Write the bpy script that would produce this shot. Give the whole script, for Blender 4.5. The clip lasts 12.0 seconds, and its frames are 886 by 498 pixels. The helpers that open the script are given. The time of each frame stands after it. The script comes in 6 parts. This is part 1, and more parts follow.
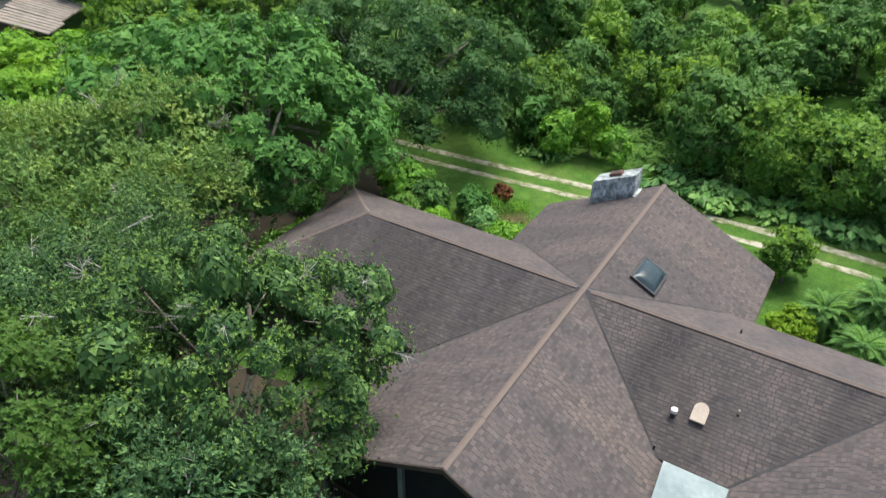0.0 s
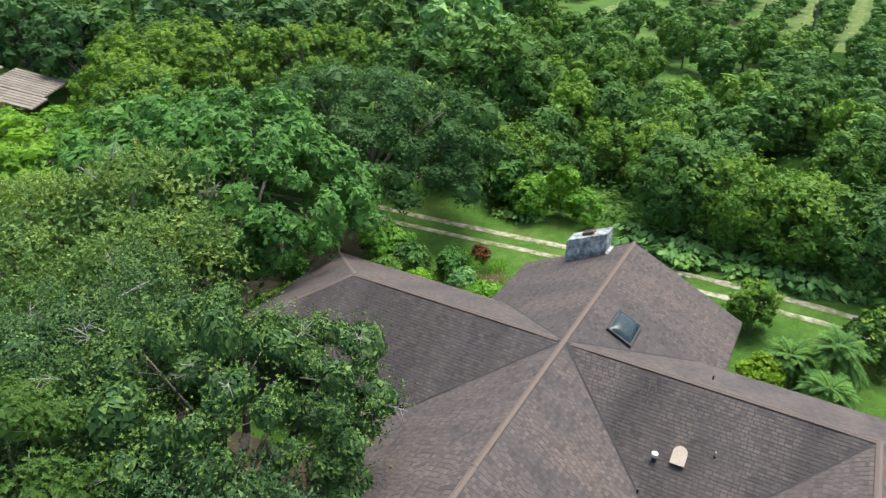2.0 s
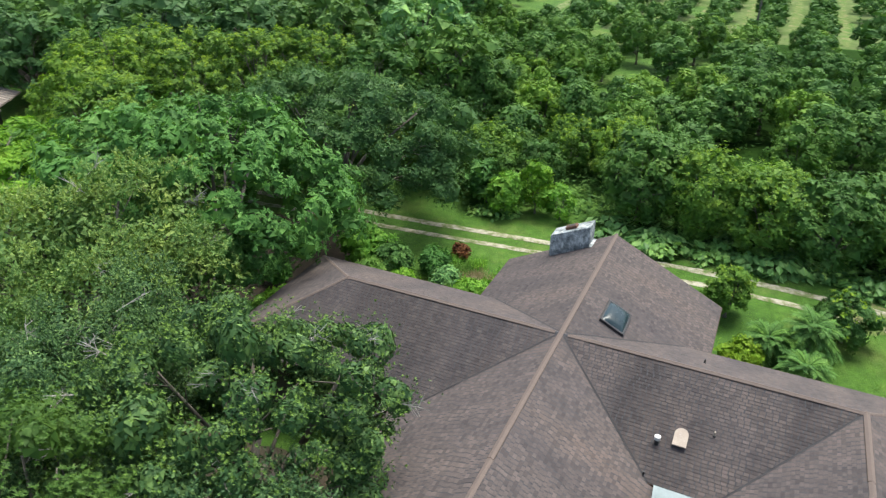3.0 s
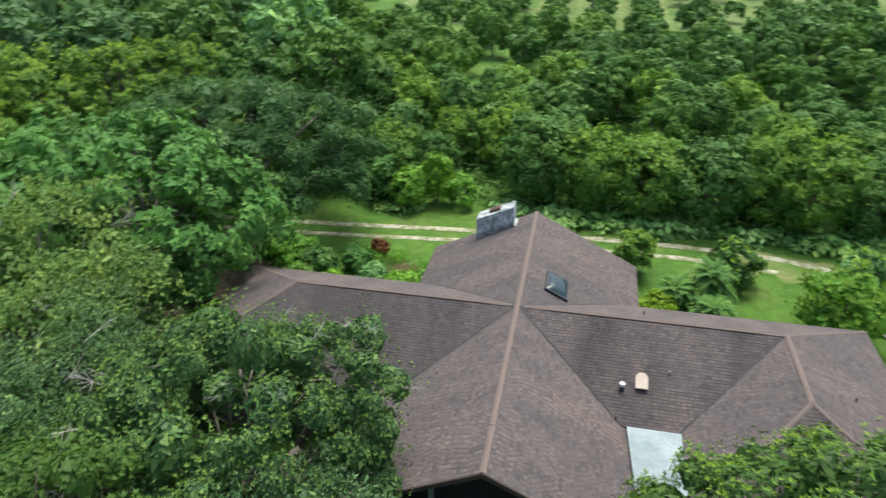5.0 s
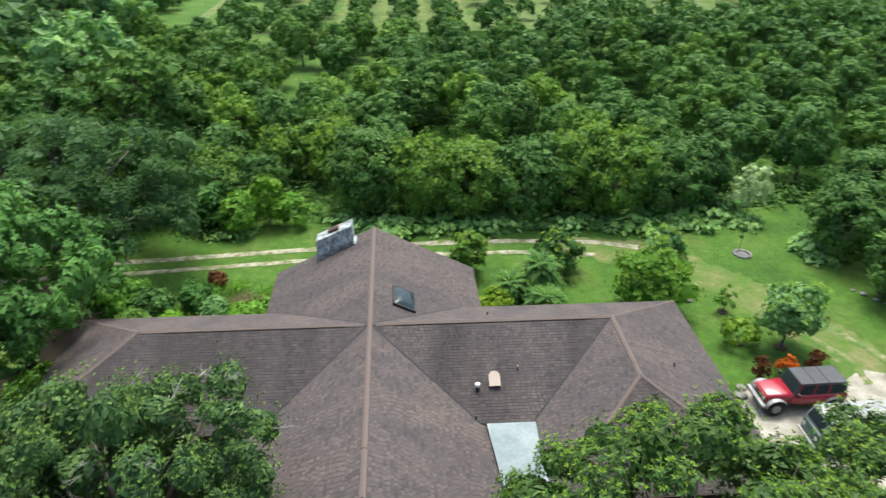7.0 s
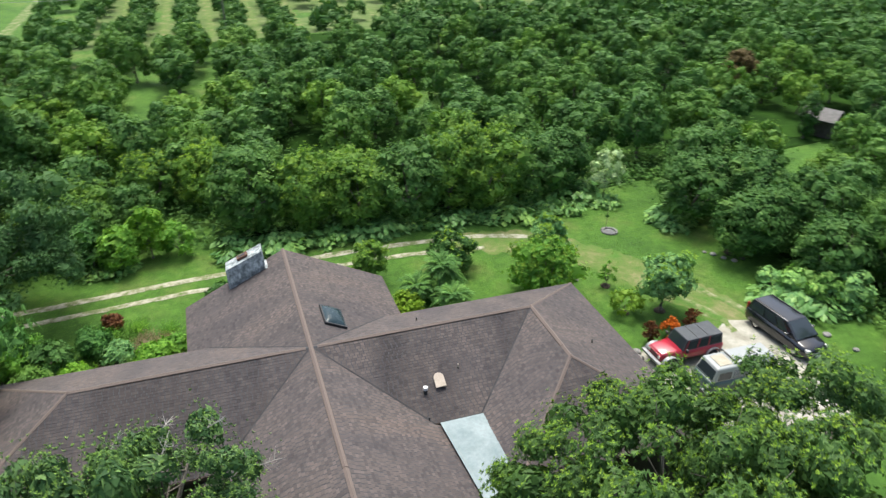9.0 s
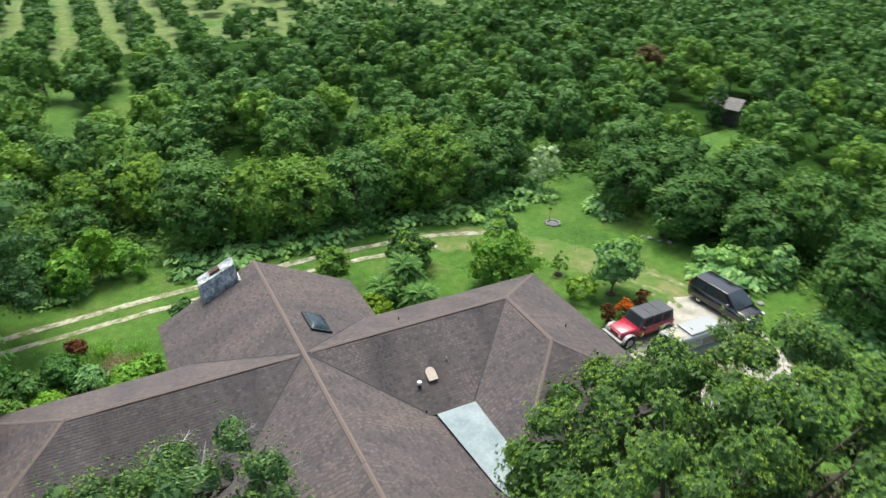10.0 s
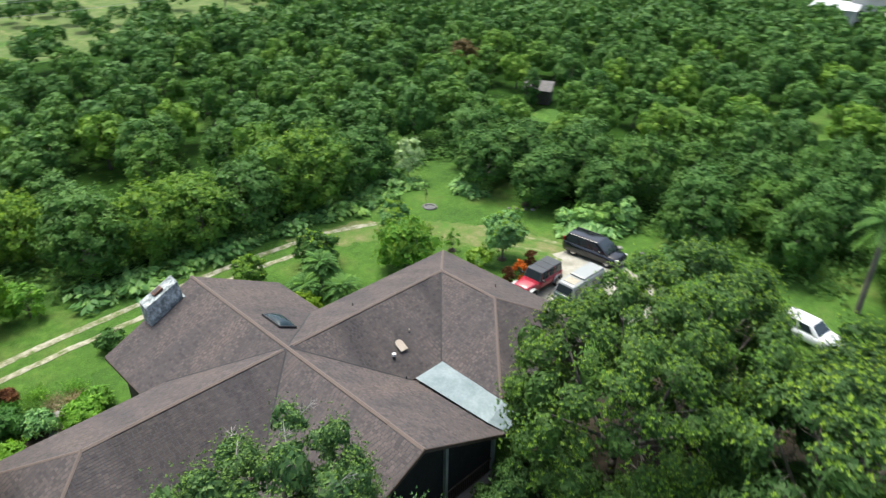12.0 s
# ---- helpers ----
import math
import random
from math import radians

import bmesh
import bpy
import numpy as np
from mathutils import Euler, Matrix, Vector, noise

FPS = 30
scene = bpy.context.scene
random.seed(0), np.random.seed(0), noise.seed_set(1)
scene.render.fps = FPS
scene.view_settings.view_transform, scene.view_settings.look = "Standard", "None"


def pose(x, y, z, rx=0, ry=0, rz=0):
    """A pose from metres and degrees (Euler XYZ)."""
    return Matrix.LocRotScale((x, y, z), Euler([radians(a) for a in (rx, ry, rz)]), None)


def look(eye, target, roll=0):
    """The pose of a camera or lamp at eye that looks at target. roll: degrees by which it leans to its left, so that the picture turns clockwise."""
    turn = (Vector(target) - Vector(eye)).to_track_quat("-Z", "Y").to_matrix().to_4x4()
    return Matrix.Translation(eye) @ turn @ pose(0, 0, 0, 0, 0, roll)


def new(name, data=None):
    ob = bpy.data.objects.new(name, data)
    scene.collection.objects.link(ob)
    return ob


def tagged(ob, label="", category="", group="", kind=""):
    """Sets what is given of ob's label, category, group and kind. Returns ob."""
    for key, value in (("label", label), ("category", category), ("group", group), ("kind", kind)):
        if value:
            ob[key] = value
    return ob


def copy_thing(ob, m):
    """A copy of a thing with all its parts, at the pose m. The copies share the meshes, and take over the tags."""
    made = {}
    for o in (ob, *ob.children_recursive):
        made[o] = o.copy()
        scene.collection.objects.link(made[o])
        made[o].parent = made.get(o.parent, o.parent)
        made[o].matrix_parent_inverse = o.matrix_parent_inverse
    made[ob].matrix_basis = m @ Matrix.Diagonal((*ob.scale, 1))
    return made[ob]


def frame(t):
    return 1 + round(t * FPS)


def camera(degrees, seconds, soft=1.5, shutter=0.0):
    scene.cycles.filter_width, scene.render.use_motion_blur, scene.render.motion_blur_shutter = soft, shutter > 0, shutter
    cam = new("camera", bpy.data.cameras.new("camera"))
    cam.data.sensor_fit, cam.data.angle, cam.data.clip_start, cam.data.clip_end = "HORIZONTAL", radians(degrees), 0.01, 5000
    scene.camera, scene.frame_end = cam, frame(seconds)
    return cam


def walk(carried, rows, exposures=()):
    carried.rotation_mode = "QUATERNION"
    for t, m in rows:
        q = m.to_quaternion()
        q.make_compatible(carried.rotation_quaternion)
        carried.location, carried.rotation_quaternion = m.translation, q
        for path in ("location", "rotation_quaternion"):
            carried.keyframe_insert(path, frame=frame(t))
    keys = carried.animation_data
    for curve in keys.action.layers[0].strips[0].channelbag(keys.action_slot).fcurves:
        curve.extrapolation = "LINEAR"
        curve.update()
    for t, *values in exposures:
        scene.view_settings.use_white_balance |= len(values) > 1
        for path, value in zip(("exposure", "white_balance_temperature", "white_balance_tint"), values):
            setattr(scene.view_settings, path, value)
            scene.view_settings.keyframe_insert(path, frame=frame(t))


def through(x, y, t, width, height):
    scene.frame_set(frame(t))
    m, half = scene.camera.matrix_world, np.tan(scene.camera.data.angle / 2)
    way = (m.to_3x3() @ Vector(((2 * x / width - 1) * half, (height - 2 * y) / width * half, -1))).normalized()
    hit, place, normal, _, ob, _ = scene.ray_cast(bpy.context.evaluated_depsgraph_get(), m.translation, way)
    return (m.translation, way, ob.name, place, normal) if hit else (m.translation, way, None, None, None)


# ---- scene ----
cam = camera(64.0, 12.0, soft=1.3, shutter=0.85)
PATH = [
    (0, (-0.006, -0.385, 22.367), (-0.885, 1.025, 21.255), 0.7),
    (0.5, (0.188, -0.75, 22.52), (-0.708, 0.693, 21.464), 0.8),
    (1, (0.345, -1.068, 22.651), (-0.563, 0.409, 21.654), 0.8),
    (1.5, (0.401, -1.421, 22.794), (-0.499, 0.087, 21.837), 0.7),
    (2, (0.254, -1.827, 22.95), (-0.608, -0.297, 21.993), 0.7),
    (2.5, (-0.25, -2.356, 23.098), (-1.059, -0.798, 22.139), 0.6),
    (3, (-1.167, -3.036, 23.145), (-1.911, -1.446, 22.188), 0.5),
    (4.8, (-4.735, -5.578, 23.202), (-5.142, -3.868, 22.247), 0.1),
    (5, (-4.892, -5.724, 23.263), (-5.245, -4.002, 22.31), 0.1),
    (5.5, (-5.01, -5.871, 23.616), (-5.241, -4.128, 22.663), 0.1),
    (6, (-5.043, -5.966, 23.989), (-5.151, -4.212, 23.035), 0.2),
    (6.5, (-5.196, -6.042, 24.306), (-5.186, -4.285, 23.352), 0.2),
    (7, (-5.492, -6.066, 24.6), (-5.372, -4.313, 23.644), 0.3),
    (7.5, (-6.075, -6.093, 24.886), (-5.844, -4.352, 23.929), 0.4),
    (9.3, (-10.963, -6.298, 26.334), (-10.323, -4.668, 25.367), 0.6),
    (9.5, (-11.7, -6.283, 26.417), (-11.012, -4.671, 25.454), 0.6),
    (10, (-13.716, -6.247, 26.807), (-12.912, -4.691, 25.843), 0.7),
    (10.5, (-15.959, -6.128, 27.112), (-15.037, -4.637, 26.15), 0.8),
    (11, (-18.027, -5.921, 27.413), (-16.998, -4.5, 26.453), 0.9),
    (11.5, (-20.462, -5.634, 27.791), (-19.314, -4.307, 26.83), 1.0),
    (12, (-22.809, -5.207, 28.099), (-21.547, -3.987, 27.139), 1.0),
]
walk(cam, [(t, look(eye, target, roll)) for t, eye, target, roll in PATH], [(0.0, 0.91, 6300, 4.0), (12.0, 0.91, 6300, 4.0)])

# ---- world and sun ----
SUN_HIGH, SUN_TURN = 69.0, 12.0
world = bpy.data.worlds.new("sky")
scene.world = world
world.use_nodes = True
wn = world.node_tree.nodes
sky = wn.new("ShaderNodeTexSky")
sky.sky_type, sky.sun_disc = "NISHITA", False
sky.sun_elevation, sky.sun_rotation = radians(SUN_HIGH), radians(SUN_TURN % 360)
sky.dust_density, sky.ozone_density = 6.0, 0.4
wn["Background"].inputs["Strength"].default_value = 0.17
world.node_tree.links.new(sky.outputs[0], wn["Background"].inputs["Color"])
sun = new("sun", bpy.data.lights.new("sun", "SUN"))
sun.data.energy, sun.data.angle, sun.data.color = 2.05, radians(24), (1.0, 0.97, 0.92)
SUN_WAY = Vector((math.sin(radians(SUN_TURN)) * math.cos(radians(SUN_HIGH)), math.cos(radians(SUN_TURN)) * math.cos(radians(SUN_HIGH)), math.sin(radians(SUN_HIGH))))
sun.matrix_world = look(SUN_WAY * 60, (0, 0, 0))


# ---- materials ----
def surface(name, rough=0.8, metal=0.0, spec=0.5):
    """A node material with its principled shader, nodes and links."""
    m = bpy.data.materials.new(name)
    m.use_nodes = True
    nodes, links = m.node_tree.nodes, m.node_tree.links
    b = nodes["Principled BSDF"]
    b.inputs["Roughness"].default_value = rough
    b.inputs["Metallic"].default_value = metal
    b.inputs["Specular IOR Level"].default_value = spec
    return m, nodes, links, b


def ramp_of(nodes, links, fac, stops):
    r = nodes.new("ShaderNodeValToRGB")
    while len(r.color_ramp.elements) < len(stops):
        r.color_ramp.elements.new(0.5)
    for e, (at, c) in zip(r.color_ramp.elements, stops):
        e.position, e.color = at, (*c, 1)
    links.new(fac, r.inputs[0])
    return r.outputs[0]


def noise_of(nodes, links, scale, detail=4.0, rough=0.6, coords="Object", stretch=None, shift=False):
    c = nodes.new("ShaderNodeTexCoord").outputs[coords]
    if stretch:
        mp = nodes.new("ShaderNodeMapping")
        mp.inputs["Scale"].default_value = stretch
        links.new(c, mp.inputs[0])
        c = mp.outputs[0]
    n = nodes.new("ShaderNodeTexNoise")
    n.inputs["Scale"].default_value, n.inputs["Detail"].default_value, n.inputs["Roughness"].default_value = scale, detail, rough
    links.new(c, n.inputs["Vector"])
    return n.outputs["Fac"]


def blend(nodes, links, kind, fac, a, b):
    mx = nodes.new("ShaderNodeMix")
    mx.data_type, mx.blend_type = "RGBA", kind
    if isinstance(fac, float):
        mx.inputs[0].default_value = fac
    else:
        links.new(fac, mx.inputs[0])
    for value, socket in ((a, mx.inputs[6]), (b, mx.inputs[7])):
        if isinstance(value, tuple):
            socket.default_value = (*value, 1)
        else:
            links.new(value, socket)
    return mx.outputs[2]


def bump_of(nodes, links, height, b, strength=0.4, distance=0.02):
    u = nodes.new("ShaderNodeBump")
    u.inputs["Strength"].default_value, u.inputs["Distance"].default_value = strength, distance
    links.new(height, u.inputs["Height"])
    links.new(u.outputs[0], b.inputs["Normal"])


def matte(name, dark, light, scale=3.0, rough=0.85, metal=0.0, fine=40.0, bump=0.3, stretch=None, spec=0.4):
    """Two tones mixed at a large and a fine scale, with fine relief."""
    m, nodes, links, b = surface(name, rough, metal, spec)
    big = ramp_of(nodes, links, noise_of(nodes, links, scale, stretch=stretch), [(0.3, dark), (0.7, light)])
    grain = noise_of(nodes, links, fine, 3.0)
    tone = ramp_of(nodes, links, grain, [(0.25, (0.72, 0.72, 0.72)), (0.75, (1.0, 1.0, 1.0))])
    links.new(blend(nodes, links, "MULTIPLY", 0.8, big, tone), b.inputs["Base Color"])
    bump_of(nodes, links, grain, b, bump)
    return m


def foliage(name, deep, mid, tip, through=0.28, rough=0.55, patch=0.35, single=0.5):
    """Leaves that differ one by one, branch by branch and tree by tree, and let some light through."""
    m, nodes, links, b = surface(name, rough, 0.0, 0.12)
    geo = nodes.new("ShaderNodeNewGeometry")
    leaf = ramp_of(nodes, links, geo.outputs["Random Per Island"], [(0.0, deep), (0.55, mid), (1.0, tip)])
    spot = noise_of(nodes, links, patch, 3.0)
    branch = ramp_of(nodes, links, spot, [(0.35, deep), (0.5, mid), (0.68, tip)])
    mixed = blend(nodes, links, "MIX", 1.0 - single, leaf, branch)
    info = nodes.new("ShaderNodeObjectInfo")
    whole = ramp_of(nodes, links, info.outputs["Random"], [(0.0, (0.8, 0.85, 0.86)), (0.5, (1.0, 1.0, 1.0)), (1.0, (1.12, 1.08, 0.8))])
    colour = blend(nodes, links, "MULTIPLY", 1.0, mixed, whole)
    links.new(colour, b.inputs["Base Color"])
    tr = nodes.new("ShaderNodeBsdfTranslucent")
    links.new(blend(nodes, links, "MULTIPLY", 1.0, colour, (1.25, 1.3, 0.7)), tr.inputs["Color"])
    mix = nodes.new("ShaderNodeMixShader")
    mix.inputs[0].default_value = through
    links.new(b.outputs[0], mix.inputs[1])
    links.new(tr.outputs[0], mix.inputs[2])
    links.new(mix.outputs[0], nodes["Material Output"].inputs["Surface"])
    return m


def shingle_material(stretch, algae=0.78):
    """Worn mineral shingles; dark streaks of algae run down the slope."""
    m, nodes, links, b = surface("asphalt shingle", 0.9, 0.0, 0.3)
    geo = nodes.new("ShaderNodeNewGeometry")
    info = nodes.new("ShaderNodeObjectInfo")
    add = nodes.new("ShaderNodeMath")
    add.operation = "ADD"
    links.new(geo.outputs["Random Per Island"], add.inputs[0])
    links.new(info.outputs["Random"], add.inputs[1])
    wrap = nodes.new("ShaderNodeMath")
    wrap.operation = "FRACT"
    links.new(add.outputs[0], wrap.inputs[0])
    tab = ramp_of(nodes, links, wrap.outputs[0], [(0.0, (0.066, 0.058, 0.058)), (0.3, (0.088, 0.076, 0.074)), (0.75, (0.098, 0.083, 0.080)), (1.0, (0.116, 0.098, 0.093))])
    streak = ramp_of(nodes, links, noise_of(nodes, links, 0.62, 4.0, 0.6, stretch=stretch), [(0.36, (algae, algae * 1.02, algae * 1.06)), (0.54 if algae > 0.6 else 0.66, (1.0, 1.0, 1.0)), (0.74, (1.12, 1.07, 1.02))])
    cloud = ramp_of(nodes, links, noise_of(nodes, links, 0.22, 4.0, 0.6), [(0.34, (0.86, 0.87, 0.90)), (0.6, (1.05, 1.03, 1.0))])
    stain = blend(nodes, links, "MULTIPLY", 1.0, streak, cloud)
    grit = noise_of(nodes, links, 55.0, 3.0)
    fine = ramp_of(nodes, links, grit, [(0.2, (0.7, 0.7, 0.7)), (0.8, (1.15, 1.12, 1.1))])
    links.new(blend(nodes, links, "MULTIPLY", 0.85, blend(nodes, links, "MULTIPLY", 1.0, tab, stain), fine), b.inputs["Base Color"])
    bump_of(nodes, links, grit, b, 0.5, 0.01)
    return m


def lawn_material():
    m, nodes, links, b = surface("lawn", 0.9, 0.0, 0.2)
    big = ramp_of(nodes, links, noise_of(nodes, links, 0.16, 5.0), [(0.34, (0.048, 0.115, 0.020)), (0.53, (0.074, 0.162, 0.026)), (0.68, (0.118, 0.172, 0.046)), (0.84, (0.175, 0.175, 0.080))])
    mid = ramp_of(nodes, links, noise_of(nodes, links, 1.6, 5.0, 0.7), [(0.3, (0.62, 0.66, 0.6)), (0.7, (1.15, 1.12, 1.0))])
    grain = noise_of(nodes, links, 14.0, 4.0, 0.8)
    fine = ramp_of(nodes, links, grain, [(0.3, (0.6, 0.62, 0.55)), (0.7, (1.2, 1.18, 1.1))])
    links.new(blend(nodes, links, "MULTIPLY", 0.9, blend(nodes, links, "MULTIPLY", 1.0, big, mid), fine), b.inputs["Base Color"])
    bump_of(nodes, links, grain, b, 0.8, 0.08)
    return m


SHINGLE_X, SHINGLE_Y = shingle_material((0.16, 1.0, 0.3)), shingle_material((1.0, 0.16, 0.3))
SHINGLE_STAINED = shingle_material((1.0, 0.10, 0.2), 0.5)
CAP = matte("ridge cap shingle", (0.118, 0.092, 0.080), (0.168, 0.132, 0.114), 1.2, 0.9, fine=60.0)
DECK = matte("blue-grey shingle backing", (0.040, 0.042, 0.048), (0.062, 0.062, 0.068), 0.8)
LAWN = lawn_material()
# weeds toned far below the lawn: the shade under the trees is in the colour
WEEDS = matte("shade-darkened orchard weeds", (0.012, 0.030, 0.007), (0.030, 0.072, 0.012), 0.35, 1.0, fine=6.0, bump=0.8, spec=0.03)
LITTER = matte("leaf litter", (0.022, 0.020, 0.012), (0.062, 0.046, 0.028), 0.8, 0.95, fine=9.0, bump=0.8)
MARL = matte("crushed limestone", (0.21, 0.20, 0.155), (0.42, 0.405, 0.35), 0.9, 0.95, fine=11.0, bump=0.6)


def patchy(name, stops, scale):
    """Ground on which grass and bare earth take turns in ragged patches."""
    m, nodes, links, b = surface(name, 0.95, 0.0, 0.2)
    base = ramp_of(nodes, links, noise_of(nodes, links, scale, 6.0, 0.7), stops)
    grain = noise_of(nodes, links, 13.0, 4.0, 0.7)
    tone = ramp_of(nodes, links, grain, [(0.3, (0.7, 0.72, 0.66)), (0.7, (1.1, 1.1, 1.06))])
    links.new(blend(nodes, links, "MULTIPLY", 0.85, base, tone), b.inputs["Base Color"])
    bump_of(nodes, links, grain, b, 0.7, 0.05)
    return m


RUT = patchy("limestone rut with grass", [(0.34, (0.075, 0.140, 0.028)), (0.44, (0.17, 0.18, 0.095)), (0.56, (0.34, 0.325, 0.26)), (0.75, (0.46, 0.44, 0.38))], 1.3)
WORN = patchy("worn drive earth", [(0.34, (0.064, 0.145, 0.022)), (0.5, (0.105, 0.150, 0.040)), (0.66, (0.20, 0.185, 0.095))], 0.55)
FAINT_RUT = patchy("faint rut in the grass", [(0.42, (0.070, 0.140, 0.026)), (0.56, (0.16, 0.18, 0.08)), (0.7, (0.34, 0.33, 0.25))], 1.1)
# wall tone with the shade under eaves and roofs mixed into it
STUCCO = matte("shade-toned wall", (0.055, 0.048, 0.042), (0.085, 0.075, 0.066), 1.5)
FASCIA = matte("brown fascia paint", (0.050, 0.036, 0.028), (0.085, 0.062, 0.048), 2.0)
BARK = matte("grey bark", (0.085, 0.072, 0.058), (0.21, 0.19, 0.16), 1.5, 0.95, fine=14.0, bump=0.9, stretch=(1, 1, 0.3))
TWIG = matte("pale dead twig", (0.30, 0.28, 0.25), (0.50, 0.48, 0.44), 2.0, 0.9)
OAK = foliage("oak leaf", (0.023, 0.055, 0.024), (0.049, 0.108, 0.043), (0.166, 0.275, 0.093), 0.16, 0.5, 0.5, 0.75)
OAK_TIP = foliage("young oak leaf", (0.088, 0.165, 0.033), (0.143, 0.242, 0.046), (0.220, 0.330, 0.066), 0.3, 0.5)
OAK_YELLOW = foliage("yellowing oak leaf", (0.093, 0.170, 0.053), (0.167, 0.276, 0.078), (0.362, 0.434, 0.099))
PADS = foliage("fresh green leaf", (0.066, 0.160, 0.023), (0.130, 0.280, 0.037), (0.250, 0.410, 0.055), 0.38)
LIME = foliage("bright green leaf", (0.019, 0.050, 0.014), (0.048, 0.118, 0.022), (0.190, 0.325, 0.036), 0.3, 0.5, 0.5, 0.6)
BROAD = foliage("broad green leaf", (0.042, 0.109, 0.028), (0.078, 0.194, 0.044), (0.157, 0.309, 0.074), 0.28, 0.6)
FEATHER = foliage("dark fine leaf", (0.047, 0.105, 0.036), (0.080, 0.164, 0.053), (0.130, 0.227, 0.071), 0.24, 0.55, 0.35, 0.35)
GROVE = foliage("orchard leaf", (0.038, 0.090, 0.022), (0.068, 0.156, 0.036), (0.140, 0.244, 0.054), 0.22, 0.6, 0.55, 0.3)
GROVE_LIGHT = foliage("young orchard leaf", (0.059, 0.131, 0.024), (0.105, 0.214, 0.036), (0.214, 0.328, 0.055), 0.24, 0.6, 0.55, 0.3)
MANGO = foliage("yellowing mango leaf", (0.049, 0.112, 0.024), (0.100, 0.199, 0.037), (0.209, 0.323, 0.055), 0.28)
PALE = foliage("pale variegated leaf", (0.081, 0.182, 0.063), (0.156, 0.312, 0.102), (0.338, 0.520, 0.142), 0.2)
PALM = foliage("palm frond", (0.052, 0.127, 0.030), (0.103, 0.224, 0.051), (0.196, 0.345, 0.086), 0.25, 0.45)
JUNGLE = foliage("large arum leaf", (0.064, 0.155, 0.041), (0.134, 0.277, 0.072), (0.283, 0.450, 0.133), 0.2, 0.4, 0.8, 0.8)
RED_LEAF = foliage("dark red croton leaf", (0.050, 0.022, 0.012), (0.105, 0.040, 0.018), (0.190, 0.095, 0.028), 0.2)
ORANGE_LEAF = foliage("orange croton leaf", (0.300, 0.060, 0.012), (0.520, 0.130, 0.016), (0.640, 0.260, 0.030), 0.2)
PALE_GRASS = matte("pale dry grass", (0.066, 0.122, 0.030), (0.150, 0.185, 0.078), 0.35, 1.0, fine=5.0, bump=0.6, spec=0.05)
BROWN_LEAF = foliage("dead brown leaf", (0.045, 0.040, 0.018), (0.080, 0.060, 0.028), (0.125, 0.092, 0.042), 0.2)
LEMON = foliage("lime-green leaf", (0.081, 0.198, 0.027), (0.150, 0.320, 0.046), (0.278, 0.459, 0.070), 0.35)
SILVER_LEAF = foliage("silvery leaf", (0.195, 0.300, 0.180), (0.330, 0.450, 0.285), (0.510, 0.630, 0.435), 0.2)
YOUNG = foliage("young yellow-green leaf", (0.097, 0.202, 0.022), (0.170, 0.290, 0.031), (0.268, 0.363, 0.044), 0.35, 0.5)
SOFT = foliage("soft bright leaf", (0.035, 0.079, 0.015), (0.065, 0.133, 0.025), (0.117, 0.197, 0.036), 0.3, 0.5, 0.5, 0.6)
LYCHEE = foliage("dark shade-tree leaf", (0.025, 0.058, 0.018), (0.052, 0.111, 0.028), (0.107, 0.190, 0.046), 0.25, 0.5, 0.5, 0.6)
GRASS = foliage("grass blade", (0.069, 0.149, 0.025), (0.103, 0.213, 0.032), (0.161, 0.259, 0.052), 0.4, 0.7)


# ---- helpers for things and parts ----
def part(name, bm, material, parent=None, label="", smooth=False):
    """Links a bmesh as one mesh object, under a thing or a part."""
    me = bpy.data.meshes.new(name)
    bm.to_mesh(me)
    bm.free()
    me.materials.append(material)
    if smooth:
        me.polygons.foreach_set("use_smooth", [True] * len(me.polygons))
    ob = new(name, me)
    ob.parent = parent
    return tagged(ob, label)


def raw(name, verts, faces, material, parent=None, label=""):
    """Links plain arrays of points and quads as one mesh object."""
    me = bpy.data.meshes.new(name)
    verts, faces = np.asarray(verts, dtype=np.float32), np.asarray(faces, dtype=np.int32)
    me.vertices.add(len(verts))
    me.vertices.foreach_set("co", verts.ravel())
    n = faces.shape[1]
    me.loops.add(faces.size)
    me.loops.foreach_set("vertex_index", faces.ravel())
    me.polygons.add(len(faces))
    me.polygons.foreach_set("loop_start", np.arange(0, faces.size, n, dtype=np.int32))
    me.polygons.foreach_set("use_smooth", np.zeros(len(faces), dtype=bool))
    me.update(calc_edges=True)
    me.materials.append(material)
    ob = new(name, me)
    ob.parent = parent
    return tagged(ob, label)


def thing(name, label, category, m=None, group="", kind=""):
    ob = new(name)
    ob.empty_display_size = 0.3
    if m is not None:
        ob.matrix_basis = m
    return tagged(ob, label, category, group, kind)


def box(bm, x0, x1, y0, y1, z0, z1, bevel=0.0):
    made = bmesh.ops.create_cube(bm, size=1.0, matrix=Matrix.LocRotScale(((x0 + x1) / 2, (y0 + y1) / 2, (z0 + z1) / 2), None, (x1 - x0, y1 - y0, z1 - z0)))
    if bevel:
        edges = list({e for v in made["verts"] for e in v.link_edges})
        bmesh.ops.bevel(bm, geom=edges, offset=bevel, segments=2, affect="EDGES", profile=0.5)
    return bm


def boxed(x0, x1, y0, y1, z0, z1, bevel=0.0):
    return box(bmesh.new(), x0, x1, y0, y1, z0, z1, bevel)


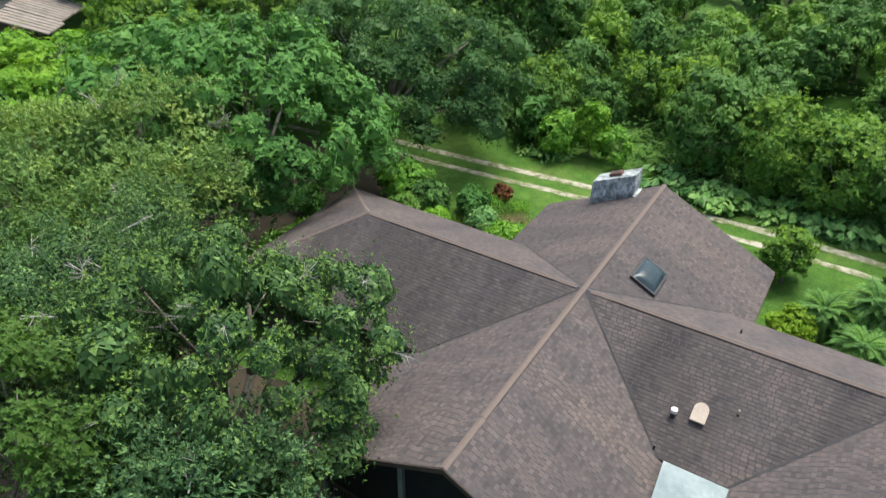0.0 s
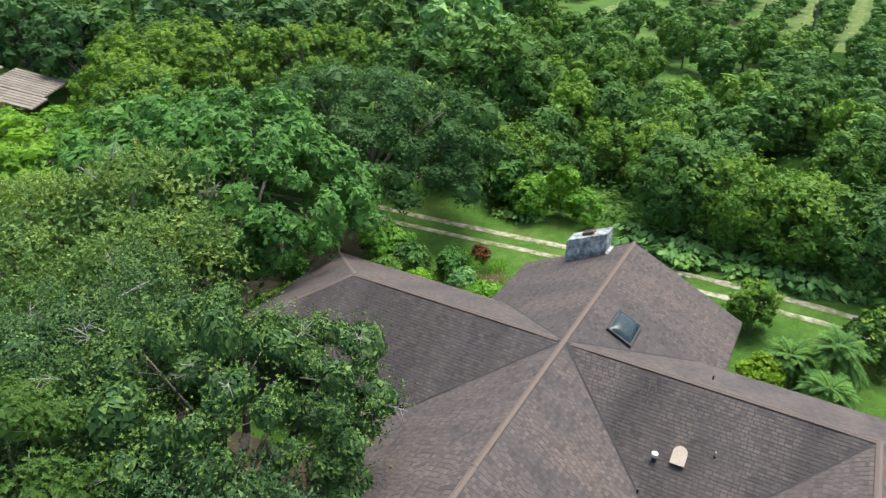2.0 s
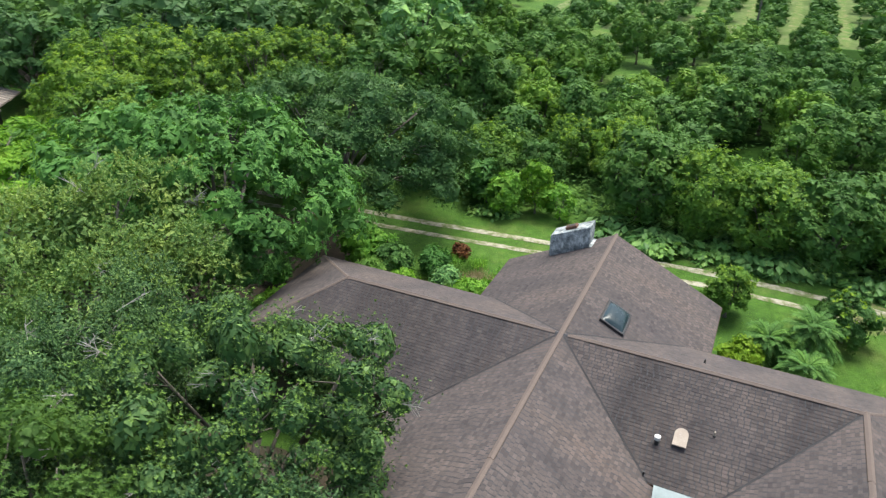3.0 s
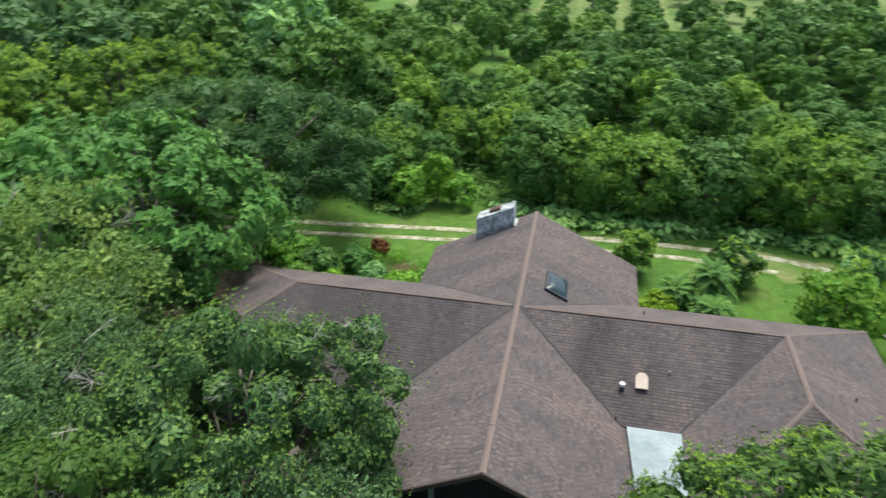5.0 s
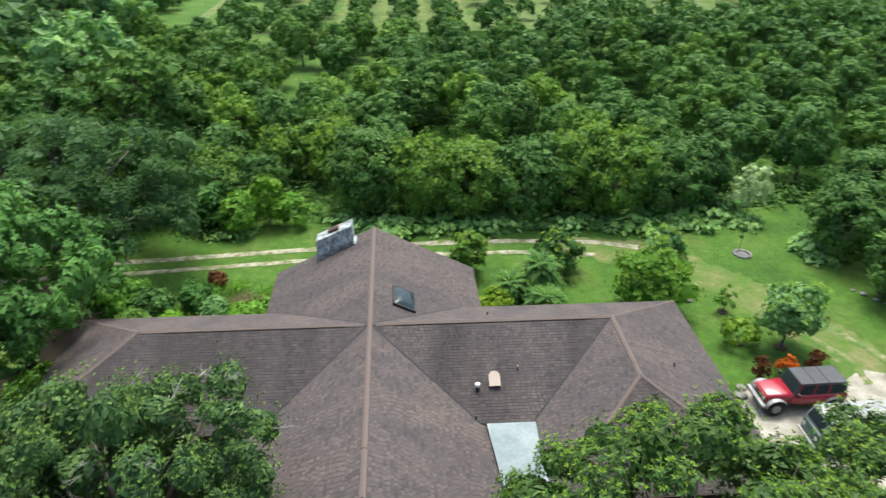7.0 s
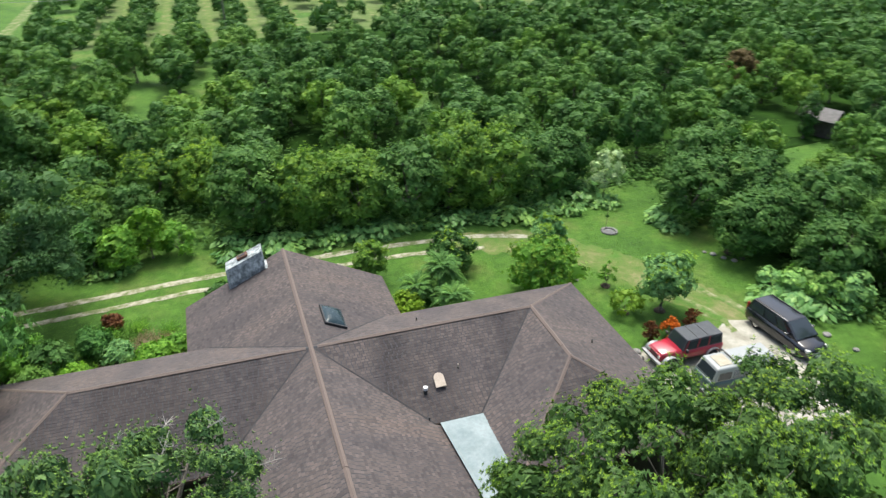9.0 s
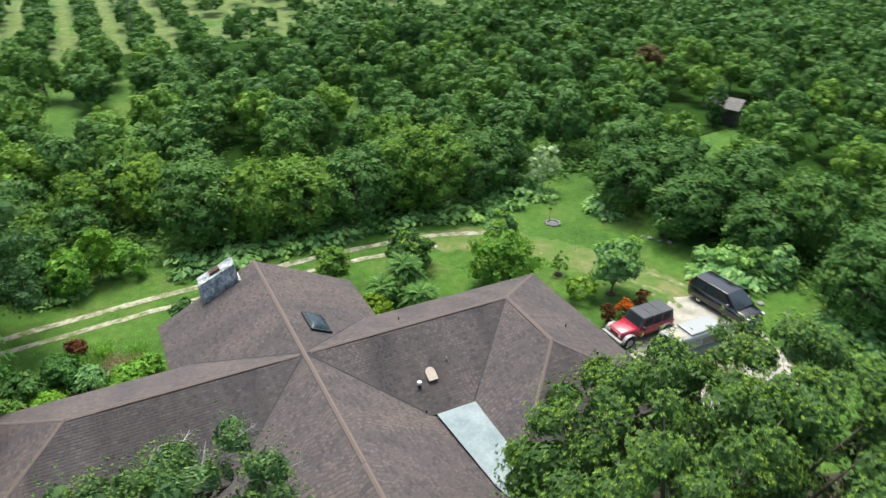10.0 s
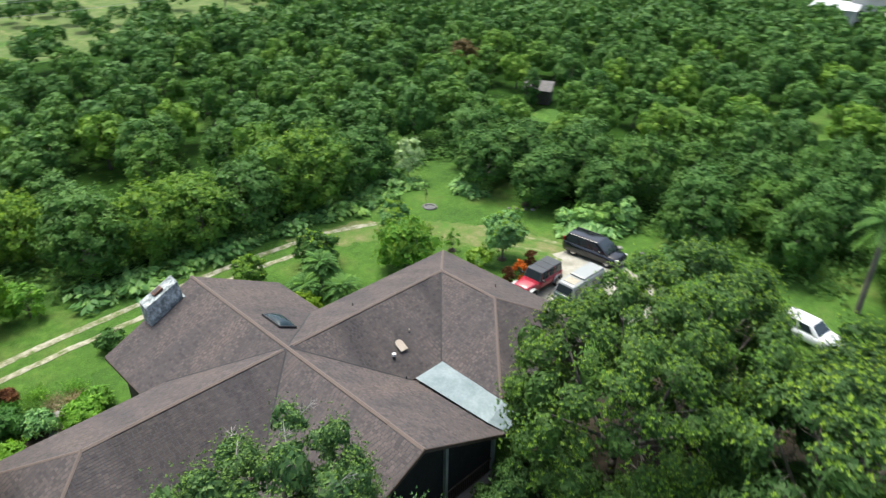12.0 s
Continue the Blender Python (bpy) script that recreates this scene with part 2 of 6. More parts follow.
def rod(bm, a, b, r0, r1=None, sides=6):
    """A tapered round bar from a to b."""
    a, b = Vector(a), Vector(b)
    r1 = r0 if r1 is None else r1
    m = Matrix.Translation((a + b) / 2) @ (b - a).to_track_quat("Z", "Y").to_matrix().to_4x4()
    bmesh.ops.create_cone(bm, cap_ends=True, segments=sides, radius1=r0, radius2=r1, depth=(b - a).length, matrix=m)
    return bm


def prism(bm, outline, z0, z1):
    """A plan outline pulled up from z0 to z1."""
    low = [bm.verts.new((x, y, z0)) for x, y in outline]
    high = [bm.verts.new((x, y, z1)) for x, y in outline]
    n = len(outline)
    bm.faces.new(low[::-1])
    bm.faces.new(high)
    for i in range(n):
        bm.faces.new((low[i], low[(i + 1) % n], high[(i + 1) % n], high[i]))
    return bm


# ---- plants ----
def unit(a):
    return a / np.maximum(np.linalg.norm(a, axis=-1, keepdims=True), 1e-6)


def leaves(rng, roots, ways, length, width, fold=0.25, facing=None, slim=False, loose=0.27):
    """One folded leaf of two triangles for each root, pointing along its way; its upper side looks up, or towards facing, as far as it can."""
    n = len(roots)
    ways = unit(ways)
    up = unit((np.array([0.0, 0.0, 1.0]) if facing is None else facing) + loose * rng.normal(size=(n, 3)))
    side = unit(np.cross(ways, up))
    face = np.cross(side, ways)
    ln = (length * rng.uniform(0.7, 1.25, (n, 1)))
    wd = (width * rng.uniform(0.75, 1.2, (n, 1)))
    if slim:
        tip = roots + ways * ln
        v = np.stack([roots - side * wd * 0.5, roots + side * wd * 0.5 + ways * ln * 0.15, tip], 1)
        return v.reshape(-1, 3), np.arange(n * 3).reshape(-1, 3)
    mid = roots + ways * ln * 0.48
    v = np.empty((n, 4, 3))
    v[:, 0] = roots
    v[:, 1] = mid + side * wd * 0.5 - face * wd * fold
    v[:, 2] = roots + ways * ln
    v[:, 3] = mid - side * wd * 0.5 - face * wd * fold
    base = np.arange(n)[:, None] * 4
    tri = np.concatenate([base + [0, 1, 2], base + [0, 2, 3]], axis=1).reshape(-1, 3)
    return v.reshape(-1, 3), tri


def joined(*pieces):
    vs, fs, at = [], [], 0
    for v, f in pieces:
        vs.append(v)
        fs.append(f + at)
        at += len(v)
    return np.concatenate(vs), np.concatenate(fs)


def ball_faces(level):
    bm = bmesh.new()
    bmesh.ops.create_icosphere(bm, subdivisions=level, radius=1.0)
    f = np.array([[v.co[:] for v in q.verts] for q in bm.faces])
    bm.free()
    return f


BALLS = {1: ball_faces(1), 2: ball_faces(2), 3: ball_faces(3), 4: ball_faces(4)}


def crown(seed, rx, ry, rz, lobes, lobe_r, clumps, clump_r, tufts, per_tuft, length, width, droop=0.25, low=-0.35, core=1.0, flat=0.75, fold=0.25, spiky=0.15, slim=True, shoot=0.0, holes=0.25, dome=0.0, shell=0):
    """Lobes of uneven size over a crown, each set with clumps of leaf tufts, so that gaps stay between them; larger inner leaves close
    the heart of each lobe. The middle of the crown lies at the origin. Returns points and triangles, and the clumps' places."""
    rng = np.random.default_rng(seed)
    i = np.arange(lobes) + 0.5
    z = 1 - (1 - low) * i / lobes + rng.normal(0, 0.06, lobes)
    a = i * 2.39996 + rng.normal(0, 0.3, lobes)
    r = np.sqrt(np.maximum(0.02, 1 - np.minimum(1, z * z)))
    d = np.stack([r * np.cos(a), r * np.sin(a), z], 1)
    size = lobe_r * (rng.uniform(0.55, 1.4, (lobes, 1)) if dome == 0 else rng.uniform(0.72, 1.2, (lobes, 1)))
    radii = np.array([rx, ry, rz])
    reach = rng.uniform(0.7, 1.14, (lobes, 1)) if dome == 0 else rng.uniform(0.9, 1.1, (lobes, 1))
    reach[3::4] *= 0.55 if dome == 0 else 1.0
    bulge = 1 + 0.16 * np.sin(2 * a + rng.uniform(0, 6.28)) + 0.12 * np.sin(3 * a + 4 * z + rng.uniform(0, 6.28))
    bulge = bulge if dome == 0 else 0.5 + 0.5 * bulge
    middle = d * reach * bulge[:, None] * np.maximum(0.25, radii - lobe_r * 0.8)
    share = np.repeat(np.arange(lobes), clumps)
    out = unit(rng.normal(size=(len(share), 3)) + 0.75 * d[share] + np.array([0, 0, 0.45]))
    centres = middle[share] + out * size[share] * rng.uniform(0.75, 1.08, (len(share), 1)) * np.array([1, 1, flat])
    small = clump_r * rng.uniform(0.55, 1.35, (len(share), 1))
    own = np.repeat(np.arange(len(share)), tufts)
    way = unit(rng.normal(size=(len(own), 3)) + 0.8 * out[own] + np.array([0, 0, 0.3]))
    at = centres[own] + way * small[own] * rng.uniform(0.25, 1.0, (len(own), 1)) * np.array([1, 1, flat])
    # gaps: tufts are missing where a slow wave through the crown is low
    k = 2.4 / lobe_r
    wave = sum(np.sin(at @ (rng.normal(size=3) * k) + rng.uniform(0, 6.28)) for _ in range(4))
    keep = wave > np.quantile(wave, holes)
    at, own, way = at[keep], own[keep], way[keep]
    roots = np.repeat(at, per_tuft, axis=0)
    lead = np.repeat(way, per_tuft, axis=0)
    if shoot:
        lead = unit(lead + np.repeat(rng.normal(size=(len(own), 3)) * 0.35, per_tuft, axis=0) + np.array([0, 0, 0.25]))
        roots = roots + lead * shoot * rng.uniform(0, 1, (len(roots), 1)) * np.repeat(rng.uniform(0.3, 1.5, (len(own), 1)), per_tuft, axis=0)
    facing = unit(lead + 0.7 * np.repeat(out[own], per_tuft, axis=0) + np.array([0, 0, 0.5]) + 1.5 * dome * unit(roots / radii))
    ways = unit(rng.normal(size=roots.shape)) + np.array([0, 0, -droop])
    ways += (spiky - (ways * facing).sum(1, keepdims=True) * 0.85) * facing
    pieces = [leaves(rng, roots, ways, length, width, fold, facing, slim, 0.27 if dome < 0.9 else 0.16)]
    n = int(len(roots) * 0.16 * core)
    if n:
        pick = rng.integers(0, lobes, n)
        ray = unit(rng.normal(size=(n, 3)) + 0.35 * d[pick])
        inside = middle[pick] + ray * size[pick] * rng.uniform(0.25, 0.85, (n, 1)) * np.array([1, 1, flat])
        flow = unit(rng.normal(size=(n, 3)))
        flow -= (flow * ray).sum(1, keepdims=True) * ray * 0.8
        pieces.append(leaves(rng, inside, flow, length * 1.7, width * 2.2, 0.2, ray + np.array([0, 0, 0.3]), True))
    if shell:
        # inner leaves that overlap like scales and close the heart of the crown
        q, _ = np.linalg.qr(rng.normal(size=(3, 3)))
        tri = BALLS[shell] @ q
        heart = tri.mean(axis=1, keepdims=True)
        tri = heart + (tri - heart) * 1.3 + rng.normal(0, 0.06 if shell < 4 else 0.03, tri.shape)
        turn = np.arctan2(heart[:, :, 1], heart[:, :, 0])
        tri = tri * (1 + 0.08 * np.sin(2 * turn + seed) + 0.05 * np.sin(5 * turn + 7 * heart[:, :, 2]))[:, :, None] * (radii - lobe_r * 1.1)
        tri = tri[tri[:, :, 2].mean(axis=1) > (low - 0.15) * radii[2]]
        turned = (np.cross(tri[:, 1] - tri[:, 0], tri[:, 2] - tri[:, 0]) * tri.mean(axis=1)).sum(1) < 0
        tri[turned] = tri[turned][:, ::-1]
        pieces.append((tri.reshape(-1, 3), np.arange(len(tri) * 3).reshape(-1, 3)))
    return joined(*pieces), centres


def puff_crown(seed, rx, ry, rz, puffs, puff_r, tufts, per, length, width, low=-0.7, uneven=0.25, droop=0.2, splay=0.35, heart=2, slim=True, flat=0.85, sprigs=0.12, sink=0.78):
    """A crown of rounded leafy puffs with dark gaps between them; each puff is closed by inner leaves and set with
    rosettes of outer ones. Returns points and triangles, the puffs' middles, and the rosettes' places and outward ways."""
    rng = np.random.default_rng(seed)
    radii = np.array([rx, ry, rz])
    i = np.arange(puffs) + 0.5
    z = np.clip(1 - (1 - low) * i / puffs + rng.normal(0, 0.05, puffs), -0.98, 0.98)
    a = i * 2.39996 + rng.normal(0, 0.3, puffs)
    r = np.sqrt(1 - z * z)
    d = np.stack([r * np.cos(a), r * np.sin(a), z], 1)
    size = puff_r * rng.uniform(0.55, 1.4, (puffs, 1)) * rng.uniform(0.75, 1.3, (puffs, 3))
    bulge = 1 + 0.10 * np.sin(2 * a + rng.uniform(0, 6.28)) + 0.09 * np.sin(3 * a + 4 * z + rng.uniform(0, 6.28))
    middle = d * rng.uniform(1 - uneven, 1.08, (puffs, 1)) * bulge[:, None] * np.maximum(0.2, radii - puff_r * 0.75)
    own = np.repeat(np.arange(puffs), tufts)
    way = unit(rng.normal(size=(len(own), 3)) + 0.9 * d[own] + np.array([0, 0, 0.5]))
    far = rng.uniform(0.58, 1.12, (len(own), 1)) + (rng.uniform(0, 1, (len(own), 1)) < sprigs) * rng.uniform(0.05, 0.55, (len(own), 1))
    at = middle[own] + way * size[own] * far * np.array([1, 1, flat])
    out = unit(way + 0.55 * d[own] + np.array([0, 0, 0.3]) + 0.3 * rng.normal(size=way.shape))
    roots = np.repeat(at, per, axis=0)
    face = np.repeat(out, per, axis=0)
    ways = unit(rng.normal(size=roots.shape))
    ways = unit(ways - (ways * face).sum(1, keepdims=True) * face) + face * splay + np.array([0, 0, -droop])
    pieces = [leaves(rng, roots, ways, length, width, 0.2, face, slim, 0.2)]
    # inner leaves of each puff, laid like scales over its outer and upper side
    tri = BALLS[heart]
    core = tri.mean(axis=1, keepdims=True)
    ease = 0.2 / 1.7 ** (heart - 1)
    tri = core + (tri - core) * 1.02
    for k in range(puffs):
        q, _ = np.linalg.qr(rng.normal(size=(3, 3)))
        w = tri @ q + rng.normal(0, ease, tri.shape)
        w *= (1 + 0.15 * np.sin(w @ (rng.normal(size=3) * 2.2) + rng.uniform(0, 6.28)))[..., None]
        w = w[(core[:, 0] @ q) @ unit(d[k] + np.array([0, 0, 0.45])) > -0.25]
        turned = (np.cross(w[:, 1] - w[:, 0], w[:, 2] - w[:, 0]) * w.mean(axis=1)).sum(1) < 0
        w[turned] = w[turned][:, ::-1]
        w = middle[k] + w * size[k] * sink * np.array([1, 1, flat])
        pieces.append((w.reshape(-1, 3), np.arange(len(w) * 3).reshape(-1, 3)))
    return joined(*pieces), middle, at, out


def rosettes(seed, at, out, count, per, length, width, splay=0.55, droop=0.0):
    """Rosettes of young leaves on the upper and outer ends of a crown's shoots."""
    rng = np.random.default_rng(seed)
    score = out[:, 2] + 0.35 * rng.normal(size=len(out)) + 0.25 * at[:, 2] / np.abs(at[:, 2]).max()
    pick = np.argsort(-score)[: count * 2]
    pick = pick[rng.permutation(len(pick))[:count]]
    face = np.repeat(out[pick], per, axis=0)
    roots = np.repeat(at[pick] + out[pick] * length * 0.45, per, axis=0)
    ways = unit(rng.normal(size=roots.shape))
    ways = unit(ways - (ways * face).sum(1, keepdims=True) * face) + face * splay + np.array([0, 0, -droop])
    return leaves(rng, roots, ways, length, width, 0.2, face, False, 0.15)


def limb_mesh(seed, base, fork, targets, r0, forks=3, sides=6, twigs=0):
    """A tapered, slightly crooked trunk from base to fork, with limbs that lead to the clumps."""
    rng = np.random.default_rng(seed + 77)
    bm = bmesh.new()
    a, b = Vector(base), Vector(fork)
    last, steps = a, 4
    rod(bm, a - Vector((0, 0, 0.15)), a + Vector((0, 0, 0.25)), r0 * 1.6, r0 * 1.05, sides)
    for i in range(1, steps + 1):
        p = a.lerp(b, i / steps) + Vector((*rng.normal(0, r0 * 0.35, 2), 0)) * (i < steps)
        rod(bm, last, p, r0 * (1.05 - 0.1 * (i - 1)), r0 * (1.05 - 0.1 * i), sides)
        last = p
    picks = list(targets)
    rng.shuffle(picks)
    for c in picks:
        c = Vector(c)
        m1 = last.lerp(c, 0.4) + Vector(rng.normal(0, 0.12, 3)) * (c - last).length * 0.5
        r = r0 * float(rng.uniform(0.28, 0.5))
        rod(bm, last, m1, r * 1.3, r, max(4, sides - 1))
        rod(bm, m1, c, r, r * 0.35, max(4, sides - 1))
        for _ in range(forks):
            e = c + Vector(unit(rng.normal(size=3) + np.array([0, 0, 0.4]))) * (c - last).length * float(rng.uniform(0.12, 0.3))
            rod(bm, m1.lerp(c, float(rng.uniform(0.5, 0.95))), e, r * 0.35, r * 0.12, 4)
    return bm


def dead_twig(rng, centres, mid, reach):
    bm = bmesh.new()
    up = centres[centres[:, 2] > np.quantile(centres[:, 2], 0.35)]
    c = up[rng.integers(len(up))]
    d = Vector(unit(unit(c) * np.array([1, 1, 0.7]) + 0.5 * rng.normal(size=3) * np.array([1, 1, 0.4])))
    a = Vector(c * 1.06 + mid)
    b = a + d * reach * float(rng.uniform(0.6, 1.0))
    rod(bm, a, b, 0.026, 0.010, 4)
    for _ in range(7):
        e = a.lerp(b, float(rng.uniform(0.1, 0.85)))
        g = e + Vector(unit(np.array(d) + 0.65 * rng.normal(size=3))) * reach * float(rng.uniform(0.25, 0.5))
        rod(bm, e, g, 0.013, 0.006, 3)
        rod(bm, e.lerp(g, 0.5), e.lerp(g, 0.5) + Vector(unit(np.array(d) + 0.9 * rng.normal(size=3))) * reach * 0.2, 0.008, 0.004, 3)
    return bm


def tree(name, label, at, top, r, material, seed, lobes=22, lobe_r=1.9, clumps=9, clump_r=0.7, tufts=10, per_tuft=5, length=0.2, width=0.1, ry=None, rz=None,
         droop=0.25, low=-0.35, core=1.0, flat=0.75, trunk_r=0.22, twigs=0, group="", category="tree", fold=0.25, spiky=0.15, limbs=14, slim=True, shoot=0.0, holes=0.25, dome=0.0, shell=0, puff=None, young=None):
    """A tree with its trunk and limbs, its crown and, where it has them, bare twigs. top: height of the crown's top, r: half its width."""
    ry, rz = ry or r, rz or r * 0.6
    ob = thing(name, label, category, pose(at[0], at[1], 0), group)
    if puff:
        (v, f), centres, tips, out = puff_crown(seed, r, ry, rz, low=low, **puff)
        mid = np.array([0, 0, top - rz])
    else:
        (v, f), centres = crown(seed, r, ry, rz, lobes, lobe_r, clumps, clump_r, tufts, per_tuft, length, width, droop, low, core, flat, fold, spiky, slim, shoot, holes, dome, shell)
        mid = np.array([0, 0, top - rz - clump_r * 0.4])
    raw("crown", v + mid, f, material, ob)
    if young:
        count, per, long, wide, fresh = young
        v, f = rosettes(seed + 9, tips, out, count, per, long, wide)
        raw("young_leaves", v + mid, f, fresh, ob, "bright yellow-green young leaves")
    ways = [c * 0.8 + mid for c in centres[:: max(1, len(centres) // limbs)]]
    part("trunk", limb_mesh(seed, (0, 0, 0), (0, 0, max(0.35, (top - rz * 1.6) * 0.75)), ways, trunk_r), BARK, ob, "", True)
    rng = np.random.default_rng(seed + 5)
    for _ in range(twigs):
        part("bare_twig", dead_twig(rng, centres, mid, clump_r * 1.9), TWIG, ob, "pale leafless dead twig")
    return ob


def palm(name, label, at, height, frond, count, seed, trunk_r=0.16, group=""):
    """A palm: ringed trunk and arching fronds with narrow leaflets on both sides."""
    rng = np.random.default_rng(seed)
    ob = thing(name, label, "palm", pose(at[0], at[1], 0), group)
    bm = bmesh.new()
    n = max(3, int(height / 0.25))
    for i in range(n):
        z0, z1 = height * i / n, height * (i + 1) / n
        rod(bm, (0, 0, z0 - 0.02), (0, 0, z1), trunk_r * (1.12 - 0.2 * i / n), trunk_r * (1.0 - 0.2 * i / n), 9)
    part("trunk", bm, BARK, ob)
    for k in range(count):
        a = k * 2.39996 + rng.uniform(-0.2, 0.2)
        rise = 1.4 - 1.75 * (k / count)
        ln = frond * rng.uniform(0.8, 1.1)
        pts = []
        for s in np.linspace(0, 1, 9):
            out = ln * s * math.cos(rise * (1 - 0.25 * s)) 
            pts.append((math.cos(a) * out, math.sin(a) * out, height + ln * (math.sin(rise) * s - 0.62 * s * s * (1.1 - 0.35 * rise))))
        pts = np.array(pts)
        s = np.repeat(np.linspace(0.12, 1.0, 56), 2)
        idx = np.clip(s * 8, 0, 7.999)
        lo = idx.astype(int)
        roots = pts[lo] + (pts[lo + 1] - pts[lo]) * (idx - lo)[:, None]
        way = unit(pts[lo + 1] - pts[lo])
        side = unit(np.cross(way, np.array([0, 0, 1.0]))) * np.where(np.arange(len(s)) % 2, 1, -1)[:, None]
        ways = 0.75 * way + side + np.array([0, 0, -0.28]) + 0.08 * rng.normal(size=way.shape)
        v, f = leaves(rng, roots, ways, 0.24 * frond, 0.040)
        rib = bmesh.new()
        for p, q in zip(pts[:-1], pts[1:]):
            rod(rib, p, q, 0.018, 0.014, 3)
        rib.verts.index_update()
        rv = np.array([w.co[:] for w in rib.verts])
        bmesh.ops.triangulate(rib, faces=rib.faces[:])
        rf = np.array([[w.index for w in q.verts] for q in rib.faces])
        rib.free()
        vv, ff = joined((v, f), (rv, rf))
        raw("frond", vv, ff, PALM, ob)
    return ob


def big_leaves(seed, spots, size, per=7, rise=0.9):
    """Rosettes of large drooping leaves on stalks."""
    rng = np.random.default_rng(seed)
    spots = np.asarray(spots)
    roots = np.repeat(spots, per, axis=0)
    a = rng.uniform(0, 2 * np.pi, len(roots))
    out = np.stack([np.cos(a), np.sin(a), np.zeros_like(a)], 1)
    stalk = size * rng.uniform(0.4, 1.3, (len(roots), 1))
    at = roots + out * stalk * 0.75 + np.array([0, 0, 1.0]) * size * rng.uniform(0.3, rise * 1.3, (len(roots), 1))
    return leaves(rng, at, out + np.array([0, 0, -0.45]), size, size * 0.75, 0.12)


# ---- ground ----
def ground_sheet():
    bm = bmesh.new()
    xs = [-2500, -600, -200] + list(range(-120, 201, 4)) + [300, 700, 2500]
    ys = [-2500, -600, -150] + list(range(-60, 221, 4)) + [320, 700, 2500]
    rows = []
    for y in ys:
        row = []
        for x in xs:
            z = 0.0
            if -120 <= x <= 200 and -60 <= y <= 220:
                z = 0.10 * noise.noise(Vector((x * 0.06, y * 0.06, 3.0))) - 0.06
            row.append(bm.verts.new((x, y, z)))
        rows.append(row)
    for a, b in zip(rows[:-1], rows[1:]):
        for i in range(len(xs) - 1):
            bm.faces.new((a[i], a[i + 1], b[i + 1], b[i]))
    return tagged(part("ground", bm, LAWN, smooth=True), "bright green mown lawn running into orchard ground", "lawn", kind="structure")


def ground_at(x, y):
    return 0.10 * noise.noise(Vector((x * 0.06, y * 0.06, 3.0))) - 0.06


def ribbon(name, points, width, material, label, category, seed, lift=0.03, ragged=0.3):
    """A strip laid on the ground along a curve, with ragged edges."""
    rng = random.Random(seed)
    pts = [Vector(p) for p in points]
    fine = []
    for i in range(len(pts) - 1):
        p0, p1, p2, p3 = pts[max(i - 1, 0)], pts[i], pts[i + 1], pts[min(i + 2, len(pts) - 1)]
        n = max(2, int((p2 - p1).length / 0.35))
        for k in range(n):
            t = k / n
            fine.append(0.5 * ((2 * p1) + (p2 - p0) * t + (2 * p0 - 5 * p1 + 4 * p2 - p3) * t * t + (3 * p1 - p0 - 3 * p2 + p3) * t ** 3))
    fine.append(pts[-1])
    bm = bmesh.new()
    last = None
    for i, p in enumerate(fine):
        d = (fine[min(i + 1, len(fine) - 1)] - fine[max(i - 1, 0)]).normalized()
        side = Vector((-d.y, d.x))
        w0, w1 = (width * (0.5 + ragged * (noise.noise(Vector((i * 0.21, seed * 7.0 + s, 0))) + 0.35 * rng.uniform(-1, 1))) for s in (0, 9))
        row = []
        for s in (-w0, -w0 * 0.5, w1 * 0.5, w1):
            q = p + side * s
            edge = abs(s) > 0.75 * max(w0, w1) 
            row.append(bm.verts.new((q.x, q.y, ground_at(q.x, q.y) + (lift * 0.4 if s in (-w0, w1) else lift))))
        if last:
            for a in range(3):
                bm.faces.new((last[a], row[a], row[a + 1], last[a + 1])[::-1])
        last = row
    return tagged(part(name, bm, material, smooth=True), label, category, kind="structure")


def patch(name, outline, material, label, category, seed, lift=0.035, wobble=0.35):
    """A flat area on the ground with an uneven outline."""
    bm = bmesh.new()
    fine = []
    for i, (x, y) in enumerate(outline):
        x2, y2 = outline[(i + 1) % len(outline)]
        n = max(2, int(math.hypot(x2 - x, y2 - y) / 0.4))
        for k in range(n):
            px, py = x + (x2 - x) * k / n, y + (y2 - y) * k / n
            fine.append((px + wobble * noise.noise(Vector((px * 0.9, py * 0.9, seed))), py + wobble * noise.noise(Vector((px * 0.9, py * 0.9, seed + 5)))))
    cx, cy = sum(p[0] for p in fine) / len(fine), sum(p[1] for p in fine) / len(fine)
    rings = []
    for s, up in ((1.0, 0.2), (0.93, 1.0), (0.6, 1.0), (0.3, 1.0)):
        rings.append([bm.verts.new((cx + (x - cx) * s, cy + (y - cy) * s, ground_at(cx + (x - cx) * s, cy + (y - cy) * s) + lift * up)) for x, y in fine])
    for a, b in zip(rings[:-1], rings[1:]):
        for i in range(len(fine)):
            j = (i + 1) % len(fine)
            bm.faces.new((a[i], a[j], b[j], b[i]))
    bm.faces.new(rings[-1])
    return tagged(part(name, bm, material, smooth=True), label, category, kind="structure")


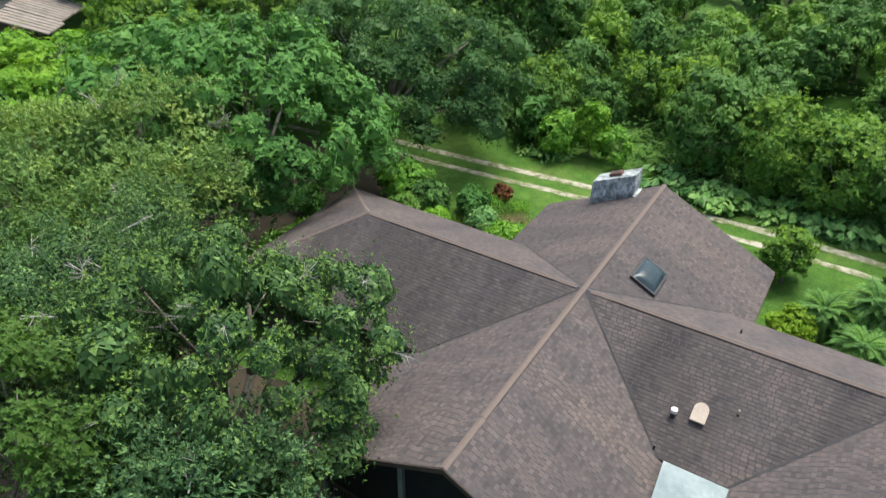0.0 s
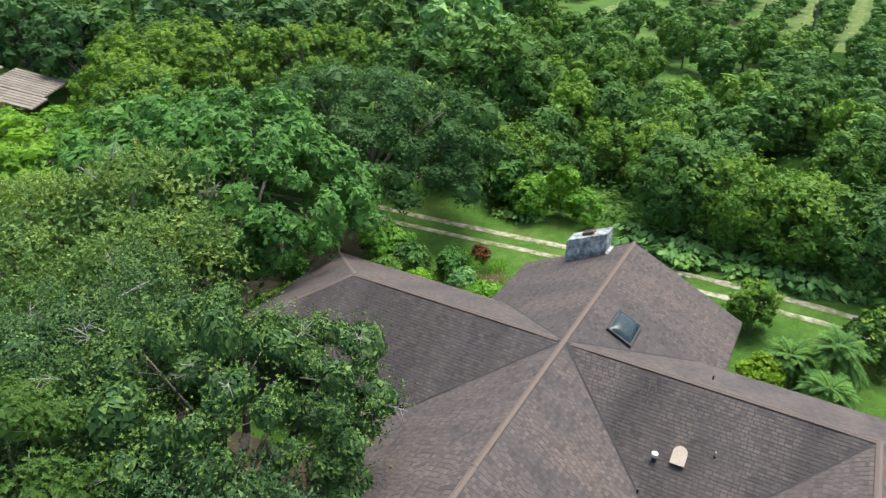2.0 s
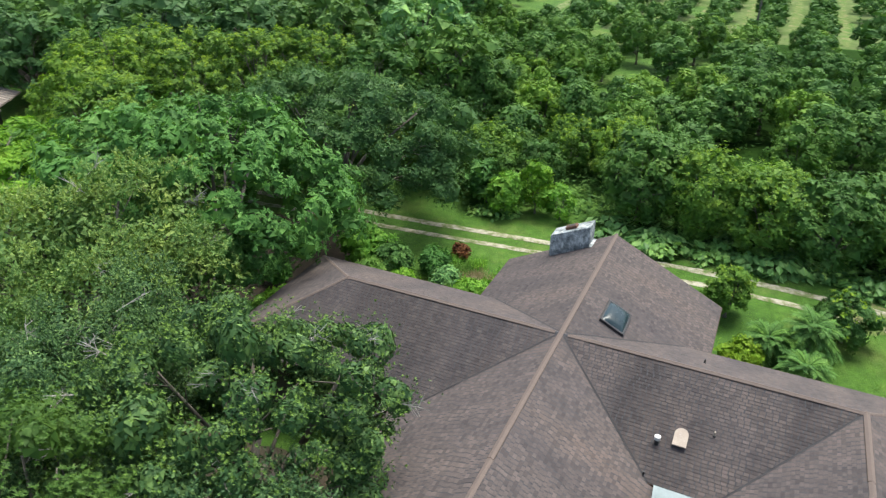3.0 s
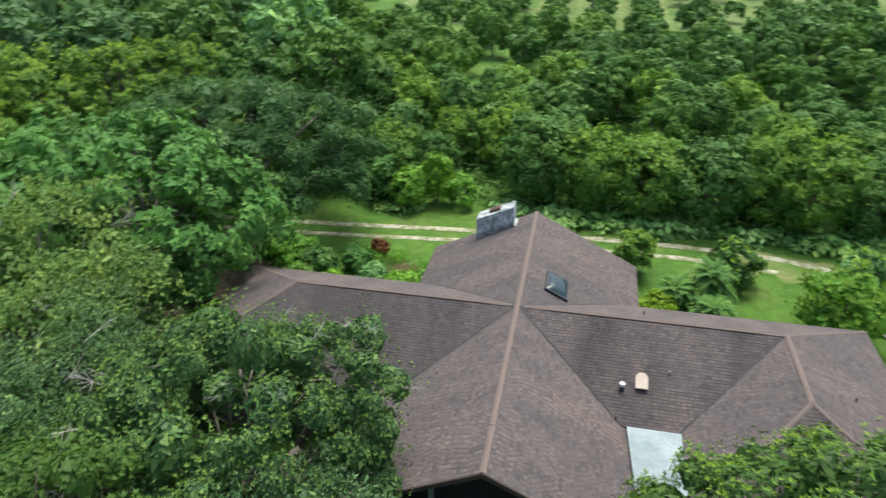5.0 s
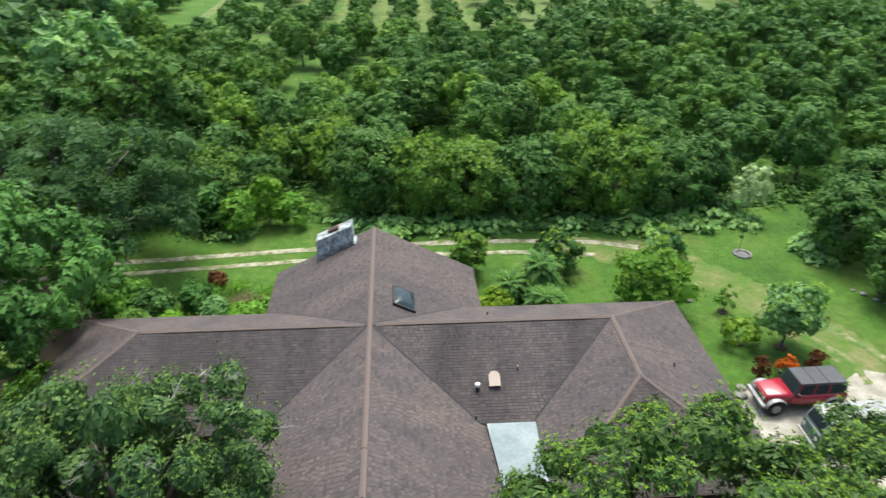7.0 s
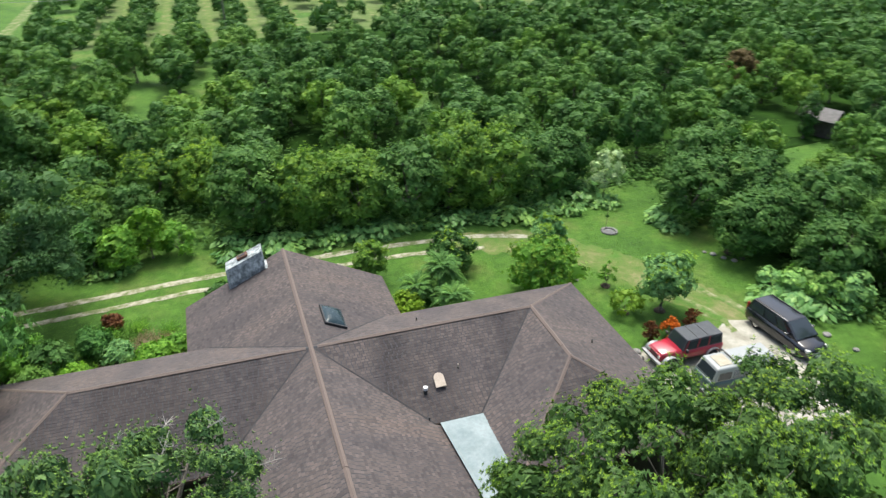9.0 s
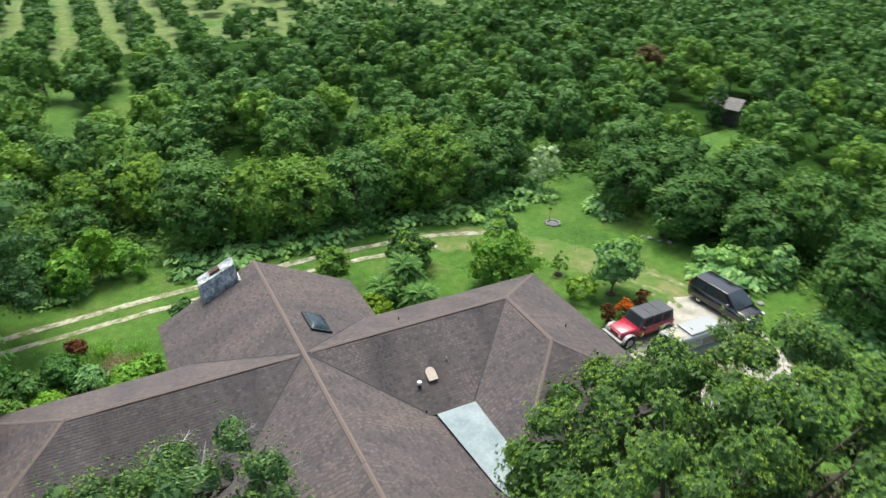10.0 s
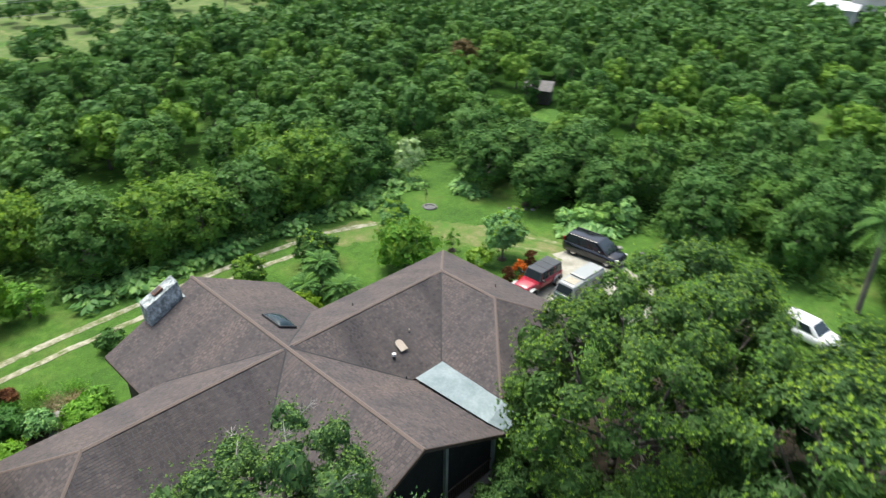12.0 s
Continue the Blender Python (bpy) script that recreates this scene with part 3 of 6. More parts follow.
ground_sheet()
FAR_TRACK = [(-75, 30), (-50, 36), (-34, 37.8), (-21, 38.75), (-12.5, 39.5), (-2.2, 40.1), (4.0, 39.95), (9.0, 39.4), (13.2, 37.9), (16.5, 35.0), (19.2, 30.6), (21.3, 26.0), (22.2, 22.5)]
NEAR_TRACK = [(-75, 28.2), (-50, 34.3), (-34, 36.1), (-21, 37.1), (-12.5, 37.85), (-2.2, 38.4), (4.0, 38.25), (8.5, 37.6), (12.0, 36.0), (15.0, 33.0), (17.6, 29.2), (19.4, 25.2), (19.6, 22.5)]
ribbon("drive_verge", [(5.5, 39.0), (8.5, 38.6), (12.4, 36.9), (15.7, 33.9), (18.3, 29.8), (20.2, 25.4), (20.6, 23)], 3.6, WORN, "worn tan earth of the curving drive", "drive", 5, 0.015, 0.2)
ribbon("wheel_track", FAR_TRACK[:9], 0.62, RUT, "pale limestone wheel track along the grass drive", "drive", 1, 0.05, 0.16)
ribbon("wheel_track", NEAR_TRACK[:8], 0.52, RUT, "narrow pale wheel track of the grass drive", "drive", 2, 0.05, 0.18)
ribbon("wheel_track", FAR_TRACK[10:], 0.7, FAINT_RUT, "faint pale wheel track near the parking area", "drive", 21, 0.05, 0.6)
ribbon("wheel_track", NEAR_TRACK[10:], 0.7, FAINT_RUT, "faint pale wheel track near the parking area", "drive", 22, 0.05, 0.6)
patch("parking_area", [(12.6, 22.4), (13.8, 22.7), (18.4, 22.9), (20.0, 24.0), (22.4, 23.2), (22.7, 19.4), (21.6, 15.5), (20.0, 13.2), (14.5, 13.8), (11.5, 15.5), (11.3, 20.5)], MARL, "white crushed limestone parking area", "parking", 3)
# dark sheet that carries the orchard's shade in its colour
patch("grove_floor", [(-9, 45.0), (0, 44.2), (12, 43.8), (21, 44.6), (24, 49), (29, 47), (29.5, 36), (29.5, 26), (33.6, 19), (36, 10), (38, -20), (160, -40), (200, 60), (140, 150), (60, 118), (20, 116), (-8, 114), (-9, 60)], WEEDS, "weedy ground with the orchard trees' shade in its dark colour", "leaf litter", 4, 0.02, 0.8)
patch("shade_litter", [(-27, 26.5), (-22.6, 27.5), (-19.5, 30.2), (-21, 34.0), (-26, 36.5), (-36, 34), (-38, 24), (-33, 14), (-23.5, 15)], LITTER, "dark leaf litter under the big trees", "leaf litter", 6, 0.025, 0.5)
patch("oak_litter", [(-23, 15), (-14.2, 15.2), (-13.6, 9.0), (-8, 6), (-8, -8), (-34, -8), (-38, 10)], LITTER, "dark leaf litter beneath the oaks", "leaf litter", 7, 0.025, 0.5)
patch("tree_litter", [(-1, 11), (10, 11), (17, 7), (17, -8), (-3, -8)], LITTER, "leaf litter beneath the spreading tree", "leaf litter", 8, 0.025, 0.5)


# ---- house ----
RIDGE, RX, RY, EX = 5.9, -7.0, 21.17, 4.36
house = thing("house", "low brown house with a cross-shaped shingle roof", "house", pose(0, 0, 0))


def roof_level(o, way, slope):
    return lambda x, y: RIDGE - slope * ((x - o[0]) * way[0] + (y - o[1]) * way[1])


# name, plan outline, a point on the ridge, the way down, slope
FACES = [
    ("main_front_east", [(-7, 10.98), (-1.15, 10.98), (-1.15, 16.87), (-2.27, 16.87), (-7, 21.17)], (-7, 0), (1, 0), 0.5),
    ("main_front_west", [(-7, 10.98), (-7, 21.17), (-11.73, 16.87), (-12.85, 16.87), (-12.85, 10.98)], (-7, 0), (-1, 0), 0.5),
    ("main_back_east", [(-7, 21.17), (-2.27, 25.9), (-1.15, 25.9), (-1.15, 31.1), (-7, 31.1)], (-7, 0), (1, 0), 0.5),
    ("main_back_west", [(-7, 21.17), (-7, 31.1), (-12.85, 31.1), (-12.85, 25.9), (-11.73, 25.9)], (-7, 0), (-1, 0), 0.5),
    ("wing_front_east", [(-7, 21.17), (-2.27, 16.87), (0.06, 16.87), (4.36, 21.17)], (0, 21.17), (0, -1), 0.55),
    ("wing_back_east", [(-7, 21.17), (4.36, 21.17), (9.39, 25.9), (-2.27, 25.9)], (0, 21.17), (0, 1), 0.5),
    ("wing_front_west", [(-7, 21.17), (-17.44, 21.17), (-22.17, 16.87), (-11.73, 16.87)], (0, 21.17), (0, -1), 0.55),
    ("wing_back_west", [(-7, 21.17), (-11.73, 25.9), (-22.17, 25.9), (-17.44, 21.17)], (0, 21.17), (0, 1), 0.5),
    ("wing_hip_west", [(-17.44, 21.17), (-22.17, 25.9), (-22.17, 16.87)], (-17.44, 0), (-1, 0), 0.5),
    ("garage_inner", [(4.36, 21.17), (0.06, 16.87), (0.06, 12.5), (4.36, 16.8)], (4.36, 0), (-1, 0), 0.55),
    ("garage_outer", [(4.36, 21.17), (4.36, 16.8), (9.39, 12.5), (9.39, 25.9)], (4.36, 0), (1, 0), 0.47),
    ("garage_hip", [(4.36, 16.8), (0.06, 12.5), (9.39, 12.5)], (0, 16.8), (0, -1), 0.55),
]


def roof_slab(outline, level, thick=0.16):
    bm = bmesh.new()
    top = [bm.verts.new((x, y, level(x, y))) for x, y in outline]
    low = [bm.verts.new((x, y, level(x, y) - thick)) for x, y in outline]
    n = len(outline)
    bm.faces.new(top)
    bm.faces.new(low[::-1])
    for i in range(n):
        bm.faces.new((top[i], low[i], low[(i + 1) % n], top[(i + 1) % n]))
    bmesh.ops.recalc_face_normals(bm, faces=bm.faces[:])
    return bm


TAB, ROW, TAB_UP = 0.235, 0.145, 0.010


def tab_rows(outline, o, way, slope, seed):
    """Every shingle tab of a roof face: its corner points along the eave and up the slope, cut at the face's edges."""
    rng = random.Random(seed)
    way = Vector((*way, 0))
    along = Vector((-way.y, way.x, 0))
    flat = [(Vector((x - o[0], y - o[1], 0)).dot(along), Vector((x - o[0], y - o[1], 0)).dot(way)) for x, y in outline]
    run = ROW / math.hypot(1, slope)
    vmax = max(v for _, v in flat)
    origin = Vector((o[0], o[1], RIDGE))
    down = (way - Vector((0, 0, slope))).normalized()
    up = along.cross(down)
    up = up if up.z > 0 else -up

    def span(v):
        hits = []
        for (u0, v0), (u1, v1) in zip(flat, flat[1:] + flat[:1]):
            if (v0 - v) * (v1 - v) < 0:
                hits.append(u0 + (u1 - u0) * (v - v0) / (v1 - v0))
        return (min(hits), max(hits)) if len(hits) > 1 else None

    for k in range(int(vmax / run)):
        v0, v1 = vmax - (k + 1) * run, vmax - k * run
        mid = span(max(0.01, (v0 + v1) / 2))
        if not mid:
            continue
        u = mid[0] - (k % 2) * TAB * 0.5 - TAB * rng.random() * 0.3
        while u < mid[1]:
            w = TAB * rng.uniform(0.88, 1.12)
            a, b = max(u, mid[0]), min(u + w * rng.uniform(0.76, 0.9), mid[1])
            u += w
            if b - a < 0.03:
                continue
            lift = TAB_UP * rng.uniform(0.7, 1.5)
            drop = 0.005 * rng.uniform(-1, 1)
            yield a, b, max(v0, 0.0), v1 + drop, lift, origin, along, way, slope, up


def tab_mesh(t):
    a, b, v0, v1, lift, origin, along, way, slope, up = t
    p = lambda u, v, h: origin + along * u + way * v - Vector((0, 0, slope * v)) + up * h
    top = v0 + 0.006
    return [p(a, top, 0.0), p(b, top, 0.0), p(b, v1, lift), p(a, v1, lift), p(b, v1, -0.002), p(a, v1, -0.002)]


roof_parts = {}
for i, (name, outline, o, way, slope) in enumerate(FACES):
    level = roof_level(o, way, slope)
    slab = part("roof_slope", roof_slab(outline, lambda x, y: level(x, y) - 0.004), DECK, house, "dark underlay and boards")
    roof_parts[name] = slab
    vs, fs, n = [], [], 0
    singles = []
    for t in tab_rows(outline, o, way, slope, i):
        # the stretch of slope over the porch, beside the canopy, is laid tab by tab
        if name == "main_front_east" and 12.0 < (t[5] + t[6] * t[0]).y < 15.6 and 1.9 < t[2] < 4.3 and len(singles) < 260:
            singles.append(t)
            continue
        q = tab_mesh(t)
        vs.extend(q)
        fs.extend([(n, n + 1, n + 2, n + 3), (n + 3, n + 2, n + 4, n + 5), (n + 1, n + 4, n + 2, n + 2), (n, n + 3, n + 5, n + 5)][:2])
        n += 6
    v, f = np.array([w[:] for w in vs]), np.array(fs)
    tri = np.concatenate([f[:, [0, 1, 2]], f[:, [0, 2, 3]]])
    nrm = np.cross(v[tri[0, 1]] - v[tri[0, 0]], v[tri[0, 2]] - v[tri[0, 0]])
    if nrm[2] < 0:
        tri = tri[:, ::-1]
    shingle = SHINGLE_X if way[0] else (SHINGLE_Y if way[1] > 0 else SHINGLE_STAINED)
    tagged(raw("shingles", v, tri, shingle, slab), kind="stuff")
    for t in singles:
        c = t[5] + t[6] * t[0] + t[7] * t[2] - Vector((0, 0, t[8] * t[2]))
        q = np.array([w - c for w in tab_mesh(t)])
        one = raw("shingle", q, [(0, 3, 2), (0, 2, 1), (3, 5, 4), (3, 4, 2)] if nrm[2] > 0 else [(0, 2, 3), (0, 1, 2), (3, 4, 5), (3, 2, 4)], shingle, slab)
        one.location = c


def fold_mesh(length, wing, fall, thick, bm=None):
    """A saddle-shaped piece over a ridge that runs along x."""
    bm = bm or bmesh.new()
    for x0, x1 in ((0, length),):
        top = [bm.verts.new((x, s * wing, -abs(s) * fall * wing + (0.012 if s == 0 else 0.0))) for x in (x0, x1) for s in (-1, 0, 1)]
        low = [bm.verts.new((v.co.x, v.co.y, v.co.z - thick)) for v in top]
        for k in (0, 1):
            bm.faces.new((top[k], top[k + 3], top[k + 4], top[k + 1]))
            bm.faces.new((low[k], low[k + 1], low[k + 4], low[k + 3]))
        bm.faces.new((top[0], top[1], top[2], low[2], low[1], low[0]))
        bm.faces.new((top[3], low[3], low[4], low[5], top[5], top[4]))
        bm.faces.new((top[0], low[0], low[3], top[3]))
        bm.faces.new((top[2], top[5], low[5], low[2]))
    bmesh.ops.recalc_face_normals(bm, faces=bm.faces[:])
    return bm


def cap_line(a, b, wing, fall, lift, parent, seed):
    """Cap shingles, one by one, along a ridge or hip from a to b."""
    rng = random.Random(seed)
    a, b = Vector(a), Vector(b)
    d = (b - a).normalized()
    side = Vector((0, 0, 1)).cross(d).normalized()
    m = Matrix((d, side, d.cross(side))).transposed().to_4x4()
    count = max(2, round((b - a).length / 0.27))
    base = None
    for k in range(count):
        where = Matrix.Translation(a.lerp(b, k / count) + Vector((0, 0, lift + 0.004 * rng.uniform(0, 1)))) @ m @ pose(0, 0, 0, rng.uniform(-1.2, 1.2), -1.4, rng.uniform(-0.8, 0.8))
        if base is None:
            base = part("ridge_cap", fold_mesh((b - a).length / count + 0.05, wing, fall, 0.014), CAP, parent)
            ob = base
        else:
            ob = new("ridge_cap", base.data)
            ob.parent = parent
        ob.matrix_basis = where


def ridge_vent(a, b, parent):
    a, b = Vector(a), Vector(b)
    d = (b - a).normalized()
    side = Vector((0, 0, 1)).cross(d).normalized()
    m = Matrix((d, side, d.cross(side))).transposed().to_4x4()
    bm = fold_mesh((b - a).length, 0.118, 0.5, 0.022)
    ob = part("ridge_vent", bm, FASCIA, parent, "dark ridge vent strip")
    ob.matrix_basis = Matrix.Translation(a + Vector((0, 0, 0.036))) @ m


R = RIDGE
ridge_vent((-7, 13.27, R), (-7, 30.9, R), house)
ridge_vent((-16.2, RY, R), (-8.2, RY, R), house)
ridge_vent((-5.8, RY, R), (3.4, RY, R), house)
ridge_vent((EX, 20.7, R), (EX, 17.6, R), house)
cap_line((-7, 13.27, R), (-7, 31.1, R), 0.105, 0.5, 0.04, house, 1)
cap_line((-7, 10.98, R), (-7, 13.27, R), 0.105, 0.5, 0.016, house, 2)
cap_line((-16.2, RY, R), (-8.2, RY, R), 0.105, 0.5, 0.04, house, 3)
cap_line((-8.2, RY, R), (-7.3, RY, R), 0.105, 0.5, 0.018, house, 33)
cap_line((-17.44, RY, R), (-16.2, RY, R), 0.105, 0.5, 0.018, house, 4)
cap_line((-5.8, RY, R), (3.4, RY, R), 0.105, 0.5, 0.04, house, 5)
cap_line((-6.7, RY, R), (-5.8, RY, R), 0.105, 0.5, 0.018, house, 55)
cap_line((3.4, RY, R), (EX, RY, R), 0.105, 0.5, 0.018, house, 6)
cap_line((EX, 17.6, R), (EX, RY, R), 0.105, 0.5, 0.04, house, 7)
cap_line((EX, 16.8, R), (EX, 17.6, R), 0.105, 0.5, 0.018, house, 8)
EAVE = 3.535
for k, (lo, hi) in enumerate((((-22.17, 16.87, EAVE), (-17.44, RY, R)), ((-22.17, 25.9, EAVE), (-17.44, RY, R)), ((9.39, 25.9, EAVE), (EX, RY, R)), ((9.39, 12.5, EAVE), (EX, 16.8, R)), ((0.06, 12.5, EAVE), (EX, 16.8, R)))):
    cap_line(lo, hi, 0.08, 0.33, 0.014, house, 20 + k)

VALLEY = matte("weathered valley metal", (0.024, 0.024, 0.026), (0.052, 0.052, 0.056), 1.0, 0.8, 0.1, fine=25.0)


def valley(a, b):
    a, b = Vector(a), Vector(b)
    d = (b - a).normalized()
    side = Vector((0, 0, 1)).cross(d).normalized()
    bm = bmesh.new()
    rows = []
    for p in (a, b):
        rows.append([bm.verts.new(p + side * s * 0.04 + Vector((0, 0, 0.018 + abs(s) * 0.04 * 0.36))) for s in (-1, 0, 1)])
    for k in (0, 1):
        bm.faces.new((rows[0][k], rows[1][k], rows[1][k + 1], rows[0][k + 1]))
    bmesh.ops.recalc_face_normals(bm, faces=bm.faces[:])
    bmesh.ops.solidify(bm, geom=bm.faces[:], thickness=0.004)
    part("valley_flashing", bm, VALLEY, house, "grey metal valley flashing")


for a, b in (((-7, RY, R), (-2.27, 16.87, EAVE)), ((-7, RY, R), (-11.73, 16.87, EAVE)), ((-7, RY, R), (-2.27, 25.9, EAVE)), ((-7, RY, R), (-11.73, 25.9, EAVE)), ((EX, RY, R), (0.06, 16.87, EAVE))):
    a = Vector(a)
    valley(a.lerp(Vector(b), 0.04), b)


def eave_board(a, b, tall=0.2):
    a, b = Vector(a), Vector(b)
    d = (b - a).normalized()
    bm = boxed(0, (b - a).length, -0.02, 0.02, -tall, -0.015, 0.006)
    ob = part("fascia_board", bm, FASCIA, house)
    ob.matrix_basis = Matrix.Translation(a) @ d.to_track_quat("X", "Z").to_matrix().to_4x4()


MEAVE = RIDGE - 0.5 * 5.85
for a, b in (((-1.13, 10.98, MEAVE), (-1.13, 16.87, MEAVE)), ((-1.13, 25.9, MEAVE), (-1.13, 31.1, MEAVE)), ((-12.87, 10.98, MEAVE), (-12.87, 16.87, MEAVE)), ((-12.87, 25.9, MEAVE), (-12.87, 31.1, MEAVE)),
             ((-2.27, 16.85, EAVE), (0.06, 16.85, EAVE)), ((-22.17, 16.85, EAVE), (-11.73, 16.85, EAVE)), ((-22.17, 25.92, EAVE), (-11.73, 25.92, EAVE)), ((-2.27, 25.92, EAVE), (9.39, 25.92, EAVE)),
             ((-22.19, 16.87, EAVE), (-22.19, 25.9, EAVE)), ((9.41, 12.5, EAVE), (9.41, 25.9, EAVE)), ((0.04, 12.5, EAVE), (0.04, 16.87, EAVE)), ((0.06, 12.48, EAVE), (9.39, 12.48, EAVE)),
             ((-7, 10.96, R), (-1.13, 10.96, MEAVE)), ((-7, 10.96, R), (-12.87, 10.96, MEAVE)), ((-7, 31.12, R), (-1.13, 31.12, MEAVE)), ((-7, 31.12, R), (-12.87, 31.12, MEAVE))):
    eave_board(a, b)

# walls under the roofs; the front gable is an open porch
WALLS = [
    [(-12.2, 14.6), (-1.8, 14.6), (-1.8, 17.5), (0.7, 17.5), (0.7, 13.1), (8.8, 13.1), (8.8, 25.3), (-1.8, 25.3), (-1.8, 30.5), (-12.2, 30.5), (-12.2, 25.3), (-21.6, 25.3), (-21.6, 17.5), (-12.2, 17.5)],
]
part("wall", prism(bmesh.new(), WALLS[0], -0.3, 2.95), STUCCO, house, "wall with the eaves' shade in its dark colour")


def gable(y, thick):
    bm = bmesh.new()
    pts = [(-12.0, 2.7), (-2.0, 2.7), (-2.0, 3.15), (-7, 5.65), (-12.0, 3.15)]
    a = [bm.verts.new((x, y, z)) for x, z in pts]
    b = [bm.verts.new((x, y + thick, z)) for x, z in pts]
    bm.faces.new(a)
    bm.faces.new(b[::-1])
    for i in range(5):
        bm.faces.new((a[i], b[i], b[(i + 1) % 5], a[(i + 1) % 5]))
    bmesh.ops.recalc_face_normals(bm, faces=bm.faces[:])
    part("gable_wall", bm, STUCCO, house)


gable(14.65, 0.15)
gable(30.3, 0.15)
part("porch_floor", boxed(-12.6, -1.4, 10.9, 14.58, 0.3, 0.55, 0.01), matte("grey porch boards", (0.14, 0.13, 0.12), (0.24, 0.22, 0.2), 2.0, stretch=(0.3, 6, 1)), house, "grey weathered porch boards")
POST = matte("grey-green post paint", (0.16, 0.18, 0.16), (0.24, 0.26, 0.23), 2.0)
for x in (-12.2, -8.8, -5.2, -1.75):
    part("porch_post", boxed(x - 0.09, x + 0.09, 11.3, 11.48, 0.55, RIDGE - 0.5 * abs(x + 7) - 0.2, 0.01), POST, house, "painted timber porch post")
for x0, x1 in ((-12.1, -8.9), (-5.1, -1.85)):
    rail = part("porch_railing", box(boxed(x0, x1, 11.35, 11.42, 1.42, 1.5, 0.008), x0, x1, 11.36, 11.41, 0.66, 0.72, 0.008), FASCIA, house, "dark timber railing")
    n = int((x1 - x0) / 0.14)
    base = None
    for k in range(1, n):
        x = x0 + (x1 - x0) * k / n
        if base is None:
            base = part("baluster", boxed(-0.018, 0.018, -0.018, 0.018, 0.72, 1.42), FASCIA, rail)
            ob = base
        else:
            ob = new("baluster", base.data)
            ob.parent = rail
        ob.location = (x, 11.385, 0)

# dark insect screens close the porch bays
SCREEN = matte("black insect screen", (0.007, 0.007, 0.007), (0.014, 0.014, 0.014), 3.0, 0.9)
for x0, x1 in ((-12.1, -8.9), (-8.7, -5.3), (-5.1, -1.85)):
    bm = bmesh.new()
    xs = [x0, -7.0, x1] if x0 < -7 < x1 else [x0, x1]
    edge = [(x0, 0.56), (x1, 0.56)] + [(x, RIDGE - 0.5 * abs(x + 7) - 0.24) for x in reversed(xs)]
    a = [bm.verts.new((x, 11.46, z)) for x, z in edge]
    b = [bm.verts.new((x, 11.475, z)) for x, z in edge]
    bm.faces.new(a)
    bm.faces.new(b[::-1])
    for i in range(len(edge)):
        j = (i + 1) % len(edge)
        bm.faces.new((a[i], b[i], b[j], a[j]))
    bmesh.ops.recalc_face_normals(bm, faces=bm.faces[:])
    part("porch_screen", bm, SCREEN, house, "black insect screen")

# skylight: dark acrylic dome in a metal frame, on the slope
def on_slope(x, y, lift=0.0):
    """A frame of axes lying on the east slope of the main roof, x along the slope's fall."""
    d = Vector((1, 0, -0.5)).normalized()
    s = Vector((0, 1, 0))
    m = Matrix((d, s, d.cross(s))).transposed().to_4x4()
    return Matrix.Translation((x, y, RIDGE - 0.5 * (x - RX) + lift)) @ m


def on_wing(x, y, lift=0.0, slope=0.55):
    d = Vector((0, -1, -slope)).normalized()
    s = Vector((1, 0, 0))
    m = Matrix((d, s, d.cross(s))).transposed().to_4x4()
    return Matrix.Translation((x, y, RIDGE - slope * abs(y - RY) + lift)) @ m


BLACK = matte("black painted metal", (0.018, 0.019, 0.02), (0.035, 0.036, 0.038), 3.0, 0.45)
dome_mat, dn, dl, db = surface("smoked acrylic", 0.3, 0.0, 0.25)
db.inputs["Base Color"].default_value = (0.02, 0.036, 0.044, 1)
dl.new(ramp_of(dn, dl, noise_of(dn, dl, 2.5, 5.0), [(0.35, (0.10, 0.10, 0.10)), (0.7, (0.42, 0.42, 0.42))]), db.inputs["Roughness"])
skylight = thing("skylight", "smoked acrylic dome skylight in a black frame on the roof", "skylight", on_slope(-5.4, 24.42, 0.012))
bm = bmesh.new()
L, W = 0.62, 0.88
for x0, x1, y0, y1 in ((-L, L, -W, -W + 0.1), (-L, L, W - 0.1, W), (-L, -L + 0.1, -W + 0.1, W - 0.1), (L - 0.1, L, -W + 0.1, W - 0.1)):
    box(bm, x0, x1, y0, y1, 0, 0.13, 0.012)
part("frame", bm, BLACK, skylight, "black metal curb frame")
bm = bmesh.new()
grid = [[bm.verts.new(((L - 0.06) * (2 * i / 14 - 1), (W - 0.06) * (2 * j / 14 - 1), 0.09 + 0.24 * ((1 - abs(2 * i / 14 - 1) ** 2.6) * (1 - abs(2 * j / 14 - 1) ** 2.6)) ** 0.6)) for i in range(15)] for j in range(15)]
for j in range(14):
    for i in range(14):
        bm.faces.new((grid[j][i], grid[j][i + 1], grid[j + 1][i + 1], grid[j + 1][i]))
part("dome", bm, dome_mat, skylight, "smoked acrylic dome", True)

# roof vents
BEIGE = matte("beige plastic", (0.36, 0.30, 0.24), (0.46, 0.39, 0.32), 4.0, 0.6)
vent = thing("roof_vent", "beige round-topped roof vent hood", "roof vent", on_wing(-1.5, 18.55, 0.012))
bm = bmesh.new()
arc = [(0.32, -0.25), (0.32, 0.25)] + [(-0.14 - 0.25 * math.sin(a), 0.25 * math.cos(a)) for a in np.linspace(0, math.pi, 12)]
prism(bm, arc, 0.09, 0.16)
bmesh.ops.recalc_face_normals(bm, faces=bm.faces[:])
part("hood", bm, BEIGE, vent, "beige plastic hood")
bm = bmesh.new()
prism(bm, [(x * 0.8, y * 0.8) for x, y in arc], 0.0, 0.09)
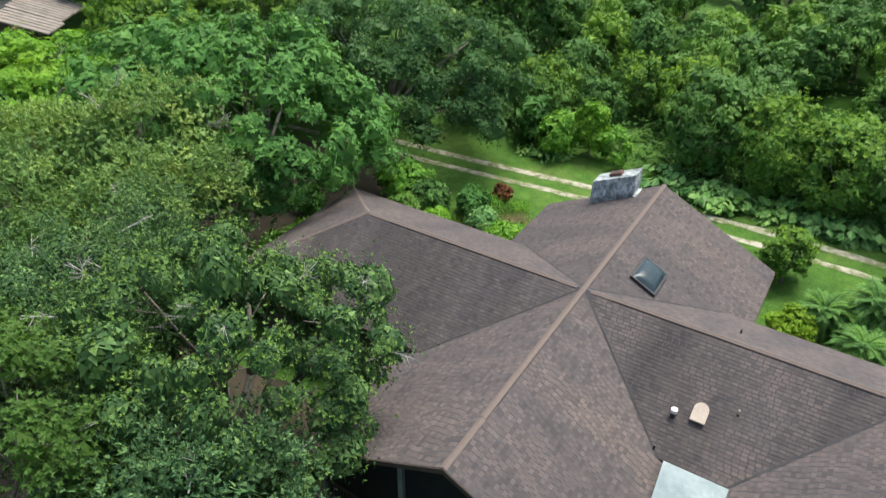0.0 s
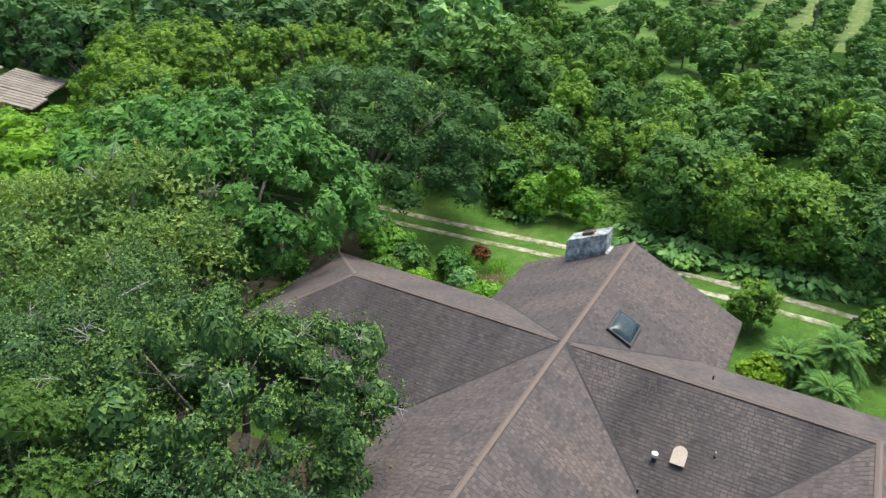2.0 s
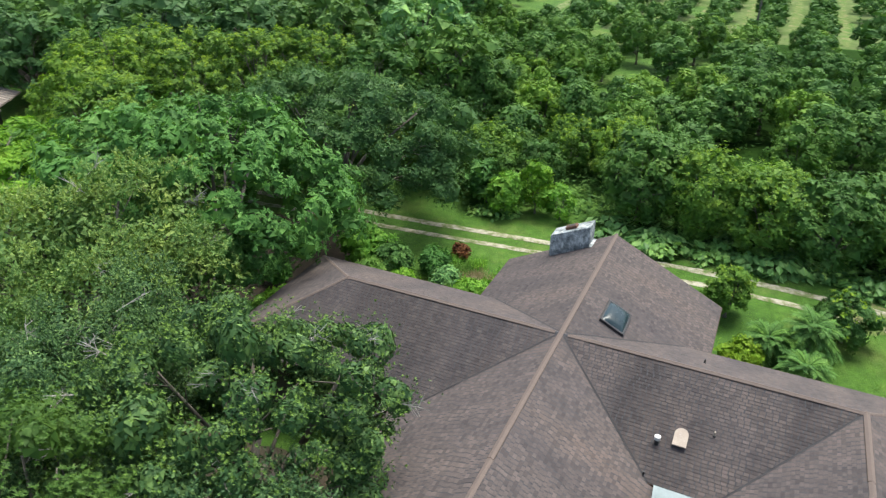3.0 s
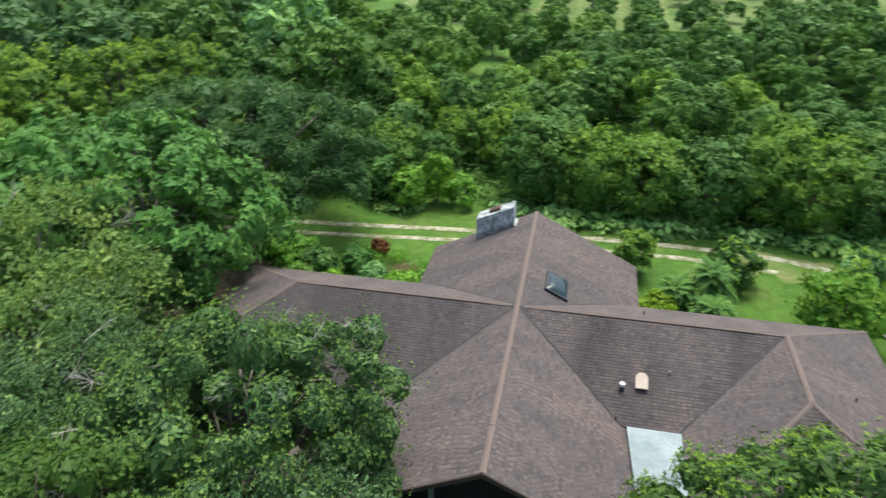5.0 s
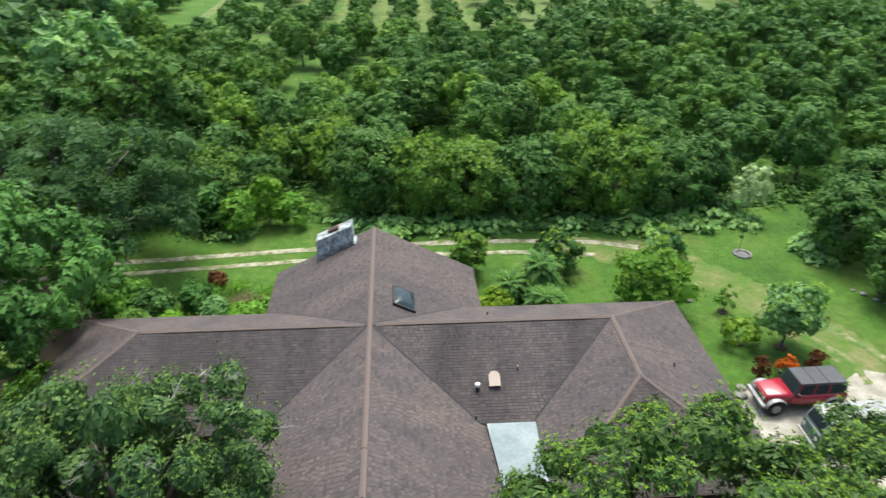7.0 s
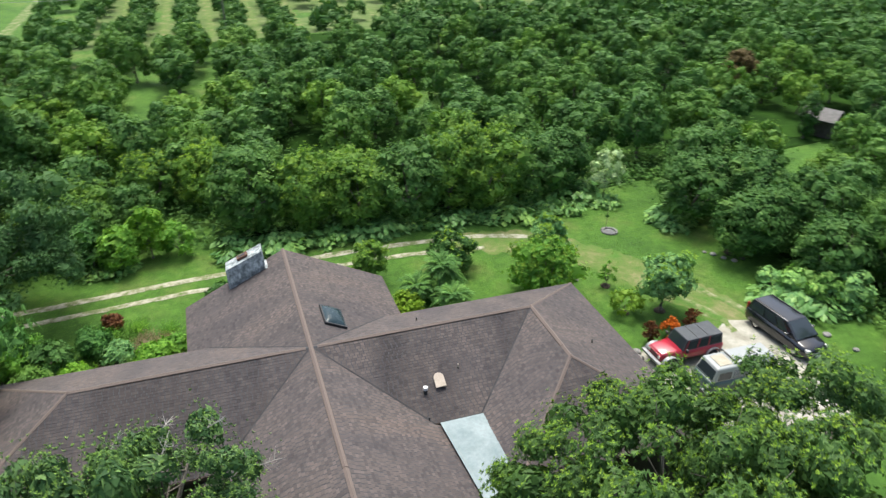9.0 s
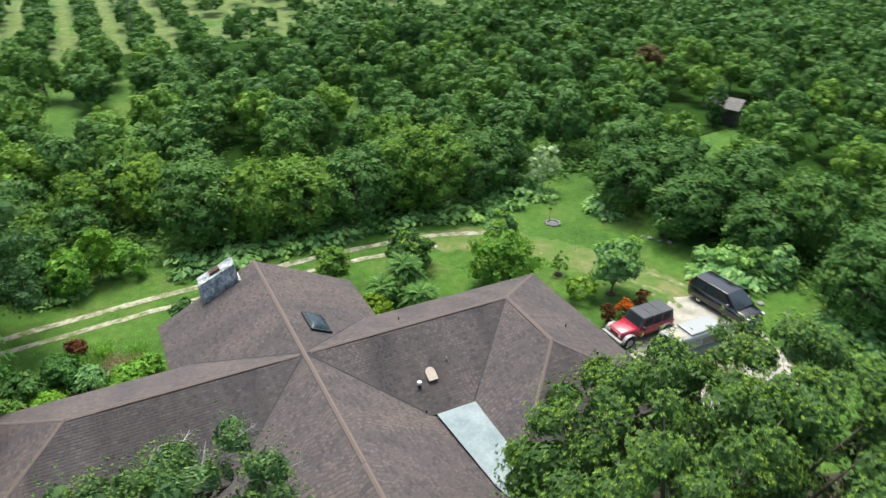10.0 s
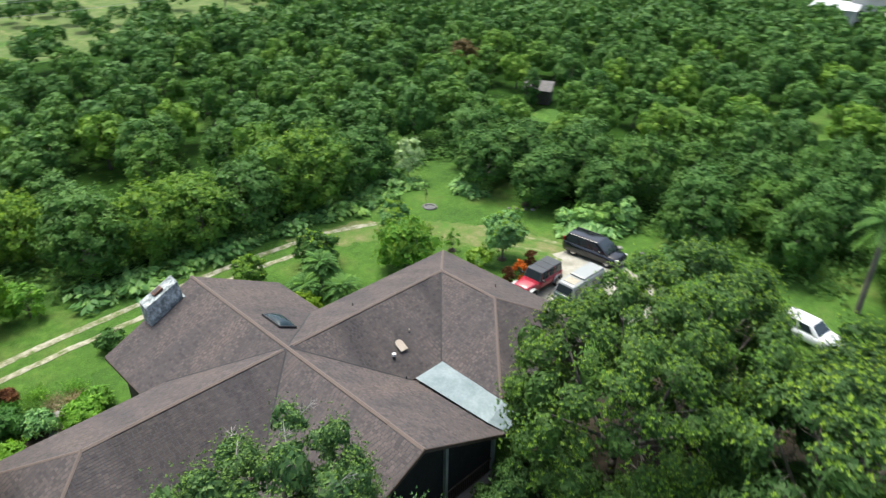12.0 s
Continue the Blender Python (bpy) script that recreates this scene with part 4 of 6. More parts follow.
bmesh.ops.recalc_face_normals(bm, faces=bm.faces[:])
part("throat", bm, BLACK, vent, "dark vent throat")
stack = thing("vent_pipe", "short grey roof pipe with a white cap", "vent pipe", pose(-2.28, 18.2, RIDGE - 0.55 * (RY - 18.2)))
part("pipe", rod(bmesh.new(), (0, 0, -0.1), (0, 0, 0.26), 0.09, 0.09, 14), BLACK, stack)
part("cap", rod(bmesh.new(), (0, 0, 0.2), (0, 0, 0.34), 0.115, 0.115, 16), matte("white pipe cap", (0.55, 0.54, 0.52), (0.7, 0.69, 0.66), 3.0, 0.5), stack, "white metal cap")
for x, y, z in ((-0.4, 19.0, 0), (-1.3, 22.9, 1), (6.6, 18.6, 2), (-2.45, 17.05, 3)):
    zz = RIDGE - (0.55 * (RY - y) if z == 0 else 0.5 * (y - RY) if z == 1 else 0.47 * (x - EX) if z == 2 else 0.5 * (x - RX))
    p = thing("vent_pipe", "thin dark plumbing pipe standing out of the roof", "vent pipe", pose(x, y, zz))
    part("pipe", rod(bmesh.new(), (0, 0, -0.1), (0, 0, 0.2), 0.035, 0.035, 10), BLACK if z else BEIGE, p)
    part("collar", rod(bmesh.new(), (0, 0, -0.06), (0, 0, 0.03), 0.08, 0.05, 10), VALLEY, p)

# canopy over the court between porch and garage
canopy_mat = matte("galvanised sheet", (0.12, 0.165, 0.178), (0.235, 0.285, 0.295), 0.7, 0.6, 0.1, fine=6.0, bump=0.1)
canopy = thing("court_canopy", "pale blue-white flat metal canopy over the courtyard", "canopy", pose(0, 0, 0))
bm = bmesh.new()
top = [bm.verts.new(p) for p in ((-2.02, 16.78, 3.60), (0.10, 16.82, 3.56), (0.14, 12.3, 3.50), (-1.62, 11.9, 3.34), (0.02, 11.2, 3.12), (-1.25, 11.05, 3.07))]
bm.faces.new((top[0], top[3], top[2], top[1]))
bm.faces.new((top[3], top[5], top[4], top[2]))
bmesh.ops.recalc_face_normals(bm, faces=bm.faces[:])
for f in bm.faces:
    if f.normal.z < 0:
        f.normal_flip()
bmesh.ops.solidify(bm, geom=bm.faces[:], thickness=0.03)
part("sheet", bm, canopy_mat, canopy)
# chimney: lichen-grey sheet-metal box that leans with the roof
lich, ln_, ll_, lb_ = surface("lichen-stained metal", 0.75, 0.1)
spots = ramp_of(ln_, ll_, noise_of(ln_, ll_, 3.2, 6.0, 0.65), [(0.34, (0.11, 0.125, 0.125)), (0.48, (0.27, 0.30, 0.30)), (0.6, (0.46, 0.49, 0.485))])
drip = ramp_of(ln_, ll_, noise_of(ln_, ll_, 2.0, 4.0, 0.6, stretch=(4, 4, 0.5)), [(0.4, (0.55, 0.57, 0.58)), (0.6, (1.0, 1.0, 1.0))])
ll_.new(blend(ln_, ll_, "MULTIPLY", 0.8, spots, drip), lb_.inputs["Base Color"])
chimney = thing("chimney", "lichen-stained grey metal chimney box near the back gable", "chimney", pose(0, 0, 0))
bm = bmesh.new()
low = [(-10.25, 30.2, 4.0), (-8.25, 30.2, 5.0), (-8.25, 31.0, 5.0), (-10.25, 31.0, 4.0)]
mid = [(-10.3, 30.15, 4.55), (-8.15, 30.15, 5.6), (-8.15, 31.05, 5.6), (-10.3, 31.05, 4.55)]
high = [(-10.35, 30.35, 5.45), (-8.25, 30.35, 6.4), (-8.2, 31.25, 6.45), (-10.3, 31.25, 5.5)]
rings = [[bm.verts.new(p) for p in ring] for ring in (low, mid, high)]
for a, b in zip(rings[:-1], rings[1:]):
    for i in range(4):
        bm.faces.new((a[i], a[(i + 1) % 4], b[(i + 1) % 4], b[i]))
bm.faces.new(rings[0][::-1])
bm.faces.new(rings[2])
bmesh.ops.recalc_face_normals(bm, faces=bm.faces[:])
bmesh.ops.bevel(bm, geom=bm.edges[:], offset=0.02, segments=1, affect="EDGES")
part("casing", bm, lich, chimney)
rust = matte("rusty metal", (0.09, 0.045, 0.03), (0.17, 0.09, 0.06), 6.0)
flue = part("flue", boxed(-0.32, 0.32, -0.2, 0.2, 0.0, 0.16, 0.02), rust, chimney, "rusty square flue")
flue.matrix_basis = Matrix.Translation((-9.3, 30.8, 5.93)) @ pose(0, 0, 0, 0, -24.5, 0)
hole = part("flue_opening", boxed(-0.2, 0.2, -0.1, 0.1, 0.155, 0.175), BLACK, chimney)
hole.matrix_basis = flue.matrix_basis.copy()
bm = bmesh.new()
rod(bm, (-8.16, 30.2, 5.02), (-7.85, 30.25, 5.1), 0.03)
bmesh.ops.recalc_face_normals(bm, faces=bm.faces[:])
box(bm, -8.2, -7.9, 30.1, 31.1, 4.75, 5.4)
part("saddle", bm, lich, chimney, "metal saddle flashing")


# ---- big trees round the house ----
tree("live_oak", "grey-green live oak with pale dead twigs in front of the house", (-15.2, 10.2), 10.4, 5.4, OAK, 27, ry=5.4, rz=4.4, low=-0.7, clump_r=0.62, twigs=30, trunk_r=0.32, limbs=18, puff=dict(sink=0.64, puffs=185, puff_r=0.78, tufts=50, per=7, heart=3, length=0.1, width=0.04, splay=0.9, droop=-0.2, uneven=0.2, sprigs=0.22, flat=1.2), young=(3600, 5, 0.1, 0.042, OAK_TIP))
tree("live_oak", "yellowing live oak beside the house", (-28.4, 16.6), 10.8, 6.2, OAK_YELLOW, 12, lobes=52, lobe_r=1.8, clumps=13, clump_r=0.85, tufts=16, per_tuft=6, length=0.18, width=0.1, rz=4.2, twigs=16, trunk_r=0.34, spiky=0.7, shoot=0.4, holes=0.3)
tree("live_oak", "smaller grey-green oak at the edge of the front clearing", (-12.4, 6.0), 8.2, 3.8, OAK, 24, lobes=34, lobe_r=1.4, clumps=12, clump_r=0.65, tufts=16, per_tuft=6, length=0.15, width=0.08, rz=3.2, twigs=4, trunk_r=0.22, spiky=0.7, shoot=0.4, core=2.0, low=-0.6, holes=0.2)
tree("shade_tree", "bright green shade tree with soft tufted leaves", (-17.2, 3.4), 10.8, 4.8, SOFT, 13, rz=4.0, trunk_r=0.28, low=-0.6, puff=dict(sink=0.5, puffs=95, puff_r=0.95, tufts=80, per=8, heart=2, length=0.13, width=0.055, splay=0.6, uneven=0.15, sprigs=0.2))
tree("broadleaf_tree", "tall broad-leaved tree with glossy mid-green leaves", (-29.2, 24.2), 11.8, 8.0, BROAD, 14, rz=5.4, low=-0.6, trunk_r=0.32, puff=dict(uneven=0.16, sink=0.64, puffs=200, puff_r=1.04, tufts=20, per=7, length=0.270, width=0.130, splay=0.3, droop=0.25, slim=False, heart=2))
tree("feathery_tree", "dark fine-leaved spreading tree", (-28.4, 37.6), 10.4, 9.3, FEATHER, 15, rz=4.8, ry=6.6, low=-0.5, trunk_r=0.3, puff=dict(uneven=0.15, sink=0.64, puffs=210, puff_r=1.1, tufts=54, per=7, length=0.200, width=0.070, heart=2, splay=1.0, sprigs=0.2, flat=0.75))
tree("layered_tree", "bright green tree with flat layered leaf pads", (-46.6, 22.2), 8.8, 6.8, PADS, 16, rz=3.6, low=-0.5, trunk_r=0.28, puff=dict(puffs=130, puff_r=0.9, tufts=26, per=7, heart=2, length=0.260, width=0.130, flat=0.45, uneven=0.35))
tree("shade_tree", "wide bright green tree in front of the garage", (2.4, 6.9), 11.3, 5.9, LYCHEE, 17, rz=5.2, low=-0.95, trunk_r=0.24, puff=dict(sprigs=0.04, sink=0.6, puffs=150, puff_r=0.96, tufts=60, per=6, heart=3, uneven=0.12, length=0.15, width=0.075, splay=0.4, droop=0.45), young=(3600, 5, 0.13, 0.055, YOUNG))
tree("shade_tree", "wide green tree beside the parking area", (8.5, 6.0), 10.8, 5.4, LYCHEE, 18, rz=4.8, low=-0.85, trunk_r=0.22, puff=dict(sprigs=0.04, sink=0.6, puffs=150, puff_r=0.96, tufts=60, per=6, heart=3, uneven=0.12, length=0.15, width=0.075, splay=0.4, droop=0.45), young=(3200, 5, 0.13, 0.055, YOUNG))
tree("shade_tree", "rounded green shade tree", (4.6, -2.4), 10.4, 5.6, LYCHEE, 19, rz=4.2, low=-0.6, trunk_r=0.3, puff=dict(sink=0.5, puffs=110, puff_r=1.0, tufts=80, per=7, heart=2, length=0.160, width=0.070, splay=0.4, droop=0.4), young=(900, 7, 0.17, 0.075, YOUNG))
tree("shade_tree", "low spreading green tree near the white car", (15.4, -1.4), 6.4, 4.2, LYCHEE, 20, rz=3.4, low=-0.7, trunk_r=0.26, puff=dict(sprigs=0.05, sink=0.5, puffs=120, puff_r=0.85, tufts=58, per=6, heart=2, length=0.16, width=0.075, splay=0.4, droop=0.45), young=(1100, 5, 0.14, 0.06, YOUNG))
tree("live_oak", "broad grey-green oak beside the yellowing one", (-21.6, 9.4), 10.0, 5.6, OAK, 22, lobes=48, lobe_r=1.45, clumps=13, clump_r=0.62, tufts=24, per_tuft=6, length=0.115, width=0.055, rz=4.4, low=-0.6, twigs=22, trunk_r=0.3, spiky=0.7, shoot=0.42, core=2.4, holes=0.28)
tree("citrus_tree", "small yellow-green tree under the shade trees", (3.0, -6.2), 8.0, 3.0, GROVE_LIGHT, 21, rz=3.0, trunk_r=0.18, puff=dict(puffs=40, puff_r=0.70, tufts=26, per=7, length=0.200, width=0.090))

tree("dead_tree", "brown dead-leaved tree among the green orchard trees", (53.0, 64.5), 6.0, 2.2, BROWN_LEAF, 23, rz=2.5, trunk_r=0.15, puff=dict(puffs=40, puff_r=0.70, tufts=12, per=5, heart=3, length=0.260, width=0.130))
# broad yellow-green mango trees and mixed woods beyond the broad-leaved trees
WOOD = [((-47.5, 33.5), 9.0, 4.4), ((-52.0, 38.0), 9.6, 5.6), ((-51.0, 45.5), 9.8, 5.6), ((-47.0, 51.5), 9.4, 5.4), ((-42.5, 55.5), 9.0, 5.0), ((-57.5, 45.0), 9.8, 5.4)]
for k, (at, top, r) in enumerate(WOOD):
    tree("mango_tree", "broad mango tree with yellow-green new leaves", at, top, r, MANGO, 50 + k, rz=4.4, low=-0.75, trunk_r=0.26, group="mango trees", puff=dict(sink=0.66, puffs=140, puff_r=0.72, tufts=19, per=7, length=0.270, width=0.100, droop=0.35, uneven=0.3), young=(420, 7, 0.28, 0.11, YOUNG))
for k, (at, top, r, m, label) in enumerate((
        ((-36.5, 67.0), 12.0, 6.0, PALE, "tall pale grey-green tree"), ((-30.0, 60.5), 10.0, 5.0, GROVE, "tall mid-green tree"), ((-35.5, 55.0), 8.6, 4.0, GROVE, "dense green tree"), ((-30.5, 48.5), 6.6, 3.6, OAK_YELLOW, "low tree with rusty new leaves"),
        ((-62.0, 55.0), 11.5, 6.0, FEATHER, "tall dark tree"), ((-56.0, 62.0), 11.0, 6.0, FEATHER, "tall green tree"), ((-48.0, 66.0), 11.0, 5.6, FEATHER, "tall green tree"), ((-72.0, 51.0), 12.0, 6.4, FEATHER, "tall dark tree"),
        ((-84.0, 56.0), 12.5, 6.6, FEATHER, "tall dark tree"), ((-47.0, 101.0), 12.5, 6.5, PALE, "tall pale grey-green tree"), ((-54.0, 110.0), 13.0, 6.5, PALE, "tall pale grey-green tree"), ((-46.5, 118.0), 11.0, 5.5, FEATHER, "tall green tree"), ((-94.0, 46.0), 12.5, 6.6, FEATHER, "tall dark tree"), ((-80.0, 68.0), 13.0, 7.0, FEATHER, "tall dark tree"), ((-66.0, 70.0), 12.5, 6.5, FEATHER, "tall green tree"),
        ((-52.0, 78.0), 12.0, 6.2, FEATHER, "tall dark tree"), ((-50.0, 92.0), 11.0, 6.0, FEATHER, "tall dark tree"), ((-64.0, 88.0), 12.0, 6.6, FEATHER, "tall dark tree"),
        ((-64.0, 47.5), 9.0, 4.6, GROVE, "dense green tree"), ((-70.0, 44.5), 10.0, 5.0, FEATHER, "tall dark tree"), ((-78.0, 44.0), 11.0, 5.0, FEATHER, "tall dark tree"), ((-36.0, 10.0), 7.0, 4.2, OAK, "grey-green tree"), ((-47.0, 12.0), 8.0, 5.0, BROAD, "green tree"), ((-40.0, 28.5), 6.2, 3.4, FEATHER, "dark green tree"), ((-34.5, 38.5), 7.0, 3.8, FEATHER, "dark green tree"), ((-42.0, 37.0), 7.2, 4.0, GROVE, "green tree"), ((-36.0, 46.0), 7.4, 4.0, GROVE, "green tree"))):
    tree("woodland_tree", label + " in the woods beside the grove", at, top, r, m, 70 + k, rz=top * 0.46, low=-0.75, trunk_r=0.26, group="woodland trees", puff=dict(puffs=100, puff_r=r * 0.19, tufts=11, per=5, length=0.36, width=0.17, uneven=0.3, heart=1))

# ---- orchard ----
def orchard_tree(k, fine, skirt=False):
    light = k in (5, 6, 7)
    leaf = dict(puffs=108, puff_r=0.66, tufts=22, per=5, length=0.165, width=0.085, heart=1, sink=0.62) if skirt else dict(puffs=64, puff_r=0.74, tufts=16, per=4, length=0.2, width=0.12, heart=1, sink=0.66) if fine else dict(puffs=34, puff_r=0.87, tufts=5, per=4, length=0.26, width=0.15, sink=0.74)
    return tree("orchard_tree", "dense orchard tree with yellow-green new leaves" if light else "dense rounded dark green orchard tree", (-60 - 8 * k, 200 if not skirt else 215), 5.9, 2.6, GROVE_LIGHT if light else GROVE, (60 if skirt else 30) + k,
                rz=2.9 if skirt else 2.75, low=-0.95 if skirt else -0.75, puff=dict(uneven=0.16, droop=0.3, **leaf), trunk_r=0.15, group="orchard trees", limbs=4, young=(260, 6, 0.22, 0.1, YOUNG) if light and skirt else None)


GROVE_KINDS = [orchard_tree(k, True) for k in range(8)]
GROVE_EDGE = [orchard_tree(k, True, True) for k in (0, 5, 1, 6, 2)]
GROVE_FAR = [orchard_tree(k, False) for k in range(8)]


def open_ground(x, y):
    """Where no orchard tree stands: yard, drive, path, clearing, roads, the shed."""
    if y < 44.3 and x < 27.5:
        return True
    if 22.0 < x < 27.5 and y < 47:
        return True
    if 65 < y < 86 and abs(x + 15.6 - 0.1 * (y - 66)) < 1.6 + 0.22 * (y - 66):
        return True
    if abs(x + 12.5) < 1.6 and y < 50:
        return True
    if math.hypot(x - 48.4, y - 49.8) < 3.2 or math.hypot(x - 52.5, y - 50.4) < 3.2 or math.hypot(x - 47.0, y - 45.5) < 3.6:
        return True
    if x < 33.5 and y < 21:
        return True
    if x < -29 - 0.12 * (y - 44) and y < 82:
        return True
    if (-40 < x < -28 and 101 < y < 106) or (abs(x + 40.5) < 2.2 and y > 106):
        return True
    if y < 47 and x < -12:
        return True
    return False


spots = []
rng = random.Random(5)
for k in range(-9, 24):
    for j in range(-5, 36):
        y = 5.0 * j + rng.uniform(-1.3, 1.3) + 2.4 * (k % 2)
        loose = 1.9 if y < 108 else 0.7
        x = 7.4 * k + 3.6 + 0.02 * (y - 130) + rng.uniform(-loose, loose)
        near = y < 108 + 0.12 * x or x > 64
        if open_ground(x, y) or x > 134 or y > 165 or x + 1.9 * y < 3:
            continue
        if ((x - 38) / 27) ** 2 + ((y - 131) / 17) ** 2 < 1 and rng.random() < 0.5:
            continue
        if not near and rng.random() < (0.5 if 8 < x < 62 else 0.15):
            continue
        spots.append((x, y, near))
# the uneven front rank along the drive and on the east edge of the yard
FRONT = [(-8.2, 45.8, 1.22), (-3.6, 44.8, 1.12), (0.4, 44.4, 1.15), (4.6, 44.2, 1.16), (8.3, 45.0, 1.05), (11.2, 44.0, 1.18), (15.6, 44.6, 1.08), (19.0, 45.8, 1.05), (26.2, 36.8, 1.12), (29.2, 40.6, 1.05), (31.5, 36.0, 1.1), (28.6, 30.6, 0.98), (26.4, 30.2, 0.95), (31.6, 29.4, 1.1),
         (29.6, 25.2, 1.0), (28.4, 16.0, 1.12), (31.2, 8.8, 1.0), (33.5, 23.8, 1.1), (33.8, 18.0, 1.05), (34.4, 12.4, 1.0), (37.8, 15.0, 1.1), (37.0, 8.0, 1.0), (32.6, 1.0, 1.0), (35.5, -3.0, 1.1), (40, -2, 1.1), (36.0, 2.0, 0.95), (41.0, 3.0, 1.05), (-19.0, 45.0, 0.7), (-16.4, 47.2, 0.75), (-20.5, 46.5, 1.0), (-25, 46.0, 1.05), (-26, 60, 1.1), (-15.5, 53, 1.1), (-10.8, 51.5, 1.15), (-17, 58.5, 1.15), (-11.5, 57.5, 1.0), (-20.5, 53, 1.1), (-9.8, 62.5, 1.1), (-19.5, 85, 1.1), (-21, 76, 1.1), (-20.5, 70, 1.1), (-17, 80, 1.1), (-4, 76.5, 1.1), (-3, 83, 1.1), (-1.5, 70, 1.1), (-5, 91, 1.1), (6.4, 63.6, 1.0), (-7.5, 70.5, 1.1), (-5, 65, 1.1), (-27, 66.5, 1.0), (-25.5, 73, 1.1), (-31.5, 72, 1.1), (-32, 79, 1.0), (-27, 79, 1.1)]
spots = [s for s in spots if min(math.hypot(s[0] - a, s[1] - b) for a, b, _ in FRONT) > 2.6]
FRONT = [(x, y, s * (0.84 if 48 < y < 67 and -22 < x < -9 else 1.0)) for x, y, s in FRONT if not (67 < y < 86 and abs(x + 15.5) < 4.5)]
spots.sort(key=lambda p: math.hypot(p[0] + 8, p[1] + 6))
placed = [(x, y, s, 6 if i == 5 else None) for i, (x, y, s) in enumerate(FRONT)] + [(x, y, rng.uniform(0.8, 1.04), None) for x, y, near in spots[:270]]
used = set()
for i, (x, y, s, kind) in enumerate(placed):
    kind = kind if kind else (i % 5 if rng.random() < 0.86 else 5 + i % 3)
    source = GROVE_EDGE[(0, 2, 4)[i % 3] if x > 26 else (0, 1, 3, 4, 1, 3, 2)[i % 7] if i != 5 else 1] if i < 34 else (GROVE_KINDS if i < 90 else GROVE_FAR)[kind]
    m = pose(x, y, 0, 0, 0, rng.uniform(0, 360)) @ Matrix.Diagonal((s, s * rng.uniform(0.92, 1.08), s * rng.uniform(0.86, 1.12), 1))
    (source if source not in used else copy_thing(source, pose(x, y, 0))).matrix_basis = m
    used.add(source)


def far_trees(places, seed, material, label):
    rng = np.random.default_rng(seed)
    kinds = [puff_crown(seed + k, 2.8, 2.8, 2.6, 24, 0.95, 3, 3, 0.45, 0.28, low=-0.5, uneven=0.2, heart=1)[0] for k in range(5)]
    pieces = []
    for i, (x, y, s) in enumerate(places):
        v, f = kinds[i % 5]
        a = rng.uniform(0, 6.28)
        c, n = math.cos(a), math.sin(a)
        w = v * np.array([s, s, s * rng.uniform(0.85, 1.15)])
        pieces.append((np.stack([w[:, 0] * c - w[:, 1] * n + x, w[:, 0] * n + w[:, 1] * c + y, w[:, 2] + 3.0 * s], 1), f))
    v, f = joined(*pieces)
    return tagged(raw("far_trees", v, f, material), label, "trees", kind="stuff")


far_trees([(x, y, rng.uniform(0.95, 1.2) if near else rng.uniform(0.62, 0.86)) for x, y, near in spots[270:]], 90, GROVE, "distant orchard trees in dense dark green rows")
far_trees([(rng.uniform(-125, -55), rng.uniform(74, 150), rng.uniform(1.3, 2.2)) for _ in range(110)] + [(rng.uniform(-130, -90), rng.uniform(10, 80), rng.uniform(1.4, 2.2)) for _ in range(50)], 95, FEATHER, "dark distant woods")
ribbon("far_road", [(-41.0, 103), (-40.4, 114), (-39.6, 130), (-39, 170)], 1.9, FAINT_RUT, "pale unpaved road between the groves", "road", 12, 0.05, 0.15)
ribbon("far_road", [(-42, 103), (-30, 103), (-20, 104)], 1.6, WORN, "brown dirt track between the groves", "road", 13, 0.05, 0.2)
patch("young_orchard_grass", [(-28, 113), (-12, 113), (10, 116), (45, 119), (78, 121), (95, 132), (92, 168), (40, 172), (-28, 172)], PALE_GRASS, "pale mown grass under the young orchard trees", "grass", 59, 0.03)
for k in range(10):
    x = 7.4 * k - 22.3
    ribbon("far_alley", [(x, 117), (x + 0.2, 140), (x + 0.5, 170)], 1.5, WORN, "pale bare strip between young trees", "dirt strip", 40 + k, 0.05, 0.5)
patch("bare_patch", [(30, 121), (42, 120), (52, 123), (44, 126), (33, 125)], WORN, "bare pale earth in the young orchard", "dirt", 60, 0.05)
gw = np.random.default_rng(31)
wx, wy = gw.uniform(-28, 34, 9000), 43.6 + gw.gamma(1.6, 5.0, 9000)
wx[6000:], wy[6000:] = 28.5 + gw.gamma(1.6, 4.0, 3000), gw.uniform(4, 46, 3000)
v, f = leaves(gw, np.stack([wx, wy, gw.uniform(0.0, 0.9, 9000)], 1), gw.normal(size=(9000, 3)) * np.array([1, 1, 0.3]) + np.array([0, 0, 0.3]), 0.5, 0.3)
tagged(raw("undergrowth", v, f, GROVE), "low leafy undergrowth beneath the orchard edge", "undergrowth", kind="stuff")


# ---- yard plants ----
def shrub(name, label, at, top, r, material, seed, category="shrub", puffs=22, tufts=14, per=6, length=0.2, width=0.09, group="", low=-0.8, rz=None, droop=0.2, trunk_r=0.06, size=0.34, young=None, splay=0.4, uneven=0.3):
    return tree(name, label, at, top, r, material, seed, rz=rz or top * 0.5, low=low, trunk_r=trunk_r, group=group, category=category, limbs=6, young=young,
                puff=dict(puffs=puffs, puff_r=r * size, tufts=tufts, per=per, length=length, width=width, droop=droop, heart=1, slim=False, splay=splay, uneven=uneven))


